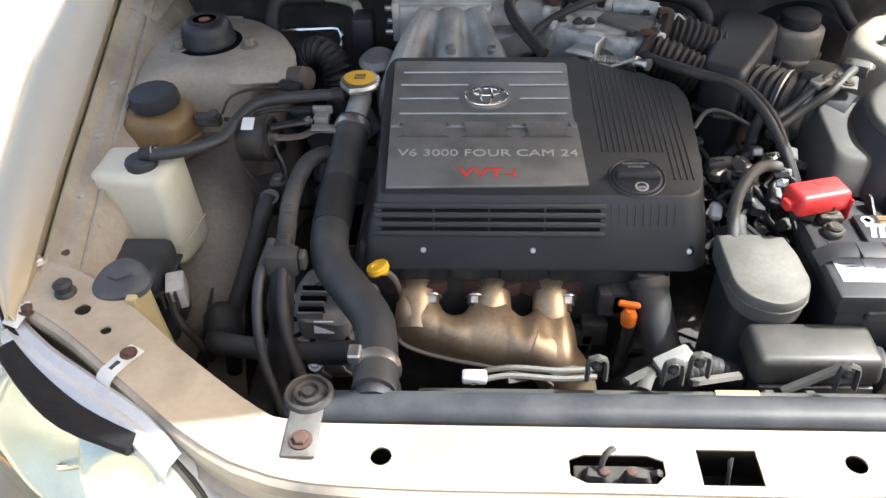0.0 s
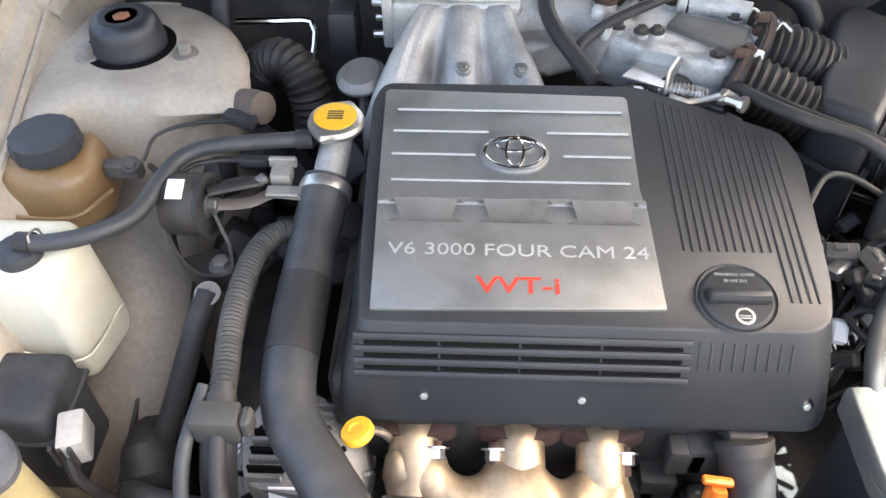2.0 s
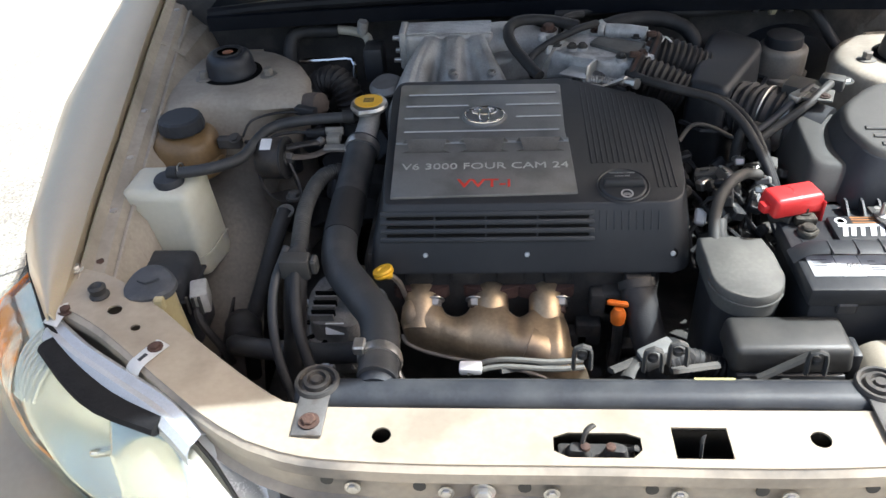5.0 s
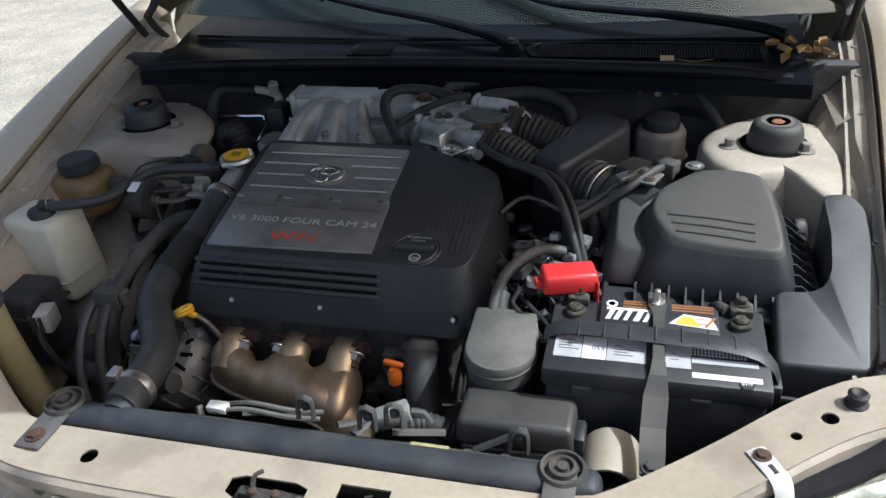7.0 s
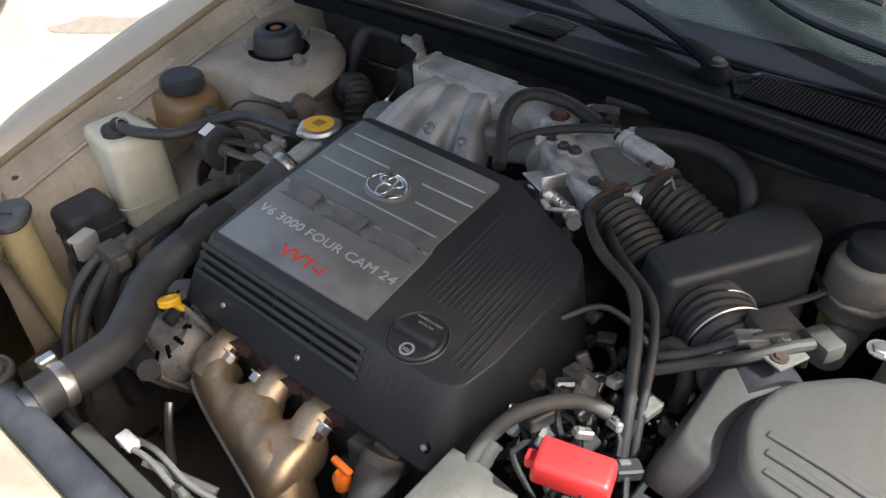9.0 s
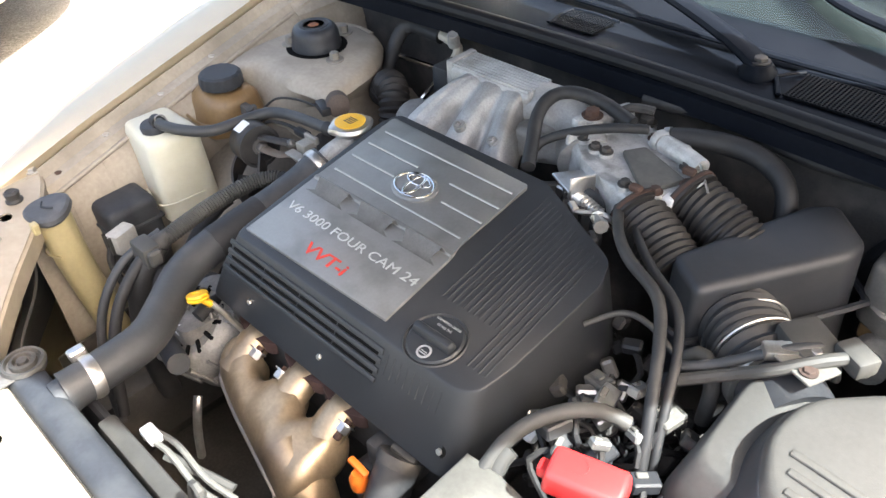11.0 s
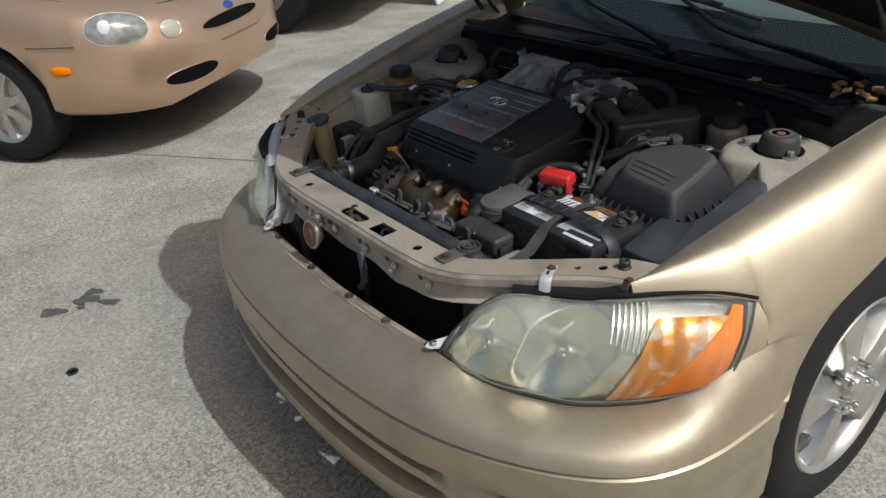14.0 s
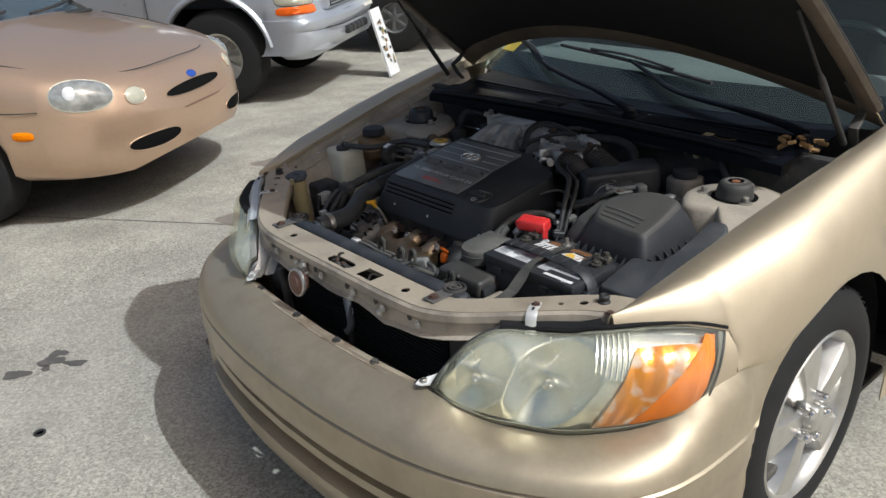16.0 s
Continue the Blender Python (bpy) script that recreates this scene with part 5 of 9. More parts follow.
for k in range(11):
    x, y = 0.615 + random.uniform(-0.045, 0.05), 0.93 + random.uniform(-0.05, 0.05)
    lf = thing("dry_leaf", (x, y, 0.90), "small curled brown leaf in the cowl corner", "leaf", "fallen leaves")
    a = random.uniform(0, 6.28)
    bm = loft([[Vector((0.0045 * (j - 2) * (1 - abs(i - 2) / 2.6), 0.0058 * (i - 2), 0.0022 * (j - 2) ** 2)) for j in range(5)] for i in range(5)])
    bm.transform(Matrix.Translation((x, y, 0.908 + random.uniform(0, 0.02))) @ Euler((random.uniform(-0.5, 0.5), random.uniform(-0.5, 0.5), a)).to_matrix().to_4x4())
    part("leaf_blade", shell(bm, 0.0005), LEAF, lf)

# ---- radiator and what stands in front of it ----
radiator = thing("radiator", (0, 0.07, 0.3), "radiator with a black plastic top tank and dark fins", "radiator")
bm = rbox((-0.335, 0.044, 0.690), (0.35, 0.085, 0.741), 0.015, 4)
part("top_tank", bm, TANK, radiator, "dark grey plastic top tank")
part("core", rbox((-0.33, 0.05, 0.26), (0.345, 0.085, 0.69), 0.003, 1), DARK, radiator)
bm = B()
for i in range(92):
    rbox((-0.335 + 0.0074 * i, 0.0435, 0.712), (-0.335 + 0.0074 * i + 0.005, 0.0490, 0.7265), 0.0005, 1, bm=bm)
tagged(part("crimp_edge", bm, STEEL, radiator), kind="stuff")
condenser = thing("condenser", (0, 0.02, 0.27), "black finned condenser in front of the radiator", "condenser")
bm = B()
for i in range(44):
    rbox((-0.33, 0.008, 0.27 + i * 0.009), (0.33, 0.024, 0.2735 + i * 0.009), 0, 1, bm=bm)
tagged(part("fin_core", bm, FOAM, condenser), kind="stuff")
part("fin_backing", rbox((-0.33, 0.018, 0.265), (0.33, 0.03, 0.67), 0.002, 1), FOAM, condenser)
part("receiver_pipe", tube([(-0.30, -0.01, 0.62), (-0.28, -0.012, 0.5), (-0.28, -0.01, 0.3)], 0.012, 10), DARK, condenser)
for sgn in (1, -1):
    part("side_shield", shell(loft([[Vector((0.34 * sgn, 0.02, z)), Vector((0.42 * sgn, 0.0 + 0.03, z)), Vector((0.50 * sgn, 0.06, z))] for z in (0.3, 0.5, 0.62, 0.70)]), 0.003), BLACK, condenser)
    bracket = thing("radiator_bracket", (0.307 * sgn, 0.04, 0.735), "grey steel radiator mount with a round rubber bush", "bracket", "radiator brackets")
    part("arm", rbox((0.290 * sgn if sgn > 0 else -0.324, -0.006, 0.7375), (0.324 if sgn > 0 else -0.290, 0.068, 0.7415), 0.0015, 2), mat("dull_zinc", (0.13, 0.125, 0.12), 0.55, 0.4, 0.25, 40, stain=(0.07, 0.05, 0.04), stain_amt=0.6, stain_scale=50), bracket)
    part("cup", lathe([(0.024, -0.004), (0.026, 0.004), (0.024, 0.008), (0.021, 0.008), (0.0195, 0.003), (0.016, 0.003), (0.015, 0.009), (0.011, 0.010), (0.0095, 0.005), (0.007, 0.005), (0.006, 0.010), (0.002, 0.0105)], (0.308 * sgn, 0.070, 0.738), seg=28), DARK, bracket, "black rubber bush")
    part("bracket_bolt", bolt((0.306 * sgn, 0.012, 0.742), 0.008, 0.005), RUST, bracket)
horn = thing("horn", (-0.116, -0.07, 0.62), "rusty red round disc horn on a steel bracket", "horn")
part("disc", lathe([(0.024, -0.02), (0.031, -0.008), (0.033, 0.0), (0.031, 0.004), (0.027, 0.006), (0.019, 0.005), (0.015, 0.009), (0.006, 0.010)], (-0.122, -0.066, 0.660), (0, -1, 0.12), 36), mat("rusty_red_metal", (0.19, 0.105, 0.085), 0.55, 0.4, 0.2, 30, stain=(0.14, 0.07, 0.05), stain_amt=0.6, stain_scale=30), horn)
part("rim", lathe([(0.033, -0.006), (0.0355, -0.003), (0.0355, 0.002), (0.033, 0.004)], (-0.122, -0.066, 0.660), (0, -1, 0.12), 36), STEEL, horn)
part("horn_bracket", tube([(-0.118, -0.038, 0.705), (-0.117, -0.04, 0.68), (-0.116, -0.05, 0.655)], 0.010, 8, 0.01, flat=0.3), STEEL, horn)
part("horn_bolt", bolt((-0.118, -0.043, 0.70), 0.009, 0.008, (0, -1, 0.1)), STEEL, horn)
part("latch_stay", tube([(0.02, -0.02, 0.66), (0.06, -0.04, 0.60), (0.055, -0.055, 0.585)], 0.009, 8, 0.01, flat=0.4), TANK, radiator_support)

# ---- engine ----
engine = thing("engine", (-0.06, 0.5, 0.25), "transverse six-cylinder engine under a black plastic cover", "engine")


def cz(y):
    """Height of the cover's sloping top."""
    return 0.801 + 0.155 * (y - 0.354)


part("block", rbox((-0.30, 0.33, 0.26), (0.13, 0.80, 0.72), 0.03, 3), DARK, engine)
part("gearbox", rbox((0.05, 0.22, 0.26), (0.34, 0.72, 0.56), 0.05, 4), DARK, engine)
part("front_head", rbox((-0.29, 0.318, 0.60), (0.12, 0.40, 0.735), 0.012, 2), DARK, engine)
LOW = [(-0.280, 0.300), (0.140, 0.300), (0.158, 0.316), (0.168, 0.376), (0.174, 0.540), (0.158, 0.580), (0.012, 0.644), (-0.268, 0.644), (-0.284, 0.61), (-0.282, 0.40)]
MID = [(-0.276, 0.318), (0.137, 0.318), (0.155, 0.334), (0.165, 0.385), (0.171, 0.540), (0.156, 0.578), (0.011, 0.642), (-0.266, 0.642), (-0.280, 0.61), (-0.278, 0.41)]
TOP_ = [(-0.258, 0.344), (0.126, 0.344), (0.146, 0.356), (0.154, 0.396), (0.160, 0.536), (0.147, 0.570), (0.008, 0.633), (-0.260, 0.633), (-0.270, 0.605), (-0.264, 0.42)]
lo_, mi_, to_ = fillet(LOW, 0.012), fillet(MID, 0.012), fillet(TOP_, 0.012)


def between(a, b, k):
    return [(p[0] + (q[0] - p[0]) * k, p[1] + (q[1] - p[1]) * k) for p, q in zip(a, b)]


levels = [[(x, y, 0.713) for x, y in lo_], [(x, y, 0.718) for x, y in between(lo_, mi_, 0.05)], [(x, y, 0.748) for x, y in between(lo_, mi_, 0.95)], [(x, y, 0.752) for x, y in mi_]]
for k, h in ((0.84, 0.85), (0.93, 0.945), (0.985, 0.985), (1.05, 1.0)):
    o = between(mi_, to_, k)
    levels.append([(x, y, 0.752 + (cz(yt) - 0.752) * h) for (x, y), (_, yt) in zip(o, to_)])
cover = part("engine_cover", stacked(levels), COVER, engine, "black moulded plastic engine cover", sharp=50)
# bolts on the front skirt, each on a near-black disc for its recess's shade
for x in (-0.203, -0.064, 0.131):
    part("skirt_recess", lathe([(0.0078, -0.002), (0.0078, 0.0006), (0.001, 0.0008)], (x, 0.3125, 0.7365), (0, -0.88, 0.47), 18), SLOT_SHADE, cover)
    part("skirt_bolt", bolt((x + 0.0008, 0.3122, 0.7362), 0.0040, 0.0025, (0, -0.88, 0.47), False), STEEL, cover)
# louvres below the plate: bars, with near-black boxes for the shade in the slots
FN = Vector((0, -0.875, 0.484))
fasc = Matrix.Rotation(math.atan2(0.047, 0.026), 4, "X")


def fascia(k, off):
    return Vector((0, 0.318 + 0.026 * k, 0.752 + 0.047 * k)) + FN * off


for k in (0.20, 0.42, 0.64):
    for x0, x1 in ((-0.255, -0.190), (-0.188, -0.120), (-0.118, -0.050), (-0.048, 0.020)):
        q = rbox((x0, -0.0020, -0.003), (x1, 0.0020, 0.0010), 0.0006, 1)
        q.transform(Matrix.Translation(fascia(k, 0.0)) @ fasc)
        part("louvre_slot", q, SLOT_SHADE, cover)
for k in (0.09, 0.31, 0.53, 0.75):
    q = rbox((-0.264, -0.0036, -0.002), (0.027, 0.0036, 0.0024), 0.0014, 2)
    q.transform(Matrix.Translation(fascia(k, 0.0)) @ fasc)
    part("louvre_bar", q, COVER, cover)
# ribs on the plain side of the cover
for i in range(15):
    x = 0.030 + 0.0078 * i
    y0 = 0.424 if x < 0.112 else 0.372
    y1 = 0.612 - 0.46 * (x - 0.03)
    part("cover_rib", tube([(x - 0.004, y1, cz(y1) - 0.0003), (x, y0, cz(y0) - 0.0003)], 0.0014, 6, 0.1, flat=0.8), COVER, cover)
for i in range(9):
    x = 0.034 + 0.0098 * i
    if x < 0.128:
        part("cover_rib", tube([tuple(fascia(0.78, 0.0) + Vector((x, 0, 0))), tuple(fascia(0.30, 0.0) + Vector((x, 0, 0)))], 0.0012, 6, 0.1), COVER, cover)
# grey name plate
PL = [(-0.250, 0.354), (0.006, 0.360), (0.001, 0.465), (-0.005, 0.490), (-0.004, 0.609), (-0.008, 0.614), (-0.253, 0.620), (-0.257, 0.616), (-0.2535, 0.48)]
part("name_plate", prism(PL, 0.800, 0.8045, 0.0012, 2, slope=(0, 0.155, 0.354)), PLATE, cover, "brushed grey name plate")
# the low part below the step lies flatter; three scooped windows at the step
for x0, x1 in ((-0.243, -0.170), (-0.159, -0.086), (-0.077, -0.006)):
    xm = (x0 + x1) / 2
    bm = loft([[Vector((x0, 0.447, cz(0.447) + 0.0042)), Vector((x0 + 0.012, 0.453, cz(0.453) + 0.0042)), Vector((x0 + 0.006, 0.467, cz(0.467) + 0.0125)), Vector((x0, 0.4685, cz(0.4685) + 0.0042))], [Vector((xm, 0.447, cz(0.447) + 0.0042)), Vector((xm, 0.452, cz(0.452) + 0.0044)), Vector((xm, 0.467, cz(0.467) + 0.0128)), Vector((xm, 0.4685, cz(0.4685) + 0.0042))], [Vector((x1, 0.447, cz(0.447) + 0.0042)), Vector((x1 - 0.012, 0.453, cz(0.453) + 0.0042)), Vector((x1 - 0.006, 0.467, cz(0.467) + 0.0125)), Vector((x1, 0.4685, cz(0.4685) + 0.0042))]])
    part("scoop", bm, SCOOP, cover)
part("plate_step", tube([(-0.252, 0.472, cz(0.472) + 0.0032), (0.0, 0.4725, cz(0.4725) + 0.0032)], 0.0045, 8, 0.1, flat=0.7), PLATE, cover)
EMX, EMY = -0.1225, 0.530
for y, breaks in ((0.590, 0), (0.5605, 1), (0.530, 2), (0.497, 0)):
    for x0, x1 in (((-0.242, -0.012),) if not breaks else ((-0.244, EMX - 0.013 * breaks - 0.0125), (EMX + 0.015 * breaks + 0.018, -0.008))):
        part("plate_line", tube([(x0, y, cz(y) + 0.0038), (x1, y, cz(y) + 0.0038)], 0.0015, 6, 0.1), PLATELINE, cover)
tilt = Matrix.Rotation(math.atan(0.155), 4, "X")


def oval(rx, ry, n=40):
    return [Vector((rx * math.cos(2 * math.pi * k / n), ry * math.sin(2 * math.pi * k / n), 0)) for k in range(n + 1)]


em = Matrix.Translation((EMX, EMY, cz(EMY) + 0.0062)) @ tilt
bm = lathe([(0.034, -0.003), (0.034, 0.0), (0.032, 0.0012), (0.002, 0.0015)], (0, 0, 0), seg=40)
bm.transform(Matrix.Diagonal((1, 0.76, 1, 1)))
bm.transform(em)
part("badge_disc", bm, PLATE, cover)
for rx, ry, dy in ((0.0295, 0.0205, 0), (0.0085, 0.019, 0.0), (0.0185, 0.008, 0.009)):
    bm = tube([p + Vector((0, dy, 0.0022)) for p in oval(rx, ry)], 0.0016, 8, 0.01)
    bm.transform(em)
    part("badge_ring", bm, CHROME, cover, "chrome oval ring")
lettering("V6 3000 FOUR CAM 24", 0.0185, Matrix.Translation((-0.121, 0.4165, cz(0.4165) + 0.0036)) @ tilt, "plate_lettering", SILVERINK, cover, width=0.236, bold=0.0)
lettering("VVT-i", 0.0235, Matrix.Translation((-0.121, 0.3795, cz(0.3795) + 0.0036)) @ tilt, "plate_lettering_red", REDINK, cover, width=0.074, bold=0.014)
# oil filler cap; a black ring draws the shade of its well
OX, OY = 0.068, 0.375
oz = cz(OY)
part("filler_well", lathe([(0.036, 0.0008), (0.0345, 0.0024), (0.0325, 0.0006)], (OX, OY, oz), (0, -0.155, 1), 40), INK, cover)
cap = part("oil_cap", lathe([(0.032, -0.002), (0.0315, 0.002), (0.0295, 0.004), (0.004, 0.005)], (OX, OY, oz), (0, -0.155, 1), 40), COVER, engine, "round black oil filler cap")
s = rbox((-0.0285, -0.008, 0), (0.0285, 0.008, 0.012), 0.004, 2, taper=(0.92, 0.6))
s.transform(Matrix.Translation((OX, OY - 0.002, oz + 0.003)) @ tilt)
part("cap_grip", s, COVER, cap)
part("cap_mark", lathe([(0.0085, 0), (0.0085, 0.0012), (0.006, 0.0013), (0.006, 0.0005)], (OX + 0.003, OY - 0.020, oz + 0.0035 - 0.020 * 0.155), (0, -0.155, 1), 24), SILVERINK, cap)
bm = B()
for i in range(3):
    rbox((OX - 0.0045 + 0.003, OY - 0.023 + i * 0.0025, oz + 0.0005), (OX + 0.0045 + 0.003, OY - 0.022 + i * 0.0025, oz + 0.0016), 0, 1, bm=bm)
part("cap_mark_lines", bm, SILVERINK, cap)
for body, dy, sz in (("ENERGY CONSERVING", 0.0205, 0.004), ("SAE 5W-30", 0.0140, 0.0042)):
    lettering(body, sz, Matrix.Translation((OX, OY + dy, oz + 0.0056 + dy * 0.155)) @ tilt @ Matrix.Rotation(math.pi, 4, "Z"), "cap_lettering", SILVERINK, cap, 0.0002, 0.034 if dy > 0.02 else 0.02)

# inlet plenum and its runners
plenum = part("inlet_plenum", rbox((-0.262, 0.738, 0.812), (-0.110, 0.800, 0.8805), 0.010, 4), CAST, engine, "grey cast aluminium inlet manifold")
for i in range(8):
    part("plenum_fin", tube([(-0.258, 0.744 + i * 0.0068, 0.8812), (-0.114, 0.744 + i * 0.0068, 0.8812)], 0.0019, 6, 0.1), CAST, plenum)
part("plenum_arm", tube([(-0.128, 0.770, 0.842), (-0.09, 0.776, 0.846), (-0.05, 0.770, 0.842), (-0.02, 0.748, 0.832), (0.0, 0.728, 0.826)], lambda k: 0.040 - 0.003 * math.sin(math.pi * k), 22, 0.008), CAST, plenum)
part("plenum_web", prism([(-0.118, 0.700), (-0.075, 0.715), (-0.028, 0.724), (-0.02, 0.79), (-0.118, 0.80)], 0.80, 0.848, 0.014, 4), CAST, plenum)
part("plenum_end", rbox((-0.272, 0.742, 0.818), (-0.259, 0.798, 0.884), 0.003, 2), CAST, plenum)
rows = []
for y, z, xl, xr, d in ((0.770, 0.8765, -0.238, -0.116, 0.0), (0.752, 0.8785, -0.238, -0.116, 0.0), (0.738, 0.8775, -0.240, -0.114, 0.003), (0.726, 0.8745, -0.246, -0.110, 0.010), (0.714, 0.8695, -0.253, -0.105, 0.019), (0.702, 0.8635, -0.260, -0.099, 0.027), (0.688, 0.8555, -0.268, -0.091, 0.034), (0.674, 0.8465, -0.275, -0.083, 0.039), (0.660, 0.8360, -0.282, -0.075, 0.042), (0.648, 0.8240, -0.287, -0.069, 0.044), (0.640, 0.805, -0.290, -0.065, 0.044), (0.636, 0.775, -0.290, -0.065, 0.044)):
    row = [Vector((xl, y + 0.004, z - 0.075))]
    for k in range(61):
        u = k / 60
        e = min(1, 9 * u, 9 * (1 - u))
        gap = 1 - abs(math.sin(3 * math.pi * u))
        v = 1 / (1 + (abs(math.sin(3 * math.pi * u)) / 0.55) ** 3.0) if 0.17 < u < 0.83 else 0.0
        row.append(Vector((xl + (xr - xl) * u, y + 0.002 * v, z - 0.034 * (1 - e) ** 2 - d * v - 0.004 * gap * (d > 0.004) * (v == 0))))
    row.append(Vector((xr, y + 0.004, z - 0.075)))
    rows.append(row)
part("runner_casting", loft(rows), CAST, plenum, sharp=60)
for x, y, z in ((-0.176, 0.668, 0.8445), (-0.112, 0.668, 0.8435)):
    part("plenum_boss", lathe([(0.009, -0.012), (0.0085, 0.0), (0.006, 0.0012)], (x, y, z - 0.0015), (0, -0.45, 0.9), 16), CAST, plenum)
    part("plenum_bolt", bolt((x, y - 0.004, z), 0.0045, 0.004, (0, -0.4, 1)), STEEL, plenum)
for y, z in ((0.76, 0.868), (0.785, 0.835), (0.755, 0.83)):
    part("end_stud", lathe([(0.0048, 0), (0.0048, 0.012), (0.003, 0.013)], (-0.272, y, z), (-1, 0, 0), 10), STEEL, plenum)
# throttle body
thr = part("throttle_body", prism([(-0.015, 0.715), (-0.005, 0.765), (0.035, 0.802), (0.065, 0.806), (0.105, 0.780), (0.168, 0.742), (0.186, 0.712), (0.160, 0.660), (0.128, 0.640), (0.085, 0.655), (0.045, 0.675)], 0.795, 0.858, 0.010, 3), MOTTLED, engine, "mottled cast aluminium throttle body")
part("top_cover", prism([(0.075, 0.716), (0.092, 0.742), (0.168, 0.710), (0.145, 0.655)], 0.855, 0.8645, 0.003, 2), DUSTGREY, thr, "flat grey cover plate")
part("sensor_cylinder", tube([(0.108, 0.758, 0.866), (0.14, 0.748, 0.868), (0.172, 0.737, 0.866)], 0.0125, 14, 0.01), MOTTLED, thr)
part("sensor_end", lathe([(0.013, 0), (0.0145, 0.004), (0.0145, 0.010), (0.008, 0.012)], (0.106, 0.7585, 0.866), (-1, 0.35, 0), 14), MOTTLED, thr)
part("neck_flange", prism([(-0.012, 0.722), (0.004, 0.716), (0.040, 0.800), (0.022, 0.808)], 0.815, 0.878, 0.006, 2), MOTTLED, thr)
for x, y, z in ((0.008, 0.743, 0.880), (0.056, 0.800, 0.862)):
    part("stud_boss", lathe([(0.014, -0.012), (0.0135, 0.0), (0.011, 0.003)], (x, y, z - 0.006), seg=16), MOTTLED, thr)
    part("stud_nut", bolt((x, y, z - 0.003), 0.010, 0.009), RUST if x < 0.03 else DARK, thr)
part("web", rbox((0.02, 0.69, 0.85), (0.03, 0.78, 0.868), 0.003, 2, Matrix.Rotation(-0.5, 3, "Z")), MOTTLED, thr)
part("vacuum_elbow", tube([(0.03, 0.77, 0.855), (0.033, 0.775, 0.88), (0.05, 0.785, 0.885), (0.07, 0.792, 0.884)], 0.006, 8), DARK, thr)
part("lever_bracket", prism([(0.02, 0.645), (0.062, 0.625), (0.078, 0.655), (0.045, 0.678)], 0.838, 0.842, 0.001, 1), STEEL, thr)
part("lever_upright", prism([(0.062, 0.625), (0.066, 0.625), (0.082, 0.652), (0.078, 0.655)], 0.81, 0.862, 0.001, 1), STEEL, thr)
part("throttle_pulley", lathe([(0.028, -0.008), (0.03, -0.005), (0.024, 0), (0.03, 0.005), (0.028, 0.008), (0.01, 0.009)], (0.075, 0.640, 0.815), (0.3, -0.9, 0.3), 28), BLACK, thr)
part("return_spring", tube([(0.05, 0.64, 0.83), (0.085, 0.628, 0.835), (0.11, 0.625, 0.83)], 0.008, 10, 0.002, rings=(0.004, 0.0014)), STEEL, thr)
part("cable_stay", tube([(0.085, 0.615, 0.83), (0.105, 0.60, 0.845), (0.125, 0.607, 0.848), (0.14, 0.615, 0.835)], 0.008, 6, 0.01, flat=0.35), STEEL, thr)
part("cable_adjuster", lathe([(0.009, 0), (0.009, 0.006), (0.006, 0.007), (0.006, 0.022), (0.009, 0.023), (0.009, 0.028)], (0.118, 0.605, 0.845), (0.6, -0.6, 0.1), 8), STEEL, thr)
random.seed(11)
for x, y in ((0.062, 0.70), (0.045, 0.70), (0.12, 0.655), (0.155, 0.665), (0.175, 0.70), (0.155, 0.733), (0.09, 0.765), (0.07, 0.775), (0.02, 0.71), (0.135, 0.765)):
    part("small_boss", lathe([(0.0095, -0.02), (0.009, 0.004), (0.007, 0.006)], (x, y, 0.858), seg=12), MOTTLED, thr)
    part("small_bolt", bolt((x, y, 0.863), 0.0062, 0.006), random.choice((STEEL, RUST, STEEL, DARK)), thr)
for k in range(9):
    x, y = 0.025 + 0.013 * k, 0.645 - 0.006 * k + random.uniform(-0.014, 0.014)
    part("linkage", rbox((x - 0.010, y - 0.005, 0.80), (x + 0.010, y + 0.005, 0.828 + random.uniform(0, 0.012)), 0.002, 1, Matrix.Rotation(random.uniform(-1, 1), 3, "Z")), random.choice((DARK, STEEL, BLACK, DARK)), thr)
for k in range(4):
    part("wire_clip", tube([(0.165 + 0.008 * k, 0.725 - 0.01 * k, 0.865), (0.172 + 0.008 * k, 0.73 - 0.01 * k, 0.876), (0.182 + 0.008 * k, 0.722 - 0.01 * k, 0.87)], 0.0016, 5, 0.004), STEEL, thr)
part("white_spacer", rbox((0.162, 0.668, 0.838), (0.176, 0.684, 0.858), 0.003, 2), LABEL, thr)
SHIFT = Vector((-0.024, 0.012, 0.0))
thr.location = SHIFT
# bellows between throttle and resonator
for (a, b, r) in (((0.172, 0.710, 0.842), (0.262, 0.692, 0.815), 0.034), ((0.138, 0.654, 0.836), (0.222, 0.618, 0.812), 0.030)):
    bel = part("intake_bellows", tube([a, Vector(a).lerp(Vector(b), 0.5) + Vector((0, 0, 0.004)), b], r, 24, 0.004, rings=(0.0092, 0.0022)), BELLOWS, engine, "ribbed brown-black rubber bellows")
    d = (Vector(b) - Vector(a)).normalized()
    part("bellows_lip", lathe([(r - 0.002, -0.007), (r + 0.005, -0.005), (r + 0.005, 0.006), (r, 0.008)], Vector(a) + d * 0.004, d, 30), BELLOWS, bel)
    part("clamp", lathe([(r + 0.004, -0.0022), (r + 0.0062, -0.002), (r + 0.0062, 0.002), (r + 0.004, 0.0022)], Vector(a) + d * 0.004, d, 30), RUST, bel)
    part("clamp_screw", rbox((a[0] - 0.006, a[1] - 0.012, a[2] + r), (a[0] + 0.010, a[1] - 0.002, a[2] + r + 0.009), 0.002, 1), RUST, bel)
    bel.location = SHIFT

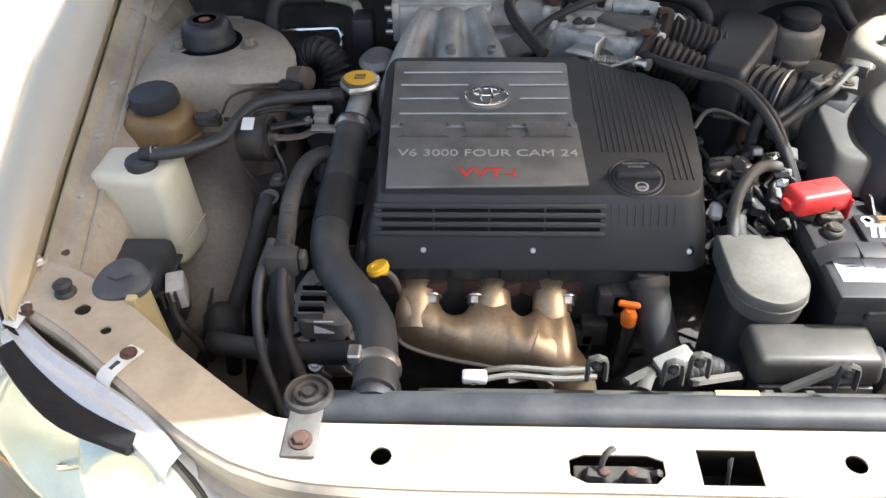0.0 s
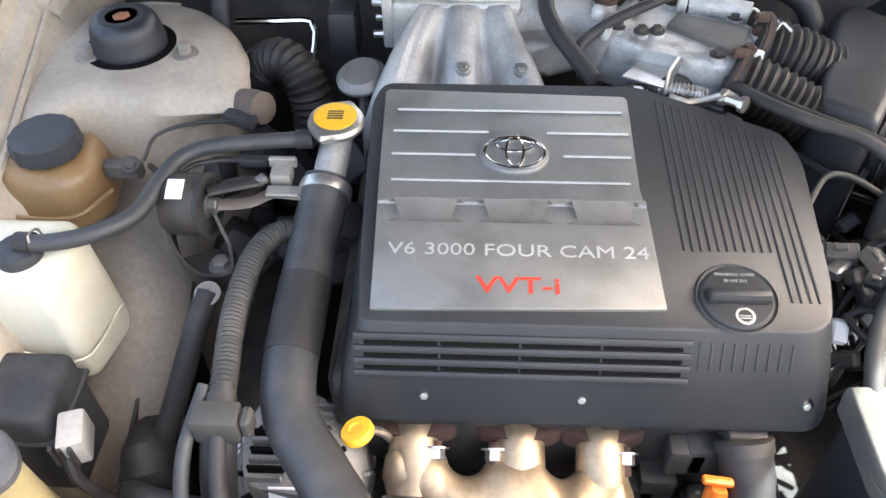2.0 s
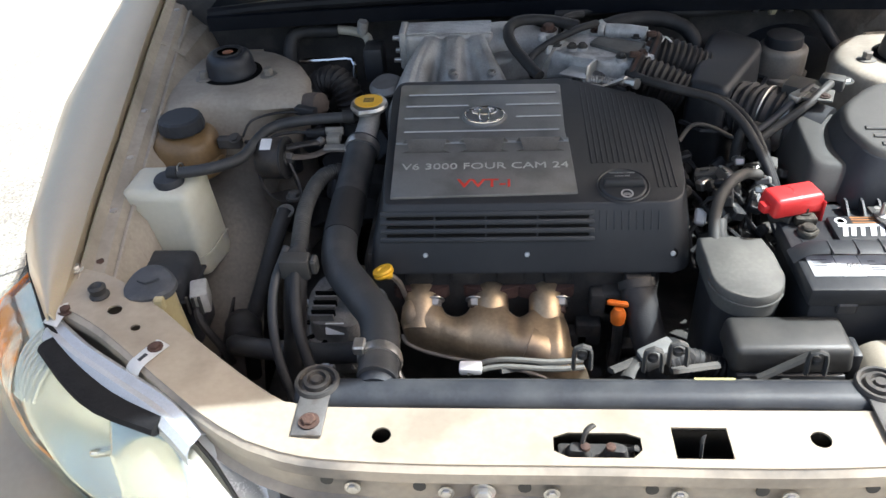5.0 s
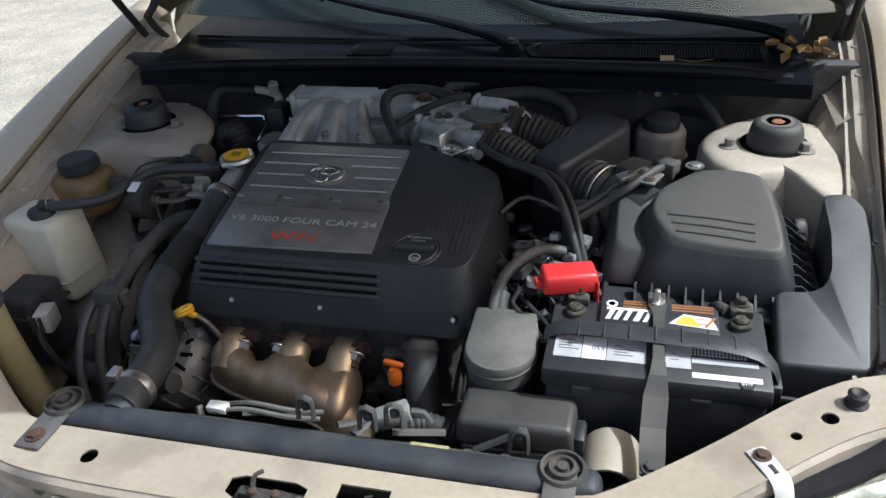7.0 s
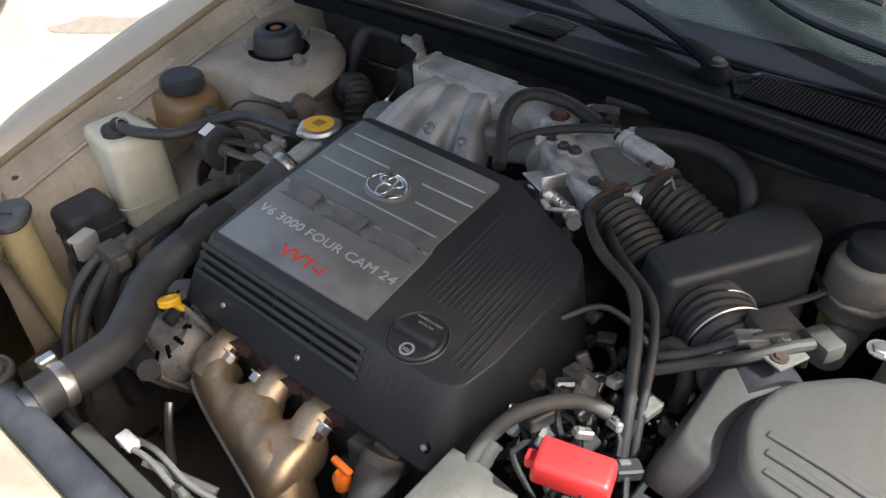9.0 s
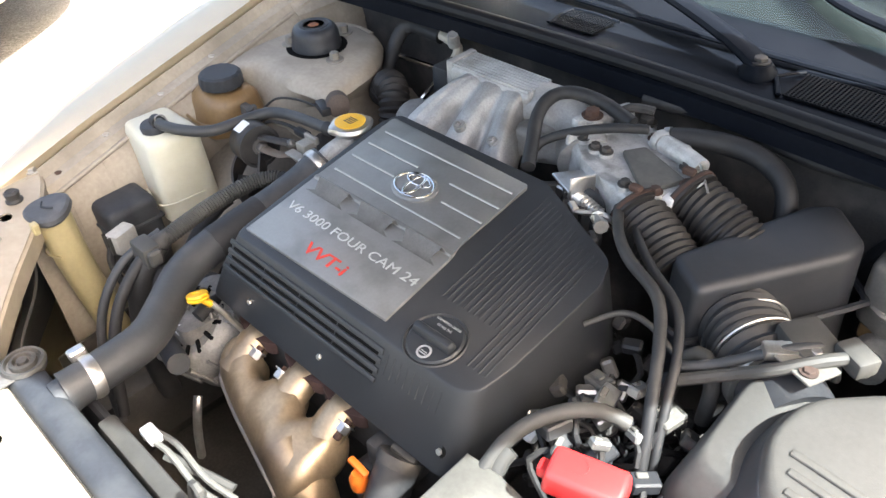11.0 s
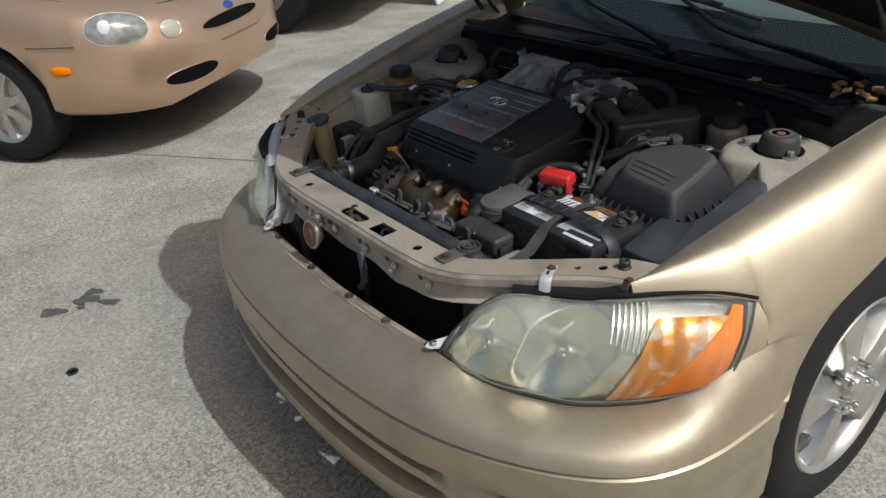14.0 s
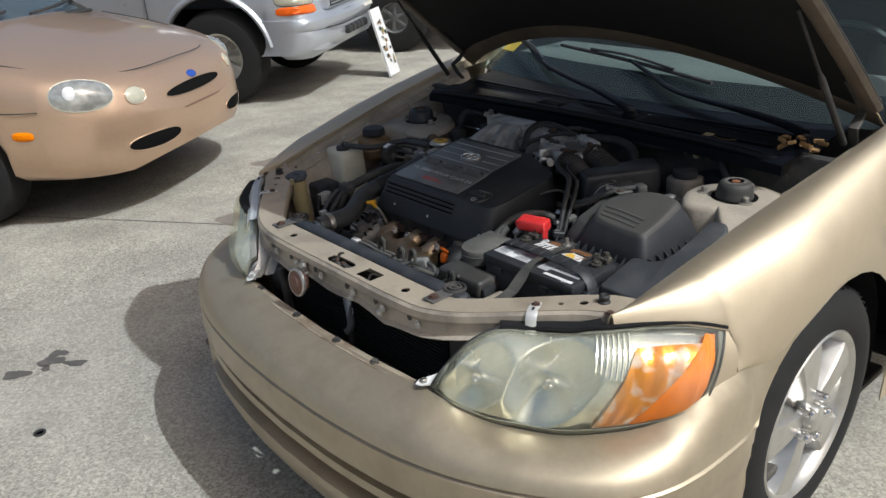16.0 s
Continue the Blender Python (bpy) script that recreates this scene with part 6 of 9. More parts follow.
# exhaust manifold with heat tint
SEAM = [(-0.240, 0.270, 0.626), (-0.232, 0.258, 0.621), (-0.205, 0.248, 0.615), (-0.165, 0.236, 0.614), (-0.12, 0.224, 0.616), (-0.07, 0.211, 0.615), (-0.038, 0.203, 0.608)]
PORTS = (-0.213, -0.113, -0.036)


def manifold():
    """A flattened log: its back edge runs out into three port necks, its front edge follows the seam."""
    rows = []
    for i in range(73):
        s = i / 72
        x = -0.243 + 0.241 * s
        ys_, zs_ = lerp_table(SEAM, x)
        hump = max(math.exp(-(abs(x - q) / 0.030) ** 4) for q in PORTS)
        back = 0.304 - max(math.sqrt(max(0.0, 0.019 ** 2 - (x - q) ** 2)) for q in (-0.163, -0.0745)) * 0.95
        end = min(1, s / 0.07, (1 - s) / 0.10)
        end = math.sqrt(max(0.0, 1 - (1 - end) ** 2))
        yc, ry = (ys_ + back) / 2, (back - ys_) / 2
        zc = zs_ + 0.010 + 0.004 * hump
        row = []
        for k in range(36):
            b = 2 * math.pi * k / 36
            c, d = math.cos(b), math.sin(b)
            y = yc + ry * math.copysign(abs(c) ** 0.8, c) * (0.25 + 0.75 * end)
            t = (y - ys_) / max(1e-4, back - ys_)
            z = zc + (0.032 * d if d > 0 else 0.028 * d) * end + (0.008 + 0.016 * hump) * (t - 0.35) * end
            row.append(Vector((x, y, z)))
        rows.append(row)
    bm = loft(rows, close=True)
    bm.verts.ensure_lookup_table()
    bm.faces.new(bm.verts[:36])
    bm.faces.new(bm.verts[len(bm.verts) - 36:])
    return bm


exh = part("exhaust_manifold", manifold(), EXH, engine, "heat-tinted bronze exhaust manifold", sharp=60)
for q in PORTS:
    part("port", tube([(q, 0.322, 0.664), (q, 0.306, 0.660), (q, 0.288, 0.650), (q, 0.270, 0.636)], lambda k: 0.0235 + 0.002 * k, 24, 0.005, flat=0.85), EXH, exh)
part("collector", tube([(-0.068, 0.246, 0.628), (-0.040, 0.240, 0.615), (-0.018, 0.232, 0.585), (-0.008, 0.224, 0.54), (-0.006, 0.22, 0.44)], lambda k: 0.034 + 0.003 * math.sin(3 * k), 26, 0.008), EXH, exh)
part("manifold_seam", tube(SEAM + [(-0.044, 0.199, 0.585), (-0.042, 0.195, 0.545)], 0.0036, 8, 0.008, flat=0.7), mat("grey_weld", (0.22, 0.20, 0.18), 0.6, 0.6, 0.2, 60), exh)
part("heat_pipe", tube([(-0.245, 0.225, 0.60), (-0.238, 0.215, 0.585), (-0.235, 0.205, 0.55), (-0.24, 0.20, 0.50)], 0.006, 10, 0.008), STEEL, exh)
part("oxygen_sensor", lathe([(0.010, 0), (0.010, 0.012), (0.007, 0.014), (0.007, 0.05), (0.004, 0.055)], (0.022, 0.226, 0.552), (1, -0.1, 0.1), 14), RUST, exh)
for q in PORTS:
    part("port_flange", prism(fillet([(q - 0.040, 0.314), (q - 0.012, 0.304), (q + 0.012, 0.304), (q + 0.040, 0.314), (q + 0.040, 0.332), (q - 0.040, 0.332)], 0.006), 0.659, 0.678, 0.003, 2), mat("brown_iron_flange", (0.075, 0.040, 0.032), 0.8, 0.1, 0.3, 40, bump=0.3, bscale=200), exh, "rust-brown flange")
for x in (-0.192, -0.137, -0.015):
    part("stud", lathe([(0.0055, 0), (0.0055, 0.026), (0.004, 0.027)], (x, 0.306, 0.668), (0, -1, -0.5), 10), RUST, exh)
    part("manifold_nut", bolt((x, 0.301, 0.6655), 0.0088, 0.011, (0, -1, -0.5)), STEEL, exh)
for i in range(4):
    part("cylinder_head_boss", rbox((-0.235 + i * 0.065, 0.312, 0.682), (-0.195 + i * 0.065, 0.33, 0.712), 0.006, 2), DARK, engine)
# block front detail behind the manifold
random.seed(7)
for k in range(16):
    x, z = random.uniform(0.0, 0.14), random.uniform(0.46, 0.70)
    part("block_rib", rbox((x - 0.018, 0.295, z - 0.02), (x + 0.018, 0.32, z + 0.02), 0.004, 2), DARK, engine)
# dipsticks
dip = thing("engine_dipstick", (-0.252, 0.285, 0.66), "yellow ring-handled dipstick in a steel tube", "dipstick")
part("handle", lathe([(0.0135, -0.0045), (0.0145, -0.002), (0.0125, 0.0), (0.0145, 0.002), (0.0135, 0.0045), (0.007, 0.005), (0.006, 0.003), (0.001, 0.003)], (-0.256, 0.270, 0.741), (-0.32, 0.15, 0.91), 24), YELLOW, dip)
part("handle_stem", tube([(-0.256, 0.273, 0.737), (-0.25, 0.282, 0.724)], 0.005, 8), YELLOW, dip)
part("guide_tube", tube([(-0.250, 0.282, 0.726), (-0.240, 0.292, 0.705), (-0.235, 0.31, 0.66)], 0.004, 8), STEEL, dip)
od = thing("gearbox_dipstick", (0.057, 0.26, 0.5), "orange T-handled dipstick on a black tube", "dipstick")
part("handle", rbox((0.042, 0.257, 0.688), (0.071, 0.266, 0.695), 0.003, 2, Matrix.Rotation(0.2, 3, "Y")), ORANGE, od)
part("collar", lathe([(0.0095, -0.014), (0.0105, 0), (0.009, 0.004), (0.006, 0.010)], (0.058, 0.258, 0.676), seg=18), ORANGE, od)
part("guide_tube", tube([(0.06, 0.258, 0.66), (0.062, 0.27, 0.6), (0.06, 0.29, 0.5)], 0.008, 10), DARK, od)
# alternator
alt = thing("alternator", (-0.345, 0.30, 0.5), "grey cast alternator with slotted end housing", "alternator")
AX = Vector((-0.1, -0.55, 0.85)).normalized()
AC = Vector((-0.322, 0.305, 0.605))
AQ = Vector((0, 0, 1)).rotation_difference(AX).to_matrix()
ALTM = mat("grimy_cast_aluminium", (0.26, 0.25, 0.235), 0.6, 0.3, 0.3, 24, bump=0.3, bscale=250, stain=(0.09, 0.085, 0.08), stain_amt=0.7, stain_scale=18)
part("housing", lathe([(0.04, -0.06), (0.064, -0.055), (0.068, -0.03), (0.068, -0.006), (0.0655, -0.004), (0.0655, 0.004), (0.068, 0.006), (0.068, 0.03), (0.060, 0.045), (0.052, 0.050), (0.05, 0.046), (0.022, 0.047), (0.02, 0.055), (0.008, 0.056)], AC, AX, 40), ALTM, alt)
for k in range(14):
    a = 2 * math.pi * k / 14
    p = AC + AQ @ Vector((0.045 * math.cos(a), 0.045 * math.sin(a), 0.048))
    # vents are near-black bars that carry the shade of the slots
    part("vent_slot", rbox(p - Vector((0.011, 0.0030, 0.002)), p + Vector((0.011, 0.0030, 0.0020)), 0.001, 1, AQ @ Matrix.Rotation(a, 3, "Z")), SLOT_SHADE, alt)
    p = AC + AQ @ Vector((0.068 * math.cos(a), 0.068 * math.sin(a), 0.012))
    part("side_fin", rbox(p - Vector((0.003, 0.0022, 0.026)), p + Vector((0.004, 0.0022, 0.026)), 0.001, 1, AQ @ Matrix.Rotation(a + 0.2, 3, "Z")), ALTM, alt)
for a in (0.6, 2.7, 4.4):
    p = AC + AQ @ Vector((0.064 * math.cos(a), 0.064 * math.sin(a), 0.03))
    part("lug", lathe([(0.010, -0.05), (0.010, 0.012), (0.008, 0.014)], p, AX, 14), ALTM, alt)
    part("lug_bolt", bolt(p + AX * 0.014, 0.0065, 0.006, AX), STEEL, alt)
part("end_cover", prism(fillet([(-0.368, 0.258), (-0.300, 0.250), (-0.286, 0.300), (-0.300, 0.352), (-0.360, 0.356), (-0.378, 0.310)], 0.016), 0.622, 0.664, 0.006, 2, slope=(0, 0.12, 0.30)), ALTM, alt)
for k in range(6):
    y = 0.262 + 0.009 * k
    # every second fin is near-black, for the shade between fins
    part("cover_fin", rbox((-0.366, y, 0.655), (-0.332, y + 0.0035, 0.670 + 0.001 * k), 0.001, 1), SLOT_SHADE if k % 2 else ALTM, alt)
    part("cover_fin", rbox((-0.325, y + 0.030, 0.660), (-0.292, y + 0.0335, 0.674), 0.001, 1), ALTM, alt)
part("label", rbox((-0.345, 0.254, 0.642), (-0.318, 0.257, 0.660), 0.001, 1, Matrix.Rotation(-0.3, 3, "X")), LABEL, alt)
part("terminal_boot", tube([(-0.312, 0.318, 0.668), (-0.304, 0.300, 0.676), (-0.300, 0.278, 0.672)], 0.010, 12, 0.006), RUBBER, alt, "black rubber terminal boot")
part("pulley", lathe([(0.03, -0.012), (0.032, 0), (0.03, 0.012), (0.01, 0.013)], (-0.415, 0.35, 0.60), (-1, 0, 0), 24), DARK, alt)

# ---- hoses and pipes on the left of the engine ----
hose = thing("radiator_hose", (-0.30, 0.33, 0.72), "thick black rubber upper radiator hose with clamps", "hose")
HP_ = [(-0.312, 0.530, 0.795), (-0.318, 0.485, 0.775), (-0.322, 0.42, 0.760), (-0.324, 0.34, 0.748), (-0.316, 0.285, 0.738), (-0.282, 0.235, 0.730), (-0.254, 0.190, 0.726), (-0.243, 0.115, 0.728), (-0.243, 0.085, 0.728)]
part("hose_body", tube(HP_, 0.0245, 20, 0.012), HOSE, hose)
part("braided_sleeve", tube(HP_[2:4], 0.0255, 20, 0.01), RUBBER, hose)
part("upper_clamp", lathe([(0.0265, -0.006), (0.0275, 0), (0.0265, 0.006)], (-0.313, 0.518, 0.79), (0.1, 1, 0.35), 24), STEEL, hose)
part("lower_clamp", lathe([(0.0265, -0.007), (0.028, 0), (0.0265, 0.007)], (-0.243, 0.118, 0.728), (0, 1, -0.1), 24), STEEL, hose)
part("clamp_ears", rbox((-0.272, 0.108, 0.745), (-0.258, 0.128, 0.758), 0.002, 1), STEEL, hose)
part("tank_spout", tube([(-0.243, 0.125, 0.727), (-0.243, 0.075, 0.722)], 0.023, 18), TANK, radiator)
neck = thing("radiator_filler", (-0.306, 0.57, 0.76), "cast filler neck with a yellow pressure cap", "filler neck")
part("neck_body", tube([(-0.313, 0.515, 0.788), (-0.31, 0.545, 0.80), (-0.307, 0.572, 0.808), (-0.306, 0.580, 0.825)], 0.017, 16), CAST, neck)
part("neck_flange", lathe([(0.016, 0), (0.025, 0.004), (0.026, 0.009), (0.018, 0.010)], (-0.306, 0.579, 0.820), seg=28), STEEL, neck)
cap2 = part("pressure_cap", lathe([(0.029, -0.004), (0.030, 0.0), (0.028, 0.005), (0.023, 0.007), (0.004, 0.0075)], (-0.306, 0.579, 0.832), seg=36, wob=lambda a: 1 + 0.16 * max(0, math.cos(2 * (a - 1.2))) ** 8), STEEL, neck)
part("cap_label", lathe([(0.0225, 0), (0.0225, 0.0015), (0.004, 0.002)], (-0.306, 0.579, 0.8385), seg=32), YELLOW, cap2, "yellow enamel label")
bm = B()
for i in range(4):
    rbox((-0.314, 0.573 + i * 0.004, 0.8403), (-0.298, 0.575 + i * 0.004, 0.8408), 0, 1, bm=bm)
part("cap_print", bm, INK, cap2)
HOSES = [
    ("overflow_hose", "long thin black overflow hose", [(-0.582, 0.415, 0.812), (-0.55, 0.413, 0.815), (-0.515, 0.425, 0.815), (-0.485, 0.455, 0.812), (-0.475, 0.505, 0.812), (-0.46, 0.54, 0.815), (-0.42, 0.556, 0.818), (-0.33, 0.566, 0.82)], 0.0085, HOSE, None),
    ("wiring_conduit", "ribbed grey wiring conduit with a plastic clip", [(-0.325, 0.47, 0.765), (-0.350, 0.475, 0.774), (-0.372, 0.445, 0.775), (-0.380, 0.38, 0.768), (-0.375, 0.31, 0.760), (-0.373, 0.27, 0.752)], 0.0112, GREYBLACK, (0.0042, 0.0011)),
    ("cable_loom", "bundled black cables dropping past the alternator", [(-0.373, 0.285, 0.755), (-0.375, 0.25, 0.72), (-0.382, 0.235, 0.66), (-0.395, 0.23, 0.58), (-0.40, 0.24, 0.48)], 0.016, RUBBER, None),
    ("heater_pipe", "grey coolant pipe across the front of the bay", [(-0.50, 0.36, 0.55), (-0.497, 0.295, 0.585), (-0.48, 0.268, 0.606), (-0.42, 0.252, 0.612), (-0.34, 0.24, 0.618), (-0.275, 0.225, 0.64)], 0.0155, HOSE, None),
    ("lower_coolant_hose", "wide black lower coolant hose", [(-0.50, 0.46, 0.42), (-0.515, 0.385, 0.53), (-0.49, 0.315, 0.60), (-0.485, 0.30, 0.585)], 0.027, RUBBER, None),
    ("alternator_cable", "pair of black cables curving down to the radiator", [(-0.372, 0.30, 0.765), (-0.372, 0.255, 0.745), (-0.365, 0.205, 0.70), (-0.345, 0.17, 0.64), (-0.33, 0.15, 0.56)], 0.008, RUBBER, None),
    ("fan_cable", "thin black cable beside the alternator", [(-0.39, 0.30, 0.76), (-0.40, 0.24, 0.735), (-0.395, 0.19, 0.68), (-0.375, 0.16, 0.60), (-0.36, 0.15, 0.52)], 0.0065, HOSE, None),
    ("wiring_tape", "black taped cable along the inner wing", [(-0.424, 0.425, 0.735), (-0.432, 0.40, 0.72), (-0.455, 0.36, 0.66), (-0.485, 0.33, 0.58), (-0.50, 0.33, 0.48)], 0.012, RUBBER, None),
    ("breather_hose", "thin curved black vacuum hose", [(-0.515, 0.57, 0.775), (-0.50, 0.55, 0.785), (-0.485, 0.53, 0.785), (-0.46, 0.52, 0.78), (-0.40, 0.535, 0.79), (-0.35, 0.53, 0.785)], 0.0035, RUBBER, None),
    ("air_duct_hose", "ribbed black rubber air hose", [(-0.432, 0.752, 0.775), (-0.408, 0.742, 0.800), (-0.382, 0.728, 0.803), (-0.364, 0.712, 0.780), (-0.356, 0.70, 0.72)], 0.025, BELLOWS, (0.0088, 0.0022)),
    ("coolant_pipe_left", "bent black coolant pipe by the bulkhead", [(-0.40, 0.86, 0.845), (-0.47, 0.862, 0.845), (-0.492, 0.845, 0.825), (-0.485, 0.80, 0.76), (-0.47, 0.76, 0.68)], 0.013, RUBBER, None),
    ("vacuum_hose", "black vacuum hose arching over the plenum", [(-0.035, 0.648, 0.842), (-0.055, 0.680, 0.852), (-0.080, 0.722, 0.870), (-0.083, 0.755, 0.882), (-0.06, 0.775, 0.887), (-0.015, 0.780, 0.884), (0.035, 0.772, 0.876)], 0.0095, RUBBER, None),
    ("fuel_hose", "curved black hose from the throttle body", [(-0.045, 0.66, 0.838), (-0.05, 0.69, 0.852), (-0.02, 0.715, 0.868), (0.03, 0.735, 0.884), (0.065, 0.76, 0.884)], 0.0062, RUBBER, None),
    ("bulkhead_hose", "black coolant hose along the bulkhead", [(0.075, 0.788, 0.862), (0.10, 0.797, 0.868), (0.145, 0.815, 0.868), (0.19, 0.818, 0.864), (0.228, 0.805, 0.850), (0.245, 0.785, 0.82), (0.245, 0.77, 0.78)], 0.0135, RUBBER, None),
    ("brake_vacuum_hose", "thin hose with a pale check valve by the bulkhead", [(0.0, 0.855, 0.866), (0.12, 0.862, 0.872), (0.24, 0.858, 0.862), (0.38, 0.862, 0.868), (0.45, 0.86, 0.86), (0.5, 0.83, 0.80)], 0.010, RUBBER, None),
    ("throttle_cable", "looping black throttle cable", [(0.105, 0.645, 0.845), (0.135, 0.600, 0.850), (0.172, 0.566, 0.852), (0.223, 0.541, 0.846), (0.252, 0.503, 0.830), (0.271, 0.468, 0.805), (0.286, 0.440, 0.775), (0.300, 0.410, 0.735)], 0.0066, RUBBER, None),
    ("cruise_cable", "looping black cable beside the engine cover", [(0.115, 0.66, 0.840), (0.155, 0.612, 0.842), (0.192, 0.580, 0.843), (0.243, 0.548, 0.838), (0.270, 0.508, 0.820), (0.284, 0.475, 0.795), (0.296, 0.445, 0.765), (0.308, 0.42, 0.73)], 0.0052, RUBBER, None),
    ("battery_cable", "grey sheathed battery cable into the fuse box", [(0.186, 0.318, 0.752), (0.189, 0.345, 0.770), (0.200, 0.373, 0.784), (0.220, 0.402, 0.791), (0.245, 0.425, 0.790), (0.268, 0.436, 0.78)], 0.0080, GREYBLACK, None),
    ("front_loom", "black cable loom along the radiator", [(0.10, 0.15, 0.69), (0.13, 0.165, 0.685), (0.17, 0.17, 0.665), (0.21, 0.175, 0.65)], 0.014, RUBBER, (0.008, 0.001)),
    ("lower_radiator_hose", "black lower radiator hose with a steel clamp", [(0.085, 0.30, 0.70), (0.09, 0.275, 0.675), (0.105, 0.235, 0.63), (0.14, 0.19, 0.58), (0.19, 0.15, 0.53)], 0.024, RUBBER, None),
    ("purge_hose", "bent grey hose beside the airbox", [(0.304, 0.522, 0.735), (0.303, 0.530, 0.775), (0.293, 0.540, 0.797), (0.276, 0.544, 0.799), (0.264, 0.538, 0.780), (0.260, 0.525, 0.735)], 0.0085, GREYBLACK, None),
    ("injector_pipe", "thin grey pipe behind the engine cover", [(0.165, 0.50, 0.80), (0.19, 0.535, 0.808), (0.22, 0.545, 0.80), (0.26, 0.54, 0.78)], 0.0035, GREYBLACK, None),
    ("airbox_breather", "dark hose over the back of the airbox", [(0.27, 0.515, 0.80), (0.30, 0.53, 0.812), (0.345, 0.555, 0.842), (0.372, 0.58, 0.846), (0.385, 0.595, 0.83), (0.39, 0.60, 0.80)], 0.0055, HOSE, None),
]
HOSE_ENDS = {"overflow_hose": ("end_sleeve", 1.22, 5, RUBBER), "wiring_conduit": ("tape_wrap", 1.16, 7, RUBBER), "air_duct_hose": ("cuff", 1.12, 6, BLACK), "lower_radiator_hose": ("clamp", 1.08, 4, DARK), "bulkhead_hose": ("clamp", 1.12, 3, STEEL)}
for name, label, pts, r, m, rings in HOSES:
    t = thing(name, pts[len(pts) // 2], label, "hose")
    part("sheath", tube(pts, r, 12, 0.010, rings), m, t)
    if name in HOSE_ENDS:
        word, fat, wide, finish = HOSE_ENDS[name]
        run = spline(pts, 0.004)
        for end in (run[:wide], run[-wide:]):
            part(word, tube([tuple(q) for q in end], r * fat, 14, 0.004), finish, t)
clipped = thing("cable_clip", (-0.37, 0.275, 0.74), "grey plastic cable clip on the conduit", "clip")
part("clip_body", rbox((-0.392, 0.255, 0.738), (-0.352, 0.28, 0.77), 0.004, 2), GREYBLACK, clipped)
part("clip_latch", rbox((-0.352, 0.258, 0.745), (-0.342, 0.277, 0.768), 0.003, 1), GREYBLACK, clipped)
ground_lug = thing("earth_lug", (-0.424, 0.42, 0.735), "bare metal ring terminal lying loose", "cable lug")
part("lug_ring", lathe([(0.013, 0), (0.013, 0.002), (0.005, 0.0021), (0.005, 0)], (-0.423, 0.421, 0.738), (0.1, -0.3, 1), 24), STEEL, ground_lug)
ac = thing("air_conditioning_pipes", (-0.42, 0.87, 0.84), "pale metal refrigerant pipes by the bulkhead", "pipes")
part("thick_pipe", tube([(-0.475, 0.862, 0.846), (-0.41, 0.862, 0.848), (-0.352, 0.850, 0.842), (-0.335, 0.82, 0.83)], 0.0085, 10), mat("cream_pipe", (0.46, 0.43, 0.35), 0.5, 0, 0.15, 30, stain=(0.28, 0.25, 0.2), stain_amt=0.5, stain_scale=30), ac)
part("thin_pipe", tube([(-0.475, 0.83, 0.80), (-0.42, 0.83, 0.802), (-0.375, 0.828, 0.802), (-0.368, 0.80, 0.785), (-0.372, 0.78, 0.77)], 0.0045, 8), CHROME, ac)
part("service_valve", lathe([(0.010, 0), (0.010, 0.02), (0.008, 0.024)], (-0.352, 0.842, 0.85), (0.2, -0.3, 0.9), 14), CAST, ac)
part("valve_block", rbox((-0.345, 0.78, 0.775), (-0.31, 0.83, 0.84), 0.006, 2), BLACK, ac)
egr = thing("vacuum_actuator", (-0.292, 0.70, 0.80), "round zinc-plated vacuum actuator on a stalk", "actuator")
part("diaphragm", lathe([(0.022, 0), (0.030, 0.006), (0.030, 0.010), (0.022, 0.018), (0.008, 0.020)], (-0.293, 0.695, 0.802), (-0.1, -0.2, 1), 28), mat("grey_zinc_disc", (0.24, 0.23, 0.22), 0.5, 0.5, 0.2, 40, stain=(0.12, 0.1, 0.09), stain_amt=0.5, stain_scale=40), egr)
part("stalk", tube([(-0.293, 0.69, 0.80), (-0.29, 0.665, 0.77), (-0.287, 0.65, 0.70)], 0.006, 8), BLACK, egr)
mount = thing("engine_mount", (-0.44, 0.47, 0.7), "black hydraulic engine mount in a bolted steel bracket", "engine mount")
MOUNTBLACK = mat("brown_black_metal", (0.03, 0.028, 0.027), 0.5, 0.2, 0.3, 25, bump=0.15, bscale=120, stain=(0.09, 0.07, 0.055), stain_amt=0.5, stain_scale=30)
DULLZINC = mat("dull_zinc", (0.13, 0.125, 0.12), 0.55, 0.4, 0.2, 30)
PUCK, AXIS = Vector((-0.449, 0.500, 0.785)), Vector((1, -0.12, 0.06)).normalized()
puck = part("mount_puck", lathe([(0.020, -0.024), (0.029, -0.022), (0.0325, -0.017), (0.0325, 0.015), (0.0305, 0.0185), (0.0275, 0.019), (0.026, 0.013), (0.014, 0.012), (0.012, 0.018), (0.003, 0.019)], PUCK, AXIS, 36), MOUNTBLACK, mount, "black metal-cased rubber puck")
part("puck_ring", lathe([(0.0315, 0.0165), (0.0335, 0.018), (0.0335, 0.021), (0.0285, 0.0215), (0.0285, 0.0185)], PUCK, AXIS, 36), RUBBER, puck)
tag = rbox((-0.0085, -0.011, 0), (0.0085, 0.011, 0.0008), 0.0003, 1)
tag.transform(Matrix.Translation(PUCK + Vector((-0.006, -0.0115, 0.0305))) @ Matrix.Rotation(0.36, 4, "X"))
part("puck_label", tag, LABEL, puck, "small white paper label")
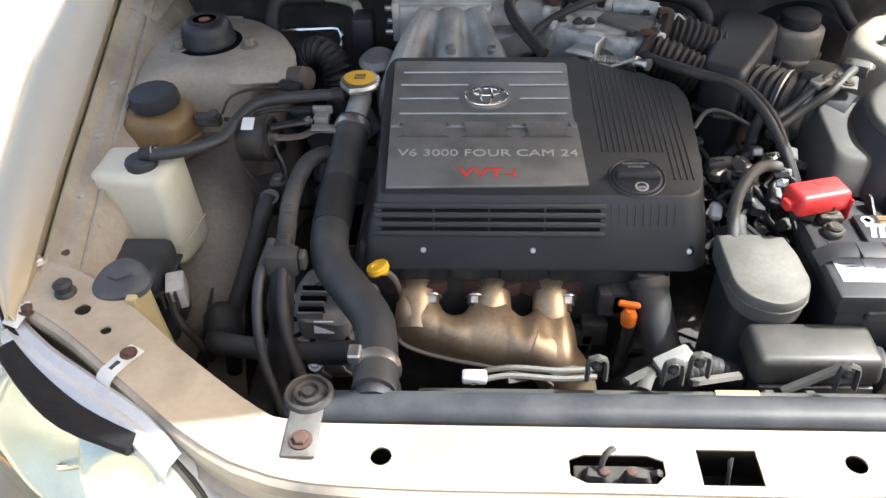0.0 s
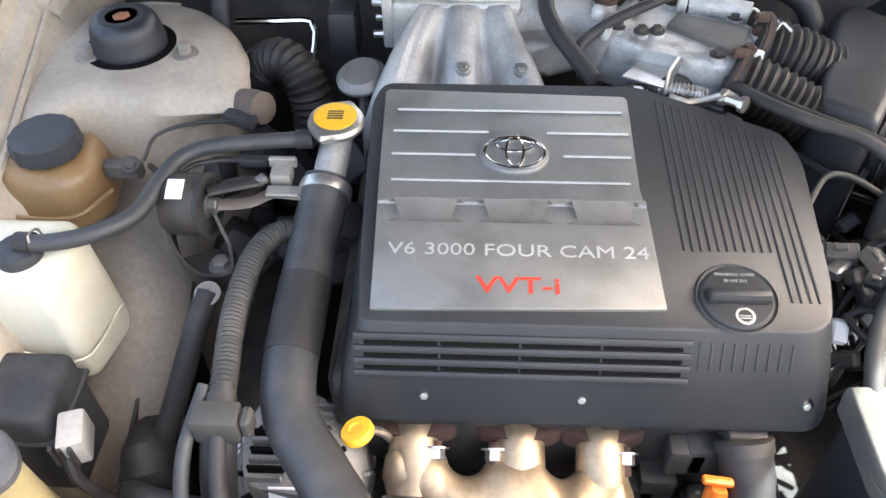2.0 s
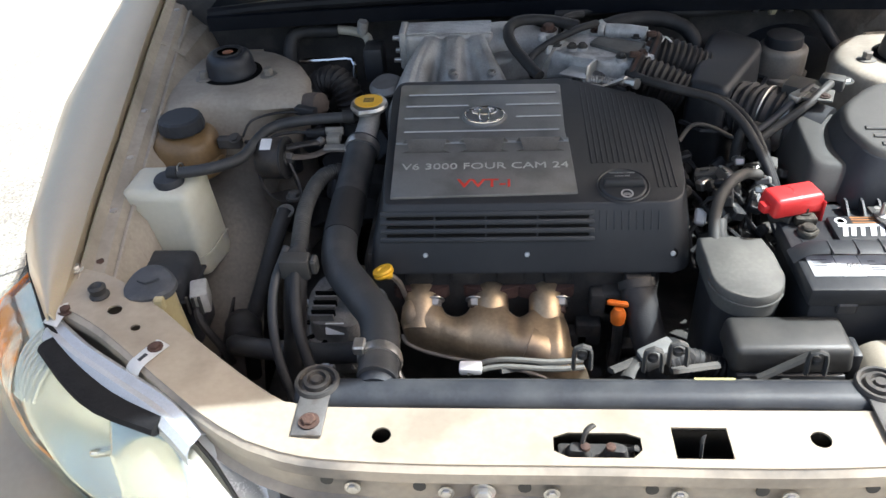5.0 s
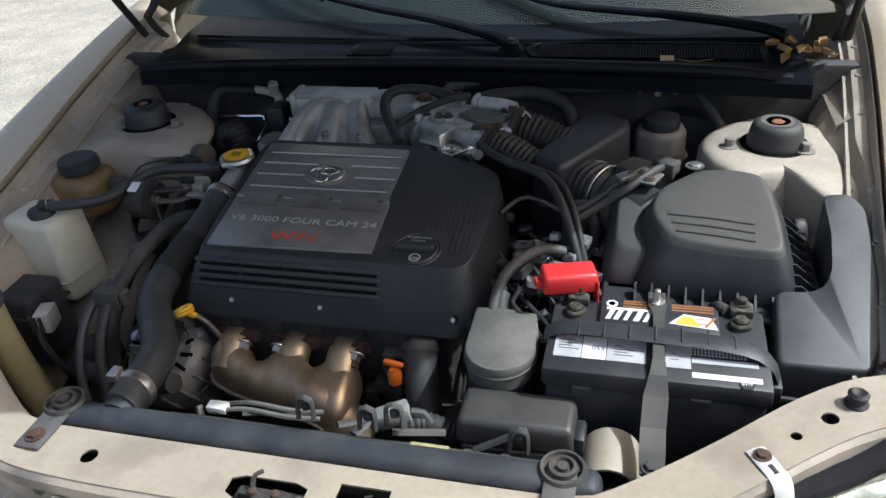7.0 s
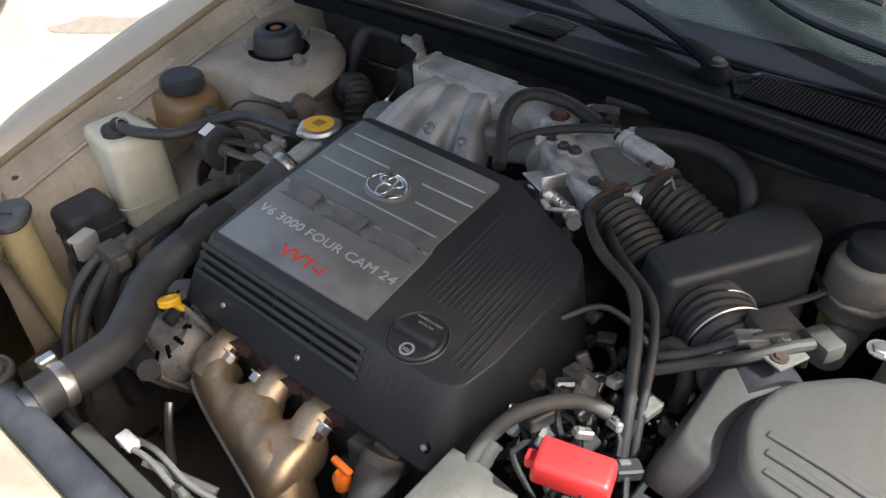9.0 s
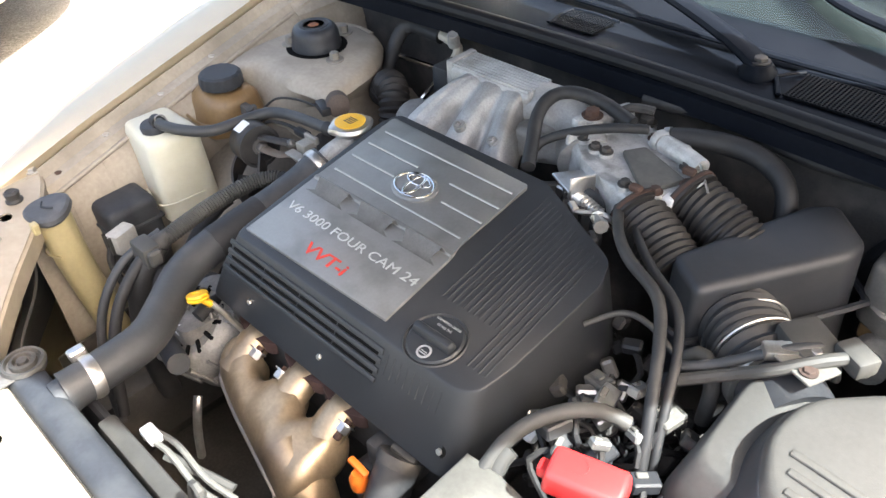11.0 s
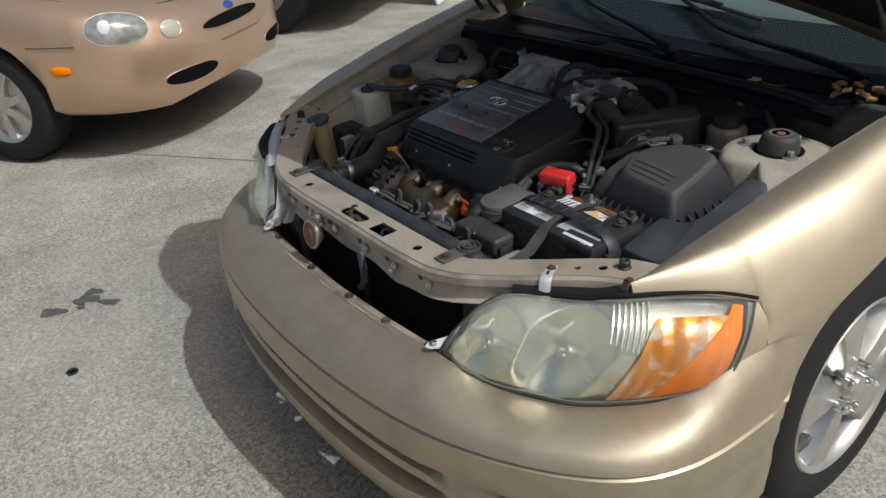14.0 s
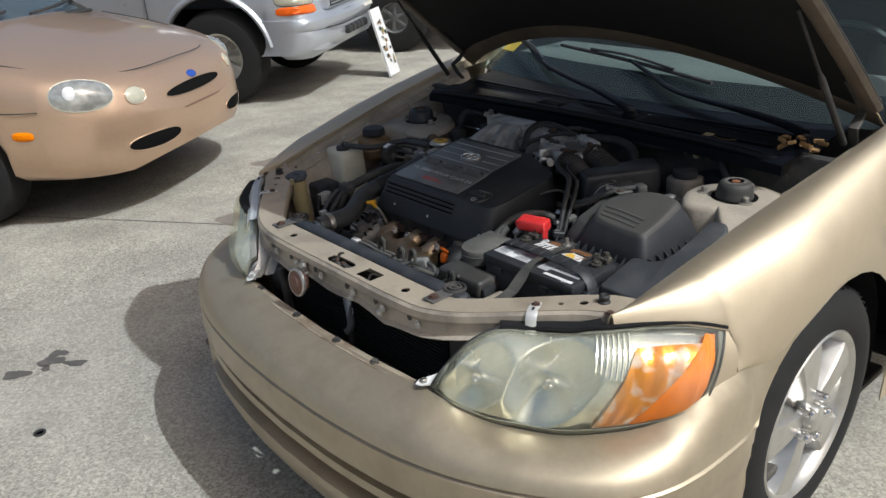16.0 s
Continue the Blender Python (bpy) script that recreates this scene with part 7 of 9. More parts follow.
hoop = spline([(-0.480, 0.514, 0.782), (-0.478, 0.490, 0.770), (-0.466, 0.464, 0.756), (-0.448, 0.448, 0.746), (-0.428, 0.440, 0.742), (-0.404, 0.446, 0.742), (-0.407, 0.470, 0.754), (-0.418, 0.486, 0.772), (-0.424, 0.494, 0.784)], 0.006)
part("hoop", shell(loft([[p, p + Vector((0, 0.002, -0.014)), p + Vector((0, 0.006, -0.030))] for p in hoop]), 0.0035), MOUNTBLACK, mount, "bent steel hoop round the puck")
part("bracket_foot", prism([(-0.462, 0.468), (-0.430, 0.442), (-0.403, 0.448), (-0.408, 0.474), (-0.43, 0.482)], 0.735, 0.7395, 0.0015, 1), MOUNTBLACK, mount)
part("mount_washer", lathe([(0.0135, 0), (0.0135, 0.0015), (0.004, 0.0018)], (-0.4165, 0.457, 0.7395), seg=20), DULLZINC, mount)
part("mount_bolt", bolt((-0.4165, 0.457, 0.741), 0.009, 0.008), DULLZINC, mount)
part("through_bolt", bolt(PUCK + AXIS * 0.019, 0.0085, 0.010, tuple(AXIS)), DULLZINC, mount)
part("torque_strap", tube([(-0.420, 0.498, 0.787), (-0.405, 0.500, 0.786), (-0.385, 0.504, 0.787), (-0.366, 0.514, 0.790), (-0.334, 0.508, 0.794)], 0.0085, 8, 0.006, flat=0.3), mat("dusty_brown_steel", (0.17, 0.145, 0.12), 0.65, 0.3, 0.3, 40, stain=(0.09, 0.06, 0.045), stain_amt=0.6, stain_scale=40), mount, "dusty steel strap")
part("upper_arm", tube([(-0.428, 0.500, 0.803), (-0.405, 0.508, 0.803), (-0.380, 0.519, 0.801)], 0.007, 10, 0.006, flat=0.6), MOUNTBLACK, mount)
part("arm_pin", lathe([(0.006, -0.006), (0.006, 0.004), (0.004, 0.006)], (-0.378, 0.520, 0.802), (0.8, 0.3, 0.5), 12), DULLZINC, mount)
sens = thing("sensor_bracket", (-0.355, 0.525, 0.79), "small metal sensor on a bent bracket", "sensor")
part("sensor_body", rbox((-0.370, 0.522, 0.790), (-0.349, 0.545, 0.806), 0.002, 2), mat("pale_zinc_dusty", (0.30, 0.29, 0.265), 0.55, 0.35, 0.2, 40, stain=(0.16, 0.14, 0.12), stain_amt=0.5, stain_scale=40), sens, "pale folded metal housing")
part("sensor_lip", rbox((-0.374, 0.541, 0.800), (-0.345, 0.548, 0.812), 0.0015, 1), mat("pale_zinc_dusty", (0.30, 0.29, 0.265)), sens)
part("sensor_tab", rbox((-0.372, 0.503, 0.794), (-0.330, 0.518, 0.7975), 0.001, 1), mat("pale_zinc_dusty", (0.30, 0.29, 0.265)), sens)
part("sensor_hook", tube([(-0.338, 0.506, 0.797), (-0.334, 0.498, 0.794), (-0.334, 0.490, 0.786)], 0.0022, 6, 0.004), STEEL, sens)
part("sensor_plug", rbox((-0.408, 0.546, 0.794), (-0.376, 0.558, 0.805), 0.003, 2), BLACK, sens)
part("sensor_wire", tube([(-0.408, 0.552, 0.800), (-0.430, 0.548, 0.803), (-0.455, 0.538, 0.803), (-0.468, 0.528, 0.795)], 0.0028, 6, 0.006), RUBBER, sens)

# ---- reservoirs ----
wash = thing("coolant_reservoir", (-0.60, 0.42, 0.64), "milky white plastic coolant bottle with a dark cap", "reservoir")
part("bottle", prism([(-0.672, 0.388), (-0.545, 0.374), (-0.530, 0.445), (-0.545, 0.475), (-0.665, 0.475)], 0.645, 0.797, 0.015, 4, top=[(-0.655, 0.388), (-0.550, 0.376), (-0.538, 0.44), (-0.552, 0.468), (-0.652, 0.468)]), WHITEPL, wash)
part("bottle_seam", tube([(-0.670, 0.386, 0.69), (-0.61, 0.379, 0.69), (-0.546, 0.3725, 0.69), (-0.531, 0.445, 0.69)], 0.0014, 6), WHITEPL, wash)
part("bottle_cap", lathe([(0.021, 0), (0.022, 0.008), (0.020, 0.012), (0.008, 0.014)], (-0.584, 0.412, 0.796), seg=28), TANK, wash, "blue-black plastic cap")
part("cap_spout", tube([(-0.584, 0.415, 0.806), (-0.57, 0.416, 0.813), (-0.55, 0.414, 0.815)], 0.006, 8), BLACK, wash)
part("hose_clip", tube([(-0.565, 0.407, 0.812), (-0.565, 0.41, 0.826), (-0.562, 0.42, 0.826), (-0.562, 0.425, 0.812)], 0.0012, 5, 0.004), STEEL, wash)
ps = thing("power_steering_reservoir", (-0.61, 0.56, 0.73), "amber-stained steering fluid bottle with a black cap", "reservoir")
part("bottle", prism([(-0.690, 0.54), (-0.66, 0.498), (-0.575, 0.490), (-0.545, 0.535), (-0.562, 0.61), (-0.67, 0.61)], 0.735, 0.806, 0.018, 4, top=[(-0.672, 0.545), (-0.648, 0.512), (-0.580, 0.506), (-0.558, 0.54), (-0.572, 0.597), (-0.655, 0.597)]), AMBERPL, ps)
part("bottle_seam", tube([(-0.688, 0.535, 0.772), (-0.658, 0.496, 0.772), (-0.575, 0.489, 0.772), (-0.545, 0.533, 0.772)], 0.0025, 6), AMBERPL, ps)
part("cap", lathe([(0.035, 0), (0.036, 0.006), (0.034, 0.019), (0.030, 0.022), (0.005, 0.022)], (-0.607, 0.552, 0.812), seg=60, wob=lambda a: 1 + 0.02 * math.cos(15 * a)), TANK, ps, "knurled black screw cap")
part("bracket", rbox((-0.555, 0.545, 0.775), (-0.515, 0.56, 0.795), 0.003, 1), DARK, ps)
part("bracket_bolt", bolt((-0.525, 0.55, 0.793), 0.007, 0.004, (0, -0.5, 1)), DARK, ps)
fill = thing("washer_filler", (-0.55, 0.22, 0.5), "aged yellow washer filler neck with a dusty flip cap", "filler neck")
part("neck", tube([(-0.550, 0.216, 0.762), (-0.549, 0.217, 0.72), (-0.546, 0.222, 0.65), (-0.54, 0.24, 0.5)], lambda k: 0.0255 - 0.002 * k, 20), YELPL, fill)
part("neck_seam", tube([(-0.576, 0.214, 0.70), (-0.566, 0.194, 0.70), (-0.548, 0.190, 0.70), (-0.528, 0.20, 0.70)], 0.0015, 6), YELPL, fill)
part("flip_cap", lathe([(0.031, -0.004), (0.033, 0.0), (0.032, 0.006), (0.028, 0.009), (0.006, 0.0095)], (-0.550, 0.215, 0.764), (0.05, -0.1, 1), 40, wob=lambda a: 1 + 0.07 * math.cos(3 * a + 0.6)), mat("dusty_cap_plastic", (0.05, 0.054, 0.062), 0.6, 0, 0.25, 25, stain=(0.12, 0.12, 0.12), stain_amt=0.5, stain_scale=30), fill, "dusty grey flip cap")
part("cap_hinge", rbox((-0.535, 0.180, 0.752), (-0.522, 0.190, 0.770), 0.002, 1), YELPL, fill)
part("cap_ridge", tube([(-0.565, 0.214, 0.774), (-0.552, 0.208, 0.7745), (-0.538, 0.218, 0.774)], 0.0016, 6), TANK, fill)
cruise = thing("black_module_box", (-0.62, 0.34, 0.6), "black plastic box behind the washer filler", "box")
part("box_body", rbox((-0.69, 0.285, 0.58), (-0.548, 0.368, 0.712), 0.012, 3), TANK, cruise)
part("box_flange", rbox((-0.692, 0.282, 0.672), (-0.545, 0.371, 0.678), 0.002, 1), TANK, cruise)
plug = thing("electrical_plug", (-0.525, 0.285, 0.66), "grey multi-pin electrical plug with wires", "connector")
part("plug_body", rbox((-0.540, 0.27, 0.665), (-0.515, 0.31, 0.70), 0.004, 2, Matrix.Rotation(0.3, 3, "Z")), mat("grey_nylon", (0.42, 0.42, 0.40), 0.5), plug)
for k in range(3):
    part("plug_rib", rbox((-0.541 + 0.009 * k, 0.266, 0.668), (-0.537 + 0.009 * k, 0.272, 0.698), 0.001, 1, Matrix.Rotation(0.3, 3, "Z")), INK if k == 1 else GREYBLACK, plug)
part("plug_lead", tube([(-0.53, 0.275, 0.68), (-0.525, 0.262, 0.66), (-0.51, 0.262, 0.62), (-0.505, 0.28, 0.56)], 0.006, 8), RUBBER, plug)

# ---- right of the engine ----
bat = thing("car_battery", (0.40, 0.28, 0.57), "black car battery with white and orange labels", "battery")
body = part("case", rbox((0.272, 0.195, 0.575), (0.522, 0.335, 0.765), 0.006, 2), BLACK, bat)
part("lid", rbox((0.268, 0.192, 0.745), (0.526, 0.340, 0.772), 0.005, 2), BLACK, bat)
part("raised_lid", rbox((0.328, 0.275, 0.77), (0.472, 0.335, 0.779), 0.003, 2), BLACK, bat)
for i in range(5):
    part("lid_rib", rbox((0.285 + i * 0.05, 0.262, 0.7715), (0.2866 + i * 0.05, 0.292, 0.7728), 0.0004, 1), BLACK, bat)
def sticker(x0, x1, y0, y1, m, name="label_sticker", z=0.7723):
    return part(name, rbox((x0, y0, z), (x1, y1, z + 0.0006), 0, 1), m, bat)
SILVERLABEL = mat("silver_label", (0.62, 0.63, 0.65), 0.32, 0.35, 0.12, 30, stain=(0.35, 0.36, 0.38), stain_amt=0.4, stain_scale=22)
sticker(0.279, 0.3115, 0.217, 0.258, SILVERLABEL)
sticker(0.3125, 0.3405, 0.217, 0.258, LABEL)
sticker(0.3415, 0.387, 0.217, 0.258, SILVERLABEL)
sticker(0.409, 0.4375, 0.216, 0.257, SILVERLABEL)
sticker(0.4385, 0.512, 0.228, 0.238, SILVERLABEL)
sticker(0.4385, 0.514, 0.202, 0.211, LABEL)
bm = B()
random.seed(2)
for r in range(3):
    for i in range(16):
        rbox((0.437 + i * 0.004, 0.242 + r * 0.005, 0.7724), (0.4395 + i * 0.004, 0.245 + r * 0.005, 0.773), 0, 1, bm=bm)
tagged(part("label_print", bm, LABEL, bat), kind="stuff")
lettering("550", 0.011, Matrix.Translation((0.331, 0.238, 0.7732)) @ Matrix.Rotation(math.pi, 4, "Z"), "label_figures", INK, bat, 0.0001)
bm = B()
for x0, x1, y0 in ((0.284, 0.314, 0.232), (0.284, 0.306, 0.237), (0.284, 0.312, 0.242), (0.284, 0.308, 0.248), (0.35, 0.378, 0.228), (0.35, 0.372, 0.233), (0.35, 0.379, 0.238), (0.35, 0.365, 0.245), (0.414, 0.43, 0.23), (0.414, 0.428, 0.24)):
    rbox((x0, y0, 0.7731), (x1 - 0.006, y0 + 0.0009, 0.7734), 0, 1, bm=bm)
tagged(part("label_small_print", bm, INK, bat), kind="stuff")
# maker's mark as plain shapes
def stroke(x0, y0, x1, y1, w, m, name="label_mark"):
    return part(name, tube([(x0, y0, 0.7794), (x1, y1, 0.7794)], w, 6, 0.05, flat=0.1), m, bat)
for dx, w in ((0.0, 0.006), (0.010, 0.006), (0.022, 0.005), (0.034, 0.007), (0.046, 0.005)):
    part("label_mark", prism([(0.335 + dx, 0.289), (0.335 + dx + w, 0.289), (0.341 + dx + w, 0.309), (0.341 + dx, 0.309)], 0.7792, 0.7797, 0, 1), LABEL, bat)
stroke(0.336, 0.312, 0.392, 0.3125, 0.0026, LABEL)
part("recycling_mark", lathe([(0.0075, 0), (0.0075, 0.0004), (0.0045, 0.0005), (0.0045, 0)], (0.342, 0.322, 0.7793), seg=16), LABEL, bat)
for y in (0.3185, 0.3245, 0.3295):
    stroke(0.356, y, 0.392, y, 0.0012, ORINK, "label_bar")
    stroke(0.416, y, 0.466, y, 0.0012, ORINK, "label_bar")
part("label_mark", prism([(0.412, 0.291), (0.470, 0.285), (0.462, 0.308), (0.430, 0.312)], 0.7790, 0.7793, 0, 1), LABEL, bat)
part("caution_mark", prism([(0.420, 0.292), (0.450, 0.288), (0.4400, 0.306), (0.428, 0.308)], 0.7793, 0.7797, 0, 1), mat("yellow_caution", (0.7, 0.42, 0.05), 0.45), bat)
for k in range(4):
    stroke(0.444, 0.289 + 0.005 * k, 0.464 - 0.004 * (k % 2), 0.289 + 0.005 * k, 0.0011, ORINK if k % 2 else LABEL, "label_bar")
stroke(0.455, 0.2885, 0.467, 0.309, 0.002, ORINK)
part("date_dot", lathe([(0.0085, 0), (0.0085, 0.0006), (0.001, 0.0007)], (0.497, 0.2, 0.7722), seg=20), INK, bat)
lettering("6/18", 0.007, Matrix.Translation((0.497, 0.2, 0.7731)) @ Matrix.Rotation(math.pi, 4, "Z"), "date_figures", LABEL, bat, 0.0001)
part("carry_handle", tube([(0.264, 0.262, 0.768), (0.285, 0.262, 0.782), (0.33, 0.256, 0.7875), (0.40, 0.252, 0.789), (0.47, 0.25, 0.7875), (0.512, 0.248, 0.78), (0.534, 0.246, 0.76), (0.538, 0.24, 0.74)], 0.0135, 8, 0.02, flat=0.15), BLACK, bat, "black strap handle")
for k in range(7):
    part("handle_rib", rbox((0.305 + 0.030 * k, 0.242, 0.7835 + 0.004 * (1 - ((k - 3) / 3) ** 2)), (0.3075 + 0.030 * k, 0.268, 0.7885 + 0.004 * (1 - ((k - 3) / 3) ** 2)), 0.001, 1), BLACK, bat)
part("handle_anchor", rbox((0.524, 0.225, 0.725), (0.541, 0.262, 0.75), 0.003, 2), BLACK, bat)
for x in (0.315, 0.45):
    part("case_notch", rbox((x - 0.012, 0.19, 0.735), (x + 0.012, 0.197, 0.75), 0.002, 1), BLACK, bat)
BRASS = mat("corroded_brass", (0.05, 0.045, 0.036), 0.7, 0.4, 0.5, 90, bump=0.4, bscale=300, stain=(0.22, 0.21, 0.18), stain_amt=0.45, stain_scale=90)
for nm, x, y in (("positive_terminal", 0.297, 0.305), ("negative_terminal", 0.497, 0.306)):
    t = part(nm, lathe([(0.0095, -0.004), (0.0088, 0.011), (0.007, 0.013), (0.002, 0.0135)], (x, y, 0.772), seg=20), BRASS, bat, "lead post with corroded clamp")
    part("clamp", lathe([(0.0125, 0), (0.013, 0.006), (0.0115, 0.008), (0.0095, 0.0085), (0.0095, 0)], (x, y, 0.772), seg=16, wob=lambda a: 1 + 0.06 * math.cos(3 * a + x * 40)), BRASS, t)
    part("clamp_lug", rbox((x - 0.012, y + 0.014, 0.773), (x + 0.016, y + 0.036, 0.785), 0.003, 2), BRASS, t)
    part("clamp_bolt", bolt((x + 0.002, y + 0.03, 0.785), 0.0065, 0.008), BRASS, t)
    part("cable_end", tube([(x - 0.016, y + 0.022, 0.779), (x - 0.024, y + 0.030, 0.778), (x - 0.030, y + 0.045, 0.765)], 0.007, 10, 0.005), DARK, t)
hold = thing("battery_clamp", (0.40, 0.2, 0.7), "grey steel hold-down bar across the battery", "clamp")
part("hold_bar", loft([[Vector((x - w, y, z)), Vector((x + w, y, z)), Vector((x + w, y, z + 0.003)), Vector((x - w, y, z + 0.003))] for x, y, z, w in ((0.399, 0.088, 0.728, 0.013), (0.399, 0.12, 0.728, 0.014), (0.399, 0.15, 0.735, 0.014), (0.400, 0.178, 0.757, 0.014), (0.401, 0.195, 0.774, 0.010), (0.401, 0.215, 0.7815, 0.007), (0.40, 0.25, 0.7835, 0.006), (0.40, 0.30, 0.782, 0.007), (0.398, 0.32, 0.780, 0.011), (0.397, 0.352, 0.778, 0.011))], close=True), GREYBLACK, hold, smooth=False)
part("hold_bolt", lathe([(0.010, 0), (0.010, 0.008), (0.0045, 0.009), (0.004, 0.024), (0.002, 0.025)], (0.397, 0.330, 0.776), seg=12), STEEL, hold)
part("front_bolt", bolt((0.399, 0.097, 0.731), 0.008, 0.005), GREYBLACK, hold)
part("hold_rod", tube([(0.397, 0.348, 0.782), (0.398, 0.352, 0.6)], 0.004, 8, 0.05), STEEL, hold)
tray = thing("battery_tray", (0.40, 0.2, 0.55), "black plastic battery tray with a pale bracket", "tray")
part("tray_base", rbox((0.255, 0.17, 0.55), (0.54, 0.36, 0.58), 0.006, 2), BLACK, tray)
part("curved_bracket", shell(loft([[Vector((0.355 + 0.035 * math.cos(a), y, 0.672 + 0.04 * math.sin(a))) for a in [math.pi * (k / 10) for k in range(11)]] for y in (0.105, 0.17)]), 0.003), mat("beige_metal", (0.36, 0.32, 0.25), 0.6, 0.2, 0.15, 30), tray)
redcap = thing("terminal_cover", (0.28, 0.33, 0.77), "bright red plastic battery terminal cover flipped open", "terminal cover")
s = rbox((-0.037, -0.021, -0.020), (0.037, 0.021, 0.008), 0.006, 3, taper=(0.95, 0.86))
s.transform(Matrix.Translation((0.284, 0.345, 0.805)) @ Euler((0.06, 0.03, 0.30)).to_matrix().to_4x4())
part("cover_box", s, RED, redcap)
part("cover_flap", rbox((0.318, 0.332, 0.765), (0.3215, 0.356, 0.802), 0.0015, 1, Matrix.Rotation(0.30, 3, "Z")), RED, redcap)
part("cover_nose", rbox((0.240, 0.326, 0.788), (0.256, 0.342, 0.802), 0.004, 2, Matrix.Rotation(0.30, 3, "Z")), RED, redcap)
part("plus_mark", lathe([(0.009, 0), (0.009, 0.0008), (0.0075, 0.0009), (0.0075, 0)], (0.275, 0.345, 0.8128), (0, -0.05, 1), 20), RED, redcap)

air = thing("air_cleaner", (0.44, 0.47, 0.55), "large dusty black air cleaner box with a ribbed lid", "air cleaner")
part("lower_box", prism([(0.325, 0.385), (0.555, 0.385), (0.565, 0.585), (0.325, 0.585)], 0.56, 0.757, 0.008, 2), BLACK, air)
LIDB = [(0.372, 0.380), (0.470, 0.374), (0.572, 0.370), (0.580, 0.480), (0.582, 0.590), (0.500, 0.602), (0.415, 0.602), (0.360, 0.540), (0.352, 0.460)]
LIDT = [(0.412, 0.410), (0.480, 0.398), (0.549, 0.394), (0.545, 0.470), (0.533, 0.550), (0.494, 0.560), (0.450, 0.558), (0.394, 0.510), (0.384, 0.462)]
lb_, lt_ = fillet(LIDB, 0.022), fillet(LIDT, 0.022)


def lid_z(y):
    return 0.832 + 0.19 * (y - 0.41)


def lid_level(k, h):
    return [(x, y, 0.764 + (lid_z(y) - 0.764) * h) for x, y in between(lb_, lt_, k)]


# sides take black for the shade on them, the top a paler dusty grey
lid = part("lid", stacked([[(x, y, 0.757) for x, y in lb_], [(x, y, 0.764) for x, y in lb_]] + [lid_level(k, h) for k, h in ((0.45, 0.50), (0.80, 0.84), (0.86, 0.89))]), BLACK, air, "moulded lid, its black sides darkened for shade", sharp=70)
part("lid_pale_top", stacked([lid_level(k, h) for k, h in ((0.84, 0.875), (0.90, 0.93), (0.96, 0.972), (1.02, 0.993), (1.10, 1.0), (1.2, 1.003))]), LIDGREY, lid, "dusty lid top, kept paler than the shade-darkened sides", sharp=70)
LOBE = [(0.322, 0.402), (0.420, 0.398), (0.43, 0.555), (0.345, 0.572), (0.320, 0.540)]
LOBT = [(0.340, 0.432), (0.420, 0.420), (0.43, 0.520), (0.362, 0.545), (0.338, 0.530)]
ob_, ot_ = fillet(LOBE, 0.02), fillet(LOBT, 0.02)
levels = [[(x, y, 0.748) for x, y in ob_]] + [[(x, y, 0.760 + (0.806 + 0.20 * (y - 0.45) - 0.760) * h) for x, y in between(ob_, ot_, k)] for k, h in ((0.0, 0.0), (0.4, 0.5), (0.75, 0.85), (0.9, 0.95), (1.0, 0.985), (1.12, 1.0))]
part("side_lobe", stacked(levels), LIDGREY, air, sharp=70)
for i in range(3):
    y = 0.412 + i * 0.0165
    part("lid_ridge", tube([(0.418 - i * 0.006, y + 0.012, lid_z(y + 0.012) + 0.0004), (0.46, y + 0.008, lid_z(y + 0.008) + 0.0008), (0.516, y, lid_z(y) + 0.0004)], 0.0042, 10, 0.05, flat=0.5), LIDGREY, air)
for i in range(10):
    x = 0.368 + i * 0.0215
    part("flange_rib", prism([(x, 0.346), (x + 0.003, 0.346), (x + 0.003, 0.384), (x, 0.384)], 0.756, 0.774, 0, 1, top=[(x, 0.376), (x + 0.003, 0.376), (x + 0.003, 0.384), (x, 0.384)]), BLACK, air)
for i in range(8):
    y = 0.388 + i * 0.026
    part("flange_rib", prism([(0.568, y), (0.606, y), (0.606, y + 0.003), (0.568, y + 0.003)], 0.756, 0.782, 0, 1, top=[(0.568, y), (0.576, y), (0.576, y + 0.003), (0.568, y + 0.003)]), BLACK, air)
part("lid_flange", rbox((0.325, 0.344, 0.746), (0.608, 0.605, 0.757), 0.003, 1), BLACK, air)
for x, y, turn in ((0.590, 0.352, -0.6), (0.604, 0.585, -1.3), (0.36, 0.606, 0.4)):
    q = tube([(-0.014, 0, -0.022), (-0.012, -0.004, 0.004), (0.0, -0.004, 0.014), (0.012, -0.004, 0.004), (0.014, 0, -0.022)], 0.008, 8, 0.004, flat=0.25)
    q.transform(Matrix.Translation((x, y, 0.757)) @ Matrix.Rotation(turn, 4, "Z"))
    part("spring_clip", q, mat("pale_zinc_tab", (0.62, 0.62, 0.60), 0.45), air, "bent pale steel spring clip")
part("intake_neck", tube([(0.32, 0.586, 0.793), (0.345, 0.567, 0.792), (0.385, 0.535, 0.788)], 0.042, 26, 0.005, rings=None), BLACK, air)
part("sensor_housing", rbox((0.335, 0.565, 0.825), (0.385, 0.61, 0.85), 0.006, 2, Matrix.Rotation(-0.6, 3, "Z")), GREYBLACK, air)
mafh = thing("intake_hose", (0.31, 0.60, 0.76), "ribbed black intake hose with a steel band clamp", "hose")
part("ribbed_hose", tube([(0.272, 0.632, 0.782), (0.293, 0.610, 0.790), (0.318, 0.588, 0.793), (0.342, 0.570, 0.792)], 0.044, 30, 0.003, rings=(0.011, 0.0032)), RUBBER, mafh)
d = Vector((0.8, -0.6, 0)).normalized()
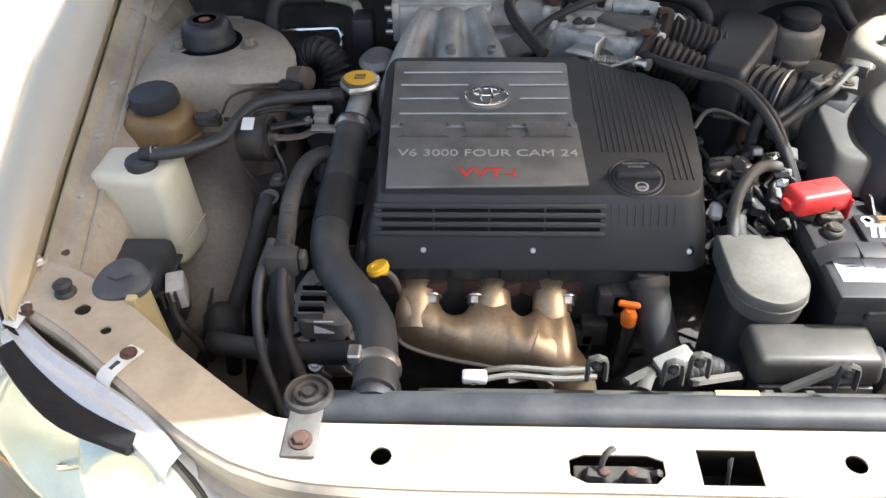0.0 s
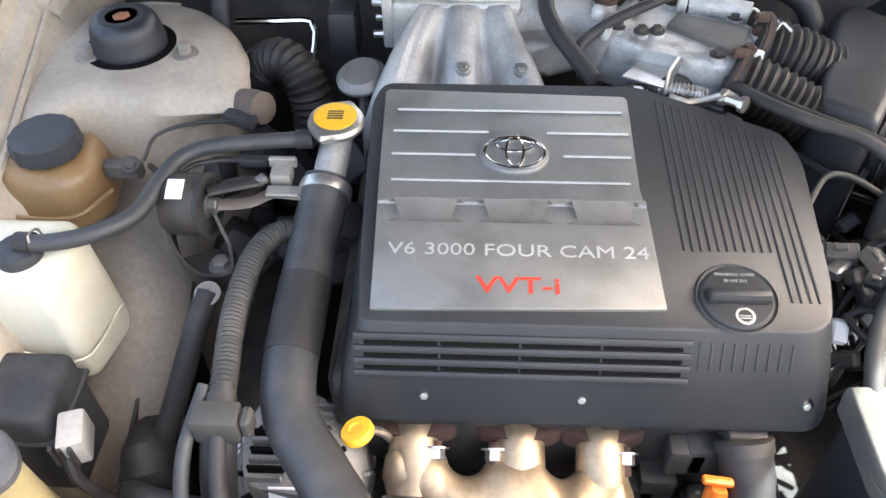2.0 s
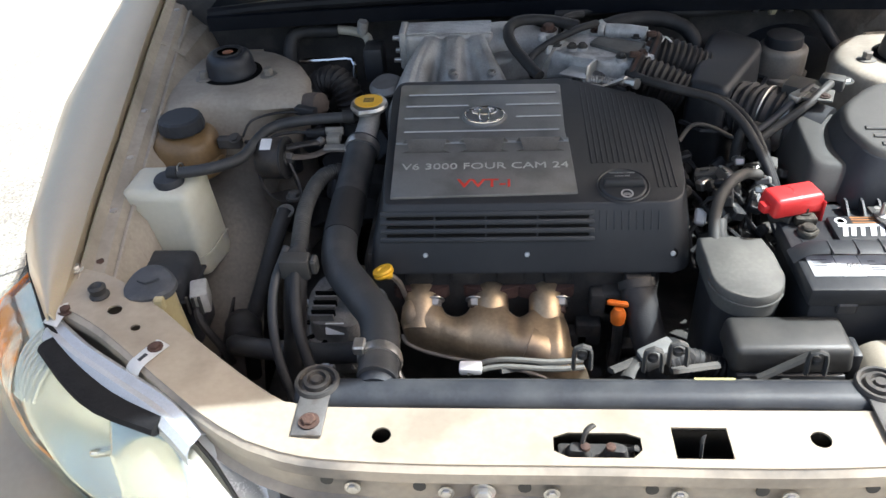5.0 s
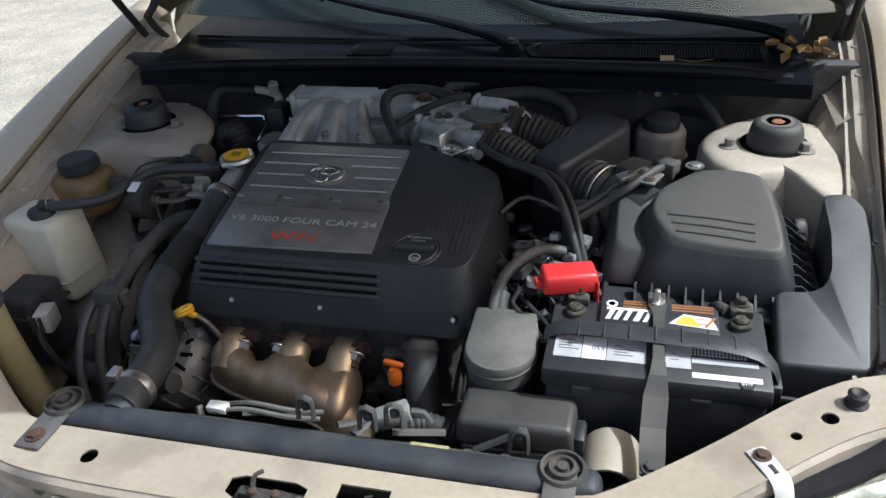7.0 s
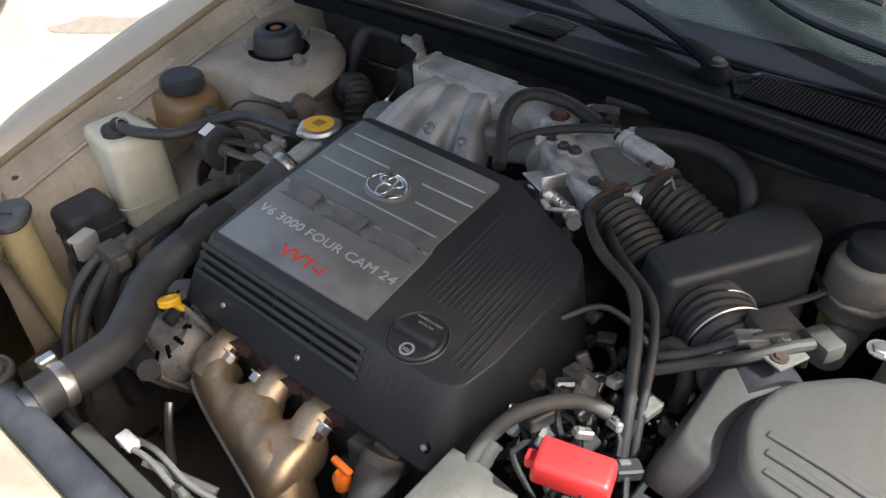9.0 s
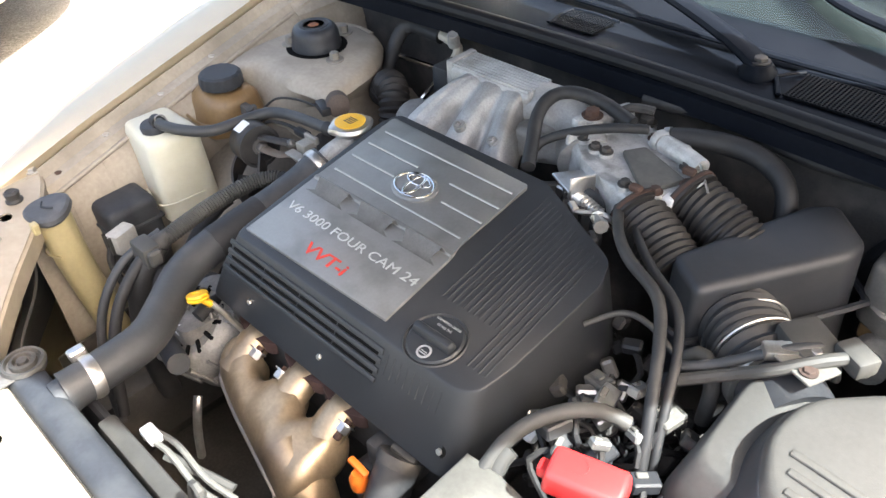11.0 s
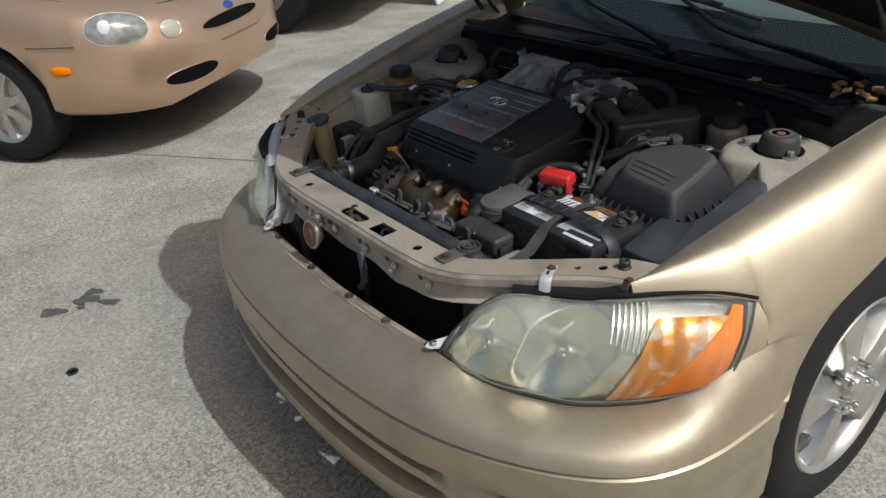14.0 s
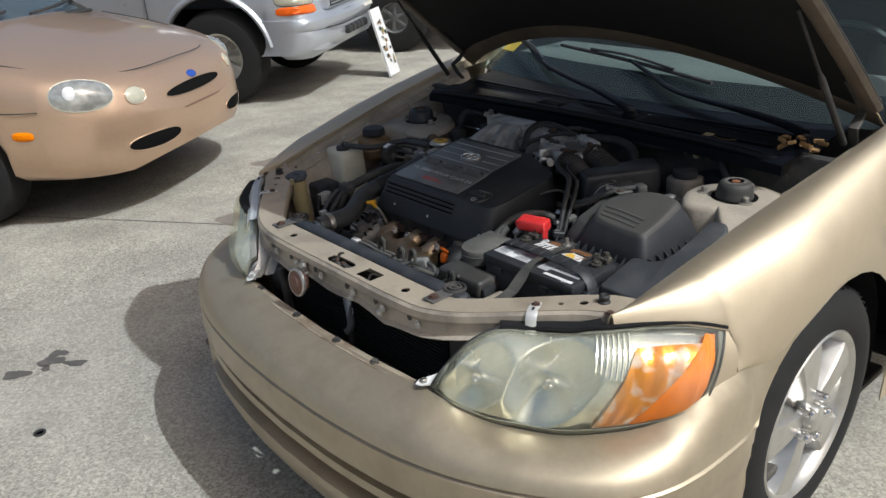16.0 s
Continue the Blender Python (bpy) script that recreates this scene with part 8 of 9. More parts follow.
part("band_clamp", lathe([(0.047, -0.007), (0.0485, -0.006), (0.0485, 0.006), (0.047, 0.007)], (0.344, 0.568, 0.792), d, 36), STEEL, mafh)
part("clamp_screw", rbox((0.330, 0.548, 0.836), (0.362, 0.566, 0.848), 0.003, 2, Matrix.Rotation(0.7, 3, "Z")), STEEL, mafh)
part("clamp_tail", tube([(0.350, 0.575, 0.842), (0.362, 0.585, 0.846), (0.372, 0.590, 0.836)], 0.004, 6, 0.006, flat=0.4), STEEL, mafh)
for k in (0.3, 0.62):
    p = Vector((0.272, 0.632, 0.784)).lerp(Vector((0.342, 0.570, 0.793)), k)
    part("wire_band", lathe([(0.0485, -0.0012), (0.0495, 0), (0.0485, 0.0012)], p, d, 36), STEEL, mafh)
reso = thing("air_resonator", (0.30, 0.70, 0.6), "dusty black plastic resonator box near the bulkhead", "resonator box")
part("box_body", prism([(0.188, 0.612), (0.246, 0.572), (0.350, 0.735), (0.354, 0.770), (0.296, 0.822), (0.262, 0.800)], 0.62, 0.846, 0.012, 4, slope=(0, 0.02, 0.7), top=[(0.194, 0.615), (0.246, 0.578), (0.340, 0.735), (0.344, 0.765), (0.292, 0.815), (0.264, 0.793)]), BLACK, reso)
part("box_rim", tube([(0.19, 0.61, 0.775), (0.248, 0.5715, 0.775), (0.352, 0.735, 0.775), (0.356, 0.77, 0.775), (0.297, 0.825, 0.775)], 0.0045, 6, 0.2), BLACK, reso)
brk = thing("brake_fluid_reservoir", (0.395, 0.79, 0.74), "cloudy plastic brake fluid reservoir with a black cap", "reservoir")
part("bottle", prism([(0.352, 0.77), (0.385, 0.752), (0.42, 0.758), (0.44, 0.79), (0.43, 0.835), (0.37, 0.838), (0.352, 0.81)], 0.735, 0.822, 0.012, 3), mat("smoky_plastic", (0.21, 0.19, 0.165), 0.4, 0, 0.2, 20, sss=0.2), brk)
part("bottle_band", prism([(0.354, 0.768), (0.385, 0.748), (0.423, 0.754), (0.444, 0.79), (0.434, 0.838), (0.37, 0.842), (0.349, 0.81)], 0.765, 0.775, 0.003, 1), mat("smoky_plastic", (0.21, 0.19, 0.165), 0.4), brk)
part("lower_bottle", prism([(0.362, 0.765), (0.42, 0.765), (0.43, 0.83), (0.365, 0.83)], 0.715, 0.745, 0.008, 2), AMBERPL, brk)
part("cap", lathe([(0.031, 0), (0.032, 0.006), (0.030, 0.018), (0.024, 0.021), (0.004, 0.0215)], (0.394, 0.795, 0.822), seg=40, wob=lambda a: 1 + 0.015 * math.cos(18 * a)), BLACK, brk)
part("master_cylinder", tube([(0.40, 0.90, 0.70), (0.395, 0.80, 0.71), (0.39, 0.73, 0.715)], 0.025, 16), CAST, brk)
booster = thing("brake_booster", (0.43, 0.86, 0.6), "black round brake servo on the bulkhead", "brake servo")
part("drum", lathe([(0.06, 0), (0.11, 0.012), (0.118, 0.035), (0.118, 0.06)], (0.43, 0.86, 0.70), (0, 1, 0), 36), BLACK, booster)
valve = thing("check_valve", (0.385, 0.86, 0.868), "pale yellow check valve in the vacuum hose", "valve")
part("valve_body", lathe([(0.007, -0.025), (0.007, -0.008), (0.017, -0.004), (0.017, 0.004), (0.007, 0.008), (0.007, 0.025)], (0.385, 0.862, 0.868), (1, 0, 0), 18), mat("cream_nylon", (0.5, 0.46, 0.3), 0.5), valve)
for x in (0.355, 0.415):
    part("spring_clip", lathe([(0.0115, -0.005), (0.013, 0), (0.0115, 0.005)], (x, 0.862, 0.867), (1, 0, 0), 14), STEEL, valve)
duct = thing("fresh_air_duct", (0.61, 0.35, 0.55), "black plastic air intake duct along the wing", "air duct")
DUCT = mat("duct_plastic", (0.040, 0.043, 0.048), 0.5, 0, 0.25, 14, bump=0.06, bscale=500, stain=(0.11, 0.112, 0.115), stain_amt=0.45, stain_scale=10)
duct_plan = fillet([(0.536, 0.262), (0.638, 0.262), (0.656, 0.300), (0.668, 0.400), (0.668, 0.530), (0.652, 0.556), (0.616, 0.552), (0.619, 0.480), (0.613, 0.415), (0.602, 0.386), (0.582, 0.373), (0.540, 0.370)], 0.010, 3)


def duct_z(y):
    return 0.757 + 0.27 * (y - 0.265)


levels = [[(x, y, duct_z(y) - 0.19) for x, y in duct_plan], [(x, y, duct_z(y) - 0.010) for x, y in duct_plan]]
levels += [[(x, y, duct_z(y) - d) for x, y in shrink(duct_plan, k, (0.612, 0.36))] for k, d in ((0.0015, 0.004), (0.004, 0.001), (0.008, 0.0))]
part("duct_body", stacked(levels), DUCT, duct, sharp=60)
part("duct_clip", rbox((0.602, 0.248, 0.68), (0.630, 0.262, 0.735), 0.004, 2), BLACK, duct)
part("box_seam", tube([(0.534, 0.33, 0.715), (0.5345, 0.266, 0.71), (0.545, 0.2555, 0.708), (0.629, 0.2555, 0.708), (0.645, 0.275, 0.708)], 0.004, 6, 0.2), BLACK, duct)

tomb = thing("fuse_box_cover", (0.205, 0.27, 0.6), "grey plastic fuse box cover with a rounded end", "fuse box")
poly = [(0.2095 + 0.0455 * math.cos(a), 0.246 + 0.050 * math.sin(a)) for a in [-math.pi * k / 22 for k in range(23)]]
poly = [(0.163, 0.320), (0.205, 0.322), (0.246, 0.317), (0.253, 0.285)] + poly + [(0.1635, 0.285)]
levels = [[(x, y, 0.722) for x, y in shrink(poly, 0.002)], [(x, y, 0.735) for x, y in shrink(poly, 0.001)], [(x, y, 0.748 + 0.02 * (y - 0.27)) for x, y in poly], [(x, y, 0.7555 + 0.02 * (y - 0.27)) for x, y in shrink(poly, 0.001)], [(x, y, 0.7575 + 0.02 * (y - 0.27)) for x, y in shrink(poly, 0.0035)]]
part("cover", stacked(levels), DUSTGREY, tomb, sharp=50)
part("cover_body", prism(fillet([(0.168, 0.312), (0.246, 0.310), (0.25, 0.225), (0.23, 0.203), (0.19, 0.203), (0.168, 0.225)], 0.012), 0.56, 0.724, 0.004, 2), BLACK, tomb)
part("cover_rim", tube([(x, y, 0.742) for x, y in poly[3:-1]], 0.0014, 6, 0.02), DUSTGREY, tomb)
part("cable_exit", tube([(0.196, 0.322, 0.745), (0.194, 0.334, 0.757), (0.196, 0.346, 0.765)], 0.010, 12, 0.006), GREYBLACK, tomb)
relay = thing("relay_box", (0.245, 0.15, 0.6), "black relay box with a moulded lid", "relay box")
part("lid", rbox((0.172, 0.132, 0.690), (0.315, 0.202, 0.729), 0.009, 3, taper=(0.95, 0.88)), mat("relay_lid_plastic", (0.040, 0.039, 0.037), 0.5, 0, 0.25, 12, bump=0.08, bscale=600, stain=(0.09, 0.085, 0.075), stain_amt=0.45, stain_scale=14), relay)
part("base", rbox((0.180, 0.130, 0.63), (0.307, 0.192, 0.692), 0.004, 2), BLACK, relay)
part("lid_latch", rbox((0.312, 0.14, 0.675), (0.325, 0.175, 0.715), 0.004, 2), BLACK, relay)
part("foot_tab", rbox((0.275, 0.105, 0.665), (0.315, 0.135, 0.672), 0.003, 2), GREYBLACK, relay)
part("foot_bolt", bolt((0.292, 0.118, 0.672), 0.008, 0.004), STEEL, relay)
for x in (0.19, 0.235):
    part("clip_loop", rbox((x - 0.006, 0.116, 0.67), (x + 0.006, 0.128, 0.692), 0.002, 1), GREYBLACK, relay)
lettering("RELAY", 0.007, Matrix.Translation((0.245, 0.152, 0.7283)), "lid_lettering", GREYBLACK, relay, 0.0004)

# ---- clips, plugs and brackets along the radiator ----
for k, (x, y) in enumerate(((-0.005, 0.112), (0.075, 0.108), (0.255, 0.104), (0.105, 0.118))):
    c = thing("fan_shroud_clip", (x, y, 0.72), "small grey plastic shroud clip", "clip", "shroud clips")
    part("clip_arch", tube([(x - 0.010, y, 0.722), (x - 0.008, y + 0.004, 0.75), (x + 0.008, y + 0.004, 0.75), (x + 0.010, y, 0.722)], 0.0045, 6, 0.006, flat=0.6), GREYBLACK, c)
    part("clip_pin", lathe([(0.006, 0), (0.006, 0.006), (0.003, 0.008)], (x, y + 0.006, 0.735), (0, 0, 1), 12), GREYBLACK, c)
shroud = thing("fan_shroud", (0, 0.13, 0.5), "black plastic radiator fan shroud with struts", "fan shroud")
part("shroud_top", rbox((-0.20, 0.092, 0.68), (0.33, 0.115, 0.705), 0.006, 2), GREYBLACK, shroud)
part("shroud_panel", rbox((-0.30, 0.10, 0.28), (0.33, 0.112, 0.70), 0.004, 1), BLACK, shroud)
for a, b in (((-0.10, 0.125, 0.705), (-0.02, 0.155, 0.69)), ((0.03, 0.12, 0.71), (0.08, 0.165, 0.69)), ((0.10, 0.12, 0.71), (0.16, 0.14, 0.70)), ((0.20, 0.118, 0.70), (0.26, 0.125, 0.735))):
    part("strut", tube([a, b], 0.006, 6, 0.03, flat=0.6), GREYBLACK, shroud)
fan_wires = thing("fan_wiring", (-0.08, 0.13, 0.715), "white plug with pale grey wires behind the radiator", "wiring")
part("plug", rbox((-0.150, 0.120, 0.700), (-0.122, 0.136, 0.711), 0.003, 2), LABEL, fan_wires)
for dy in (0.0, 0.012):
    part("wire", tube([(-0.14, 0.122 + dy, 0.702), (-0.10, 0.128 + dy, 0.708), (-0.04, 0.126 + dy, 0.706), (0.0, 0.135 + dy, 0.70)], 0.0035, 7), DUSTGREY, fan_wires)
tport = thing("grey_connector", (0.09, 0.16, 0.69), "pale grey locking connector on a metal stay", "connector")
part("connector_body", rbox((0.068, 0.142, 0.692), (0.112, 0.166, 0.715), 0.004, 2, Matrix.Rotation(0.35, 3, "Z") @ Matrix.Rotation(-0.25, 3, "Y")), mat("pale_nylon", (0.20, 0.20, 0.19), 0.5, 0, 0.25, 40), tport)
part("stay", tube([(0.05, 0.118, 0.70), (0.06, 0.14, 0.70), (0.075, 0.15, 0.698)], 0.008, 6, flat=0.4), GREYBLACK, tport)
part("connector_tail", tube([(0.11, 0.16, 0.705), (0.125, 0.165, 0.70), (0.135, 0.16, 0.69)], 0.007, 8), RUBBER, tport)
tagp = thing("warning_label", (0.15, 0.09, 0.747), "yellow and white warning label on the fan shroud", "label")
part("label_sheet", rbox((0.125, 0.095, 0.7058), (0.172, 0.113, 0.7066), 0.0003, 1), mat("yellow_sheet", (0.34, 0.31, 0.14), 0.5, 0, 0.3, 60), tagp)
# loose hardware at the end of the cover
random.seed(21)
for k in range(46):
    x, y, z = random.uniform(0.16, 0.31), random.uniform(0.38, 0.60), random.uniform(0.66, 0.755)
    c = thing("harness_connector", (x, y, z), "small plug in the wiring by the gearbox", "connector", "harness connectors")
    m = random.choice((GREYBLACK, DARK, BLACK, STEEL, DARK, LABEL if k % 9 == 0 else DARK))
    part("plug_body", rbox((x - 0.012, y - 0.008, z - 0.008), (x + 0.012, y + 0.008, z + 0.008), 0.003, 1, Euler((random.uniform(-1, 1), random.uniform(-1, 1), random.uniform(-2, 2))).to_matrix()), m, c)
    part("plug_lead", tube([(x, y, z), (x + random.uniform(-0.03, 0.03), y + random.uniform(-0.03, 0.03), z - 0.02), (x + random.uniform(-0.06, 0.06), y + random.uniform(-0.06, 0.06), z - 0.06)], 0.004, 6), RUBBER, c)
PALE = mat("pale_nylon", (0.20, 0.20, 0.19), 0.5, 0, 0.25, 40)
for k in range(16):
    x, y, z = random.uniform(0.205, 0.315), random.uniform(0.385, 0.505), random.uniform(0.748, 0.782)
    c = thing("harness_plug", (x, y, z), "dusty pale plug clipped beside the airbox", "connector", "harness plugs")
    rot = Euler((random.uniform(-0.5, 0.5), random.uniform(-0.5, 0.5), random.uniform(-2, 2))).to_matrix()
    w = random.uniform(0.006, 0.011)
    part("plug_body", rbox((x - w * 1.6, y - w, z - w * 0.8), (x + w * 1.6, y + w, z + w * 0.8), 0.002, 1, rot), random.choice((PALE, GREYBLACK, STEEL, BLACK, DUSTGREY)), c)
    part("plug_latch", rbox((x - w, y - w * 0.35, z + w * 0.8), (x + w * 0.3, y + w * 0.35, z + w * 1.15), 0.001, 1, rot), DUSTGREY, c)
    part("plug_lead", tube([(x, y, z), (x + random.uniform(-0.03, 0.03), y + random.uniform(-0.03, 0.03), z - 0.015), (x + random.uniform(-0.05, 0.05), y + random.uniform(-0.05, 0.05), z - 0.07)], 0.0035, 6), RUBBER, c)
maf = thing("airflow_sensor_bracket", (0.37, 0.56, 0.84), "dusty steel bracket and plug at the airbox neck", "bracket")
part("bracket_plate", prism([(0.345, 0.545), (0.385, 0.53), (0.40, 0.565), (0.362, 0.585)], 0.842, 0.846, 0.001, 1), DUSTGREY, maf)
part("bracket_screw", bolt((0.378, 0.545, 0.846), 0.006, 0.003), RUST, maf)
part("bracket_screw", bolt((0.372, 0.572, 0.846), 0.006, 0.003), STEEL, maf)
part("sensor_plug", rbox((0.385, 0.575, 0.838), (0.42, 0.60, 0.858), 0.004, 2, Matrix.Rotation(-0.5, 3, "Z")), GREYBLACK, maf)
part("loom", tube([(0.27, 0.50, 0.79), (0.315, 0.525, 0.812), (0.352, 0.535, 0.838), (0.385, 0.565, 0.85), (0.405, 0.59, 0.846), (0.41, 0.605, 0.82)], 0.0065, 10), GREYBLACK, maf, "dusty grey wiring sleeve")
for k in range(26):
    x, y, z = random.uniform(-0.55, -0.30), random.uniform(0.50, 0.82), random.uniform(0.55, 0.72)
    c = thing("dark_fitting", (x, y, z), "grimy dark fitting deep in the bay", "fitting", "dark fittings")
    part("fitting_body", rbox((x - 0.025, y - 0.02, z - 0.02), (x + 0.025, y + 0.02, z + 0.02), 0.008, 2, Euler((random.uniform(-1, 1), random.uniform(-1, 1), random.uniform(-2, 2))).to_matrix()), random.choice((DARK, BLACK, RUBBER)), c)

from mathutils.bvhtree import BVHTree

# ---- the other vehicles in the lot ----
PATCH = mat("dark_car_window", (0.055, 0.075, 0.085), 0.05, 0, 0.1, 3, coat=0.5)


SKIN = {}


def vehicle(name, label, nose, yaw, paint, plan, hood, wheel_x, half_tread, wheel_r, floor_z, cab, roof_z, length, category="car", arch=1.14, round_nose=0.0, pillar=0.035, pillar_paint=None):
    """plan: (distance behind the nose, half width); hood: (distance, height); cab: distances of screen foot, roof front, roof rear, screen foot at the back."""
    m = pose(nose[0], nose[1], 0, 0, 0, yaw)
    v = thing(name, (nose[0], nose[1], 0), label, category)
    ra = wheel_r * arch
    xs = sorted({round(x, 3) for x in [p[0] for p in plan] + [length * k / 46 for k in range(47)] + [wx + ra * c for wx in wheel_x for c in (-1, -0.995, -0.93, -0.8, -0.6, -0.3, 0, 0.3, 0.6, 0.8, 0.93, 0.995, 1)]})
    xs = [x for k, x in enumerate(xs) if k == 0 or x < 0.5 or x - xs[k - 1] > 0.011]
    rows = []
    for x in xs:
        w, h = lerp_table(plan, x)[0], lerp_table(hood, x)[0]
        low = floor_z + 0.05 * max(0, 1 - x / 0.12)
        side = low
        for wx in wheel_x:
            if abs(x - wx) < ra:
                side = max(side, wheel_r + math.sqrt(max(0, ra * ra - (x - wx) ** 2)))
        g = min(1, w / 0.55) ** 2
        mid = 0.62 * h + 0.38 * low
        half = [(w * 0.90, min(side, h - 0.1)), (w * 0.985, max(side, low + 0.05) if side < mid else side), (w, max(mid * 0.75, side)), (w, max(mid, side)), (w * 0.985, max(h - 0.13, side + 0.005)), (w * 0.955, h - 0.055 * g), (w * 0.87, h - 0.015 * g), (w * 0.55, h + 0.012 * g), (0, h + 0.022 * g)]
        def lean(z):
            return round_nose * math.exp(-x / 0.22) * (max(0, (z - 0.50) / 0.2) ** 1.4 + 0.7 * max(0, (0.44 - z) / 0.2) ** 1.4)
        rows.append([Vector((-x - lean(z), y, z)) for y, z in half] + [Vector((-x - lean(z), -y, z)) for y, z in half[-2::-1]])
    bm = loft(rows)
    n0 = len(rows[0])
    bm.verts.ensure_lookup_table()
    for k in range(n0 // 2 - 1):
        bm.faces.new((bm.verts[k], bm.verts[k + 1], bm.verts[n0 - 2 - k], bm.verts[n0 - 1 - k]))
    bm.transform(m)
    SKIN[name] = BVHTree.FromBMesh(bm)
    part("body", bm, paint, v, sharp=60)
    bm = rbox((-length + 0.2, -plan[-1][1] * 0.85, floor_z - 0.02), (-0.55, plan[-1][1] * 0.85, floor_z + 0.25), 0.03, 2)
    bm.transform(m)
    part("underbody", bm, FOAM, v)
    f, a, b, c = cab
    wb = plan[-1][1]
    zb = lerp_table(hood, f)[0] - 0.01
    pr = [(f, wb * 0.90, zb), (a, wb * 0.68, roof_z), (b, wb * 0.67, roof_z), (c, wb * 0.88, zb)]
    bm = loft([[Vector((-x, -w, zb)), Vector((-x, -w * 0.98, z)), Vector((-x, 0, z + 0.03)), Vector((-x, w * 0.98, z)), Vector((-x, w, zb))] for x, w, z in pr])
    bm.transform(m)
    part("glasshouse", bm, PATCH, v, "dark tinted glass")
    bm = loft([[Vector((-x, w * k, z + 0.012 + 0.03 * (1 - k * k))) for k in (-1, -0.8, -0.4, 0, 0.4, 0.8, 1)] for x, w, z in ((a - 0.04, wb * 0.68, roof_z - 0.015), (a + 0.3, wb * 0.69, roof_z + 0.02), (b - 0.2, wb * 0.68, roof_z + 0.02), (b + 0.03, wb * 0.67, roof_z - 0.01))])
    bm.transform(m)
    part("roof", shell(bm, 0.02), paint, v)
    for s in (-1, 1):
        for p0, p1 in ((0, 1), (3, 2)):
            bm = tube([Vector((-pr[p0][0], s * pr[p0][1], zb)), Vector((-pr[p1][0], s * pr[p1][1], roof_z + 0.01))], pillar, 8, 0.2)
            bm.transform(m)
            part("pillar", bm, pillar_paint or paint, v)
        bm = tube([Vector((-(a + b) / 2, s * wb * 0.9, zb)), Vector((-(a + b) / 2, s * wb * 0.69, roof_z))], 0.03, 8, 0.2)
        bm.transform(m)
        part("pillar", bm, INK, v)
    bm = rbox((-f - 0.03, -wb * 0.85, zb - 0.01), (-f + 0.1, wb * 0.85, zb + 0.012), 0.01, 2)
    bm.transform(m)
    part("scuttle", bm, INK, v)
    return v, m


def road_wheel(v, m, x, y, r, rim, hub_m, n=8):
    """A wheel as a part of a vehicle, its outer face on the near side."""
    s = -1 if y < 0 else 1
    c = m @ Vector((-x, y, r))
    ax = (m.to_3x3() @ Vector((0, s, 0)))
    w = part("wheel", lathe([(rim, -0.17), (r * 0.93, -0.19), (r, -0.16), (r, -0.05), (r * 0.95, -0.012), (r * 0.86, 0.004), (rim * 1.03, 0.0), (rim, -0.012), (rim, -0.16)], c, ax, 48), TYRE, v, "black tyre on a silver wheel")
    part("rim", lathe([(rim * 0.99, -0.1), (rim, -0.004), (rim * 0.93, -0.012), (rim * 0.86, -0.05), (rim * 0.3, -0.045), (rim * 0.28, -0.02), (rim * 0.1, -0.016)], c, ax, 40), hub_m, w)
    q = Vector((0, 0, 1)).rotation_difference(ax.normalized()).to_matrix()
    for k in range(n):
        a = 2 * math.pi * k / n
        d = q @ Vector((math.cos(a), math.sin(a), 0))
        t = q @ Vector((-math.sin(a), math.cos(a), 0))
        rows = []
        for rr, hw, o in ((rim * 0.2, rim * 0.13, -0.012), (rim * 0.6, rim * 0.11, -0.02), (rim * 0.96, rim * 0.2, -0.016)):
            p = c + d * rr
            rows.append([p + ax * (o - 0.03) - t * hw, p + ax * o - t * hw * 0.8, p + ax * o + t * hw * 0.8, p + ax * (o - 0.03) + t * hw])
        part("spoke", loft(rows, close=True), hub_m, w)
    return w


def blister(v, m, at, size, normal, material, name, label="", parent=None):
    """An oval lens or badge set into the skin, its long axis level."""
    s = lathe([(1.0, -0.2), (1.0, 0.0), (0.9, 0.35), (0.6, 0.75), (0.15, 1.0)], (0, 0, 0), seg=36)
    n = Vector(normal).normalized()
    side = Vector((0, 0, 1)).cross(n).normalized()
    up = n.cross(side)
    rot = Matrix((side, up, n)).transposed().to_4x4()
    s.transform(m @ Matrix.Translation(at) @ rot @ Matrix.Diagonal((size[0], size[1], size[2], 1)))
    return part(name, s, material, parent or v, label)


def inlay(v, m, at, size, way, material, name, label="", dome=0.006, corner=2.0, rim=None, turn=0.0):
    """A lens, badge or opening let into the skin: an oval (corner 2) or rounder box laid on the body along way."""
    tree = SKIN[v.name]
    n = Vector(way).normalized()
    side = Vector((0, 0, 1)).cross(n).normalized()
    up = n.cross(side)
    side, up = side * math.cos(turn) + up * math.sin(turn), up * math.cos(turn) - side * math.sin(turn)
    rings = []
    last = m @ Vector(at)
    for f, rise in ((0.0, 1.0), (0.3, 0.97), (0.6, 0.82), (0.82, 0.5), (0.95, 0.2), (1.0, 0.0)):
        ring = []
        for k in range(40):
            a = 2 * math.pi * k / 40
            c, s_ = math.cos(a), math.sin(a)
            u = math.copysign(abs(c) ** (2 / corner), c) * size[0] * f
            w = math.copysign(abs(s_) ** (2 / corner), s_) * size[1] * f
            src = m @ (Vector(at) + side * u + up * w + n * 0.5)
            hit, _, _, _ = tree.ray_cast(src, -(m.to_3x3() @ n))
            hit = hit if hit is not None else last
            last = hit
            ring.append(hit + (m.to_3x3() @ n) * (0.0025 + dome * rise))
        rings.append(ring)
    bm = loft(rings, close=True)
    bmesh.ops.remove_doubles(bm, verts=bm.verts, dist=1e-5)
    p = part(name, bm, material, v, label)
    if rim:
        part("lens_edge", tube(rings[-1] + rings[-1][:1], 0.003, 6, 0.01), rim, p)
    return p


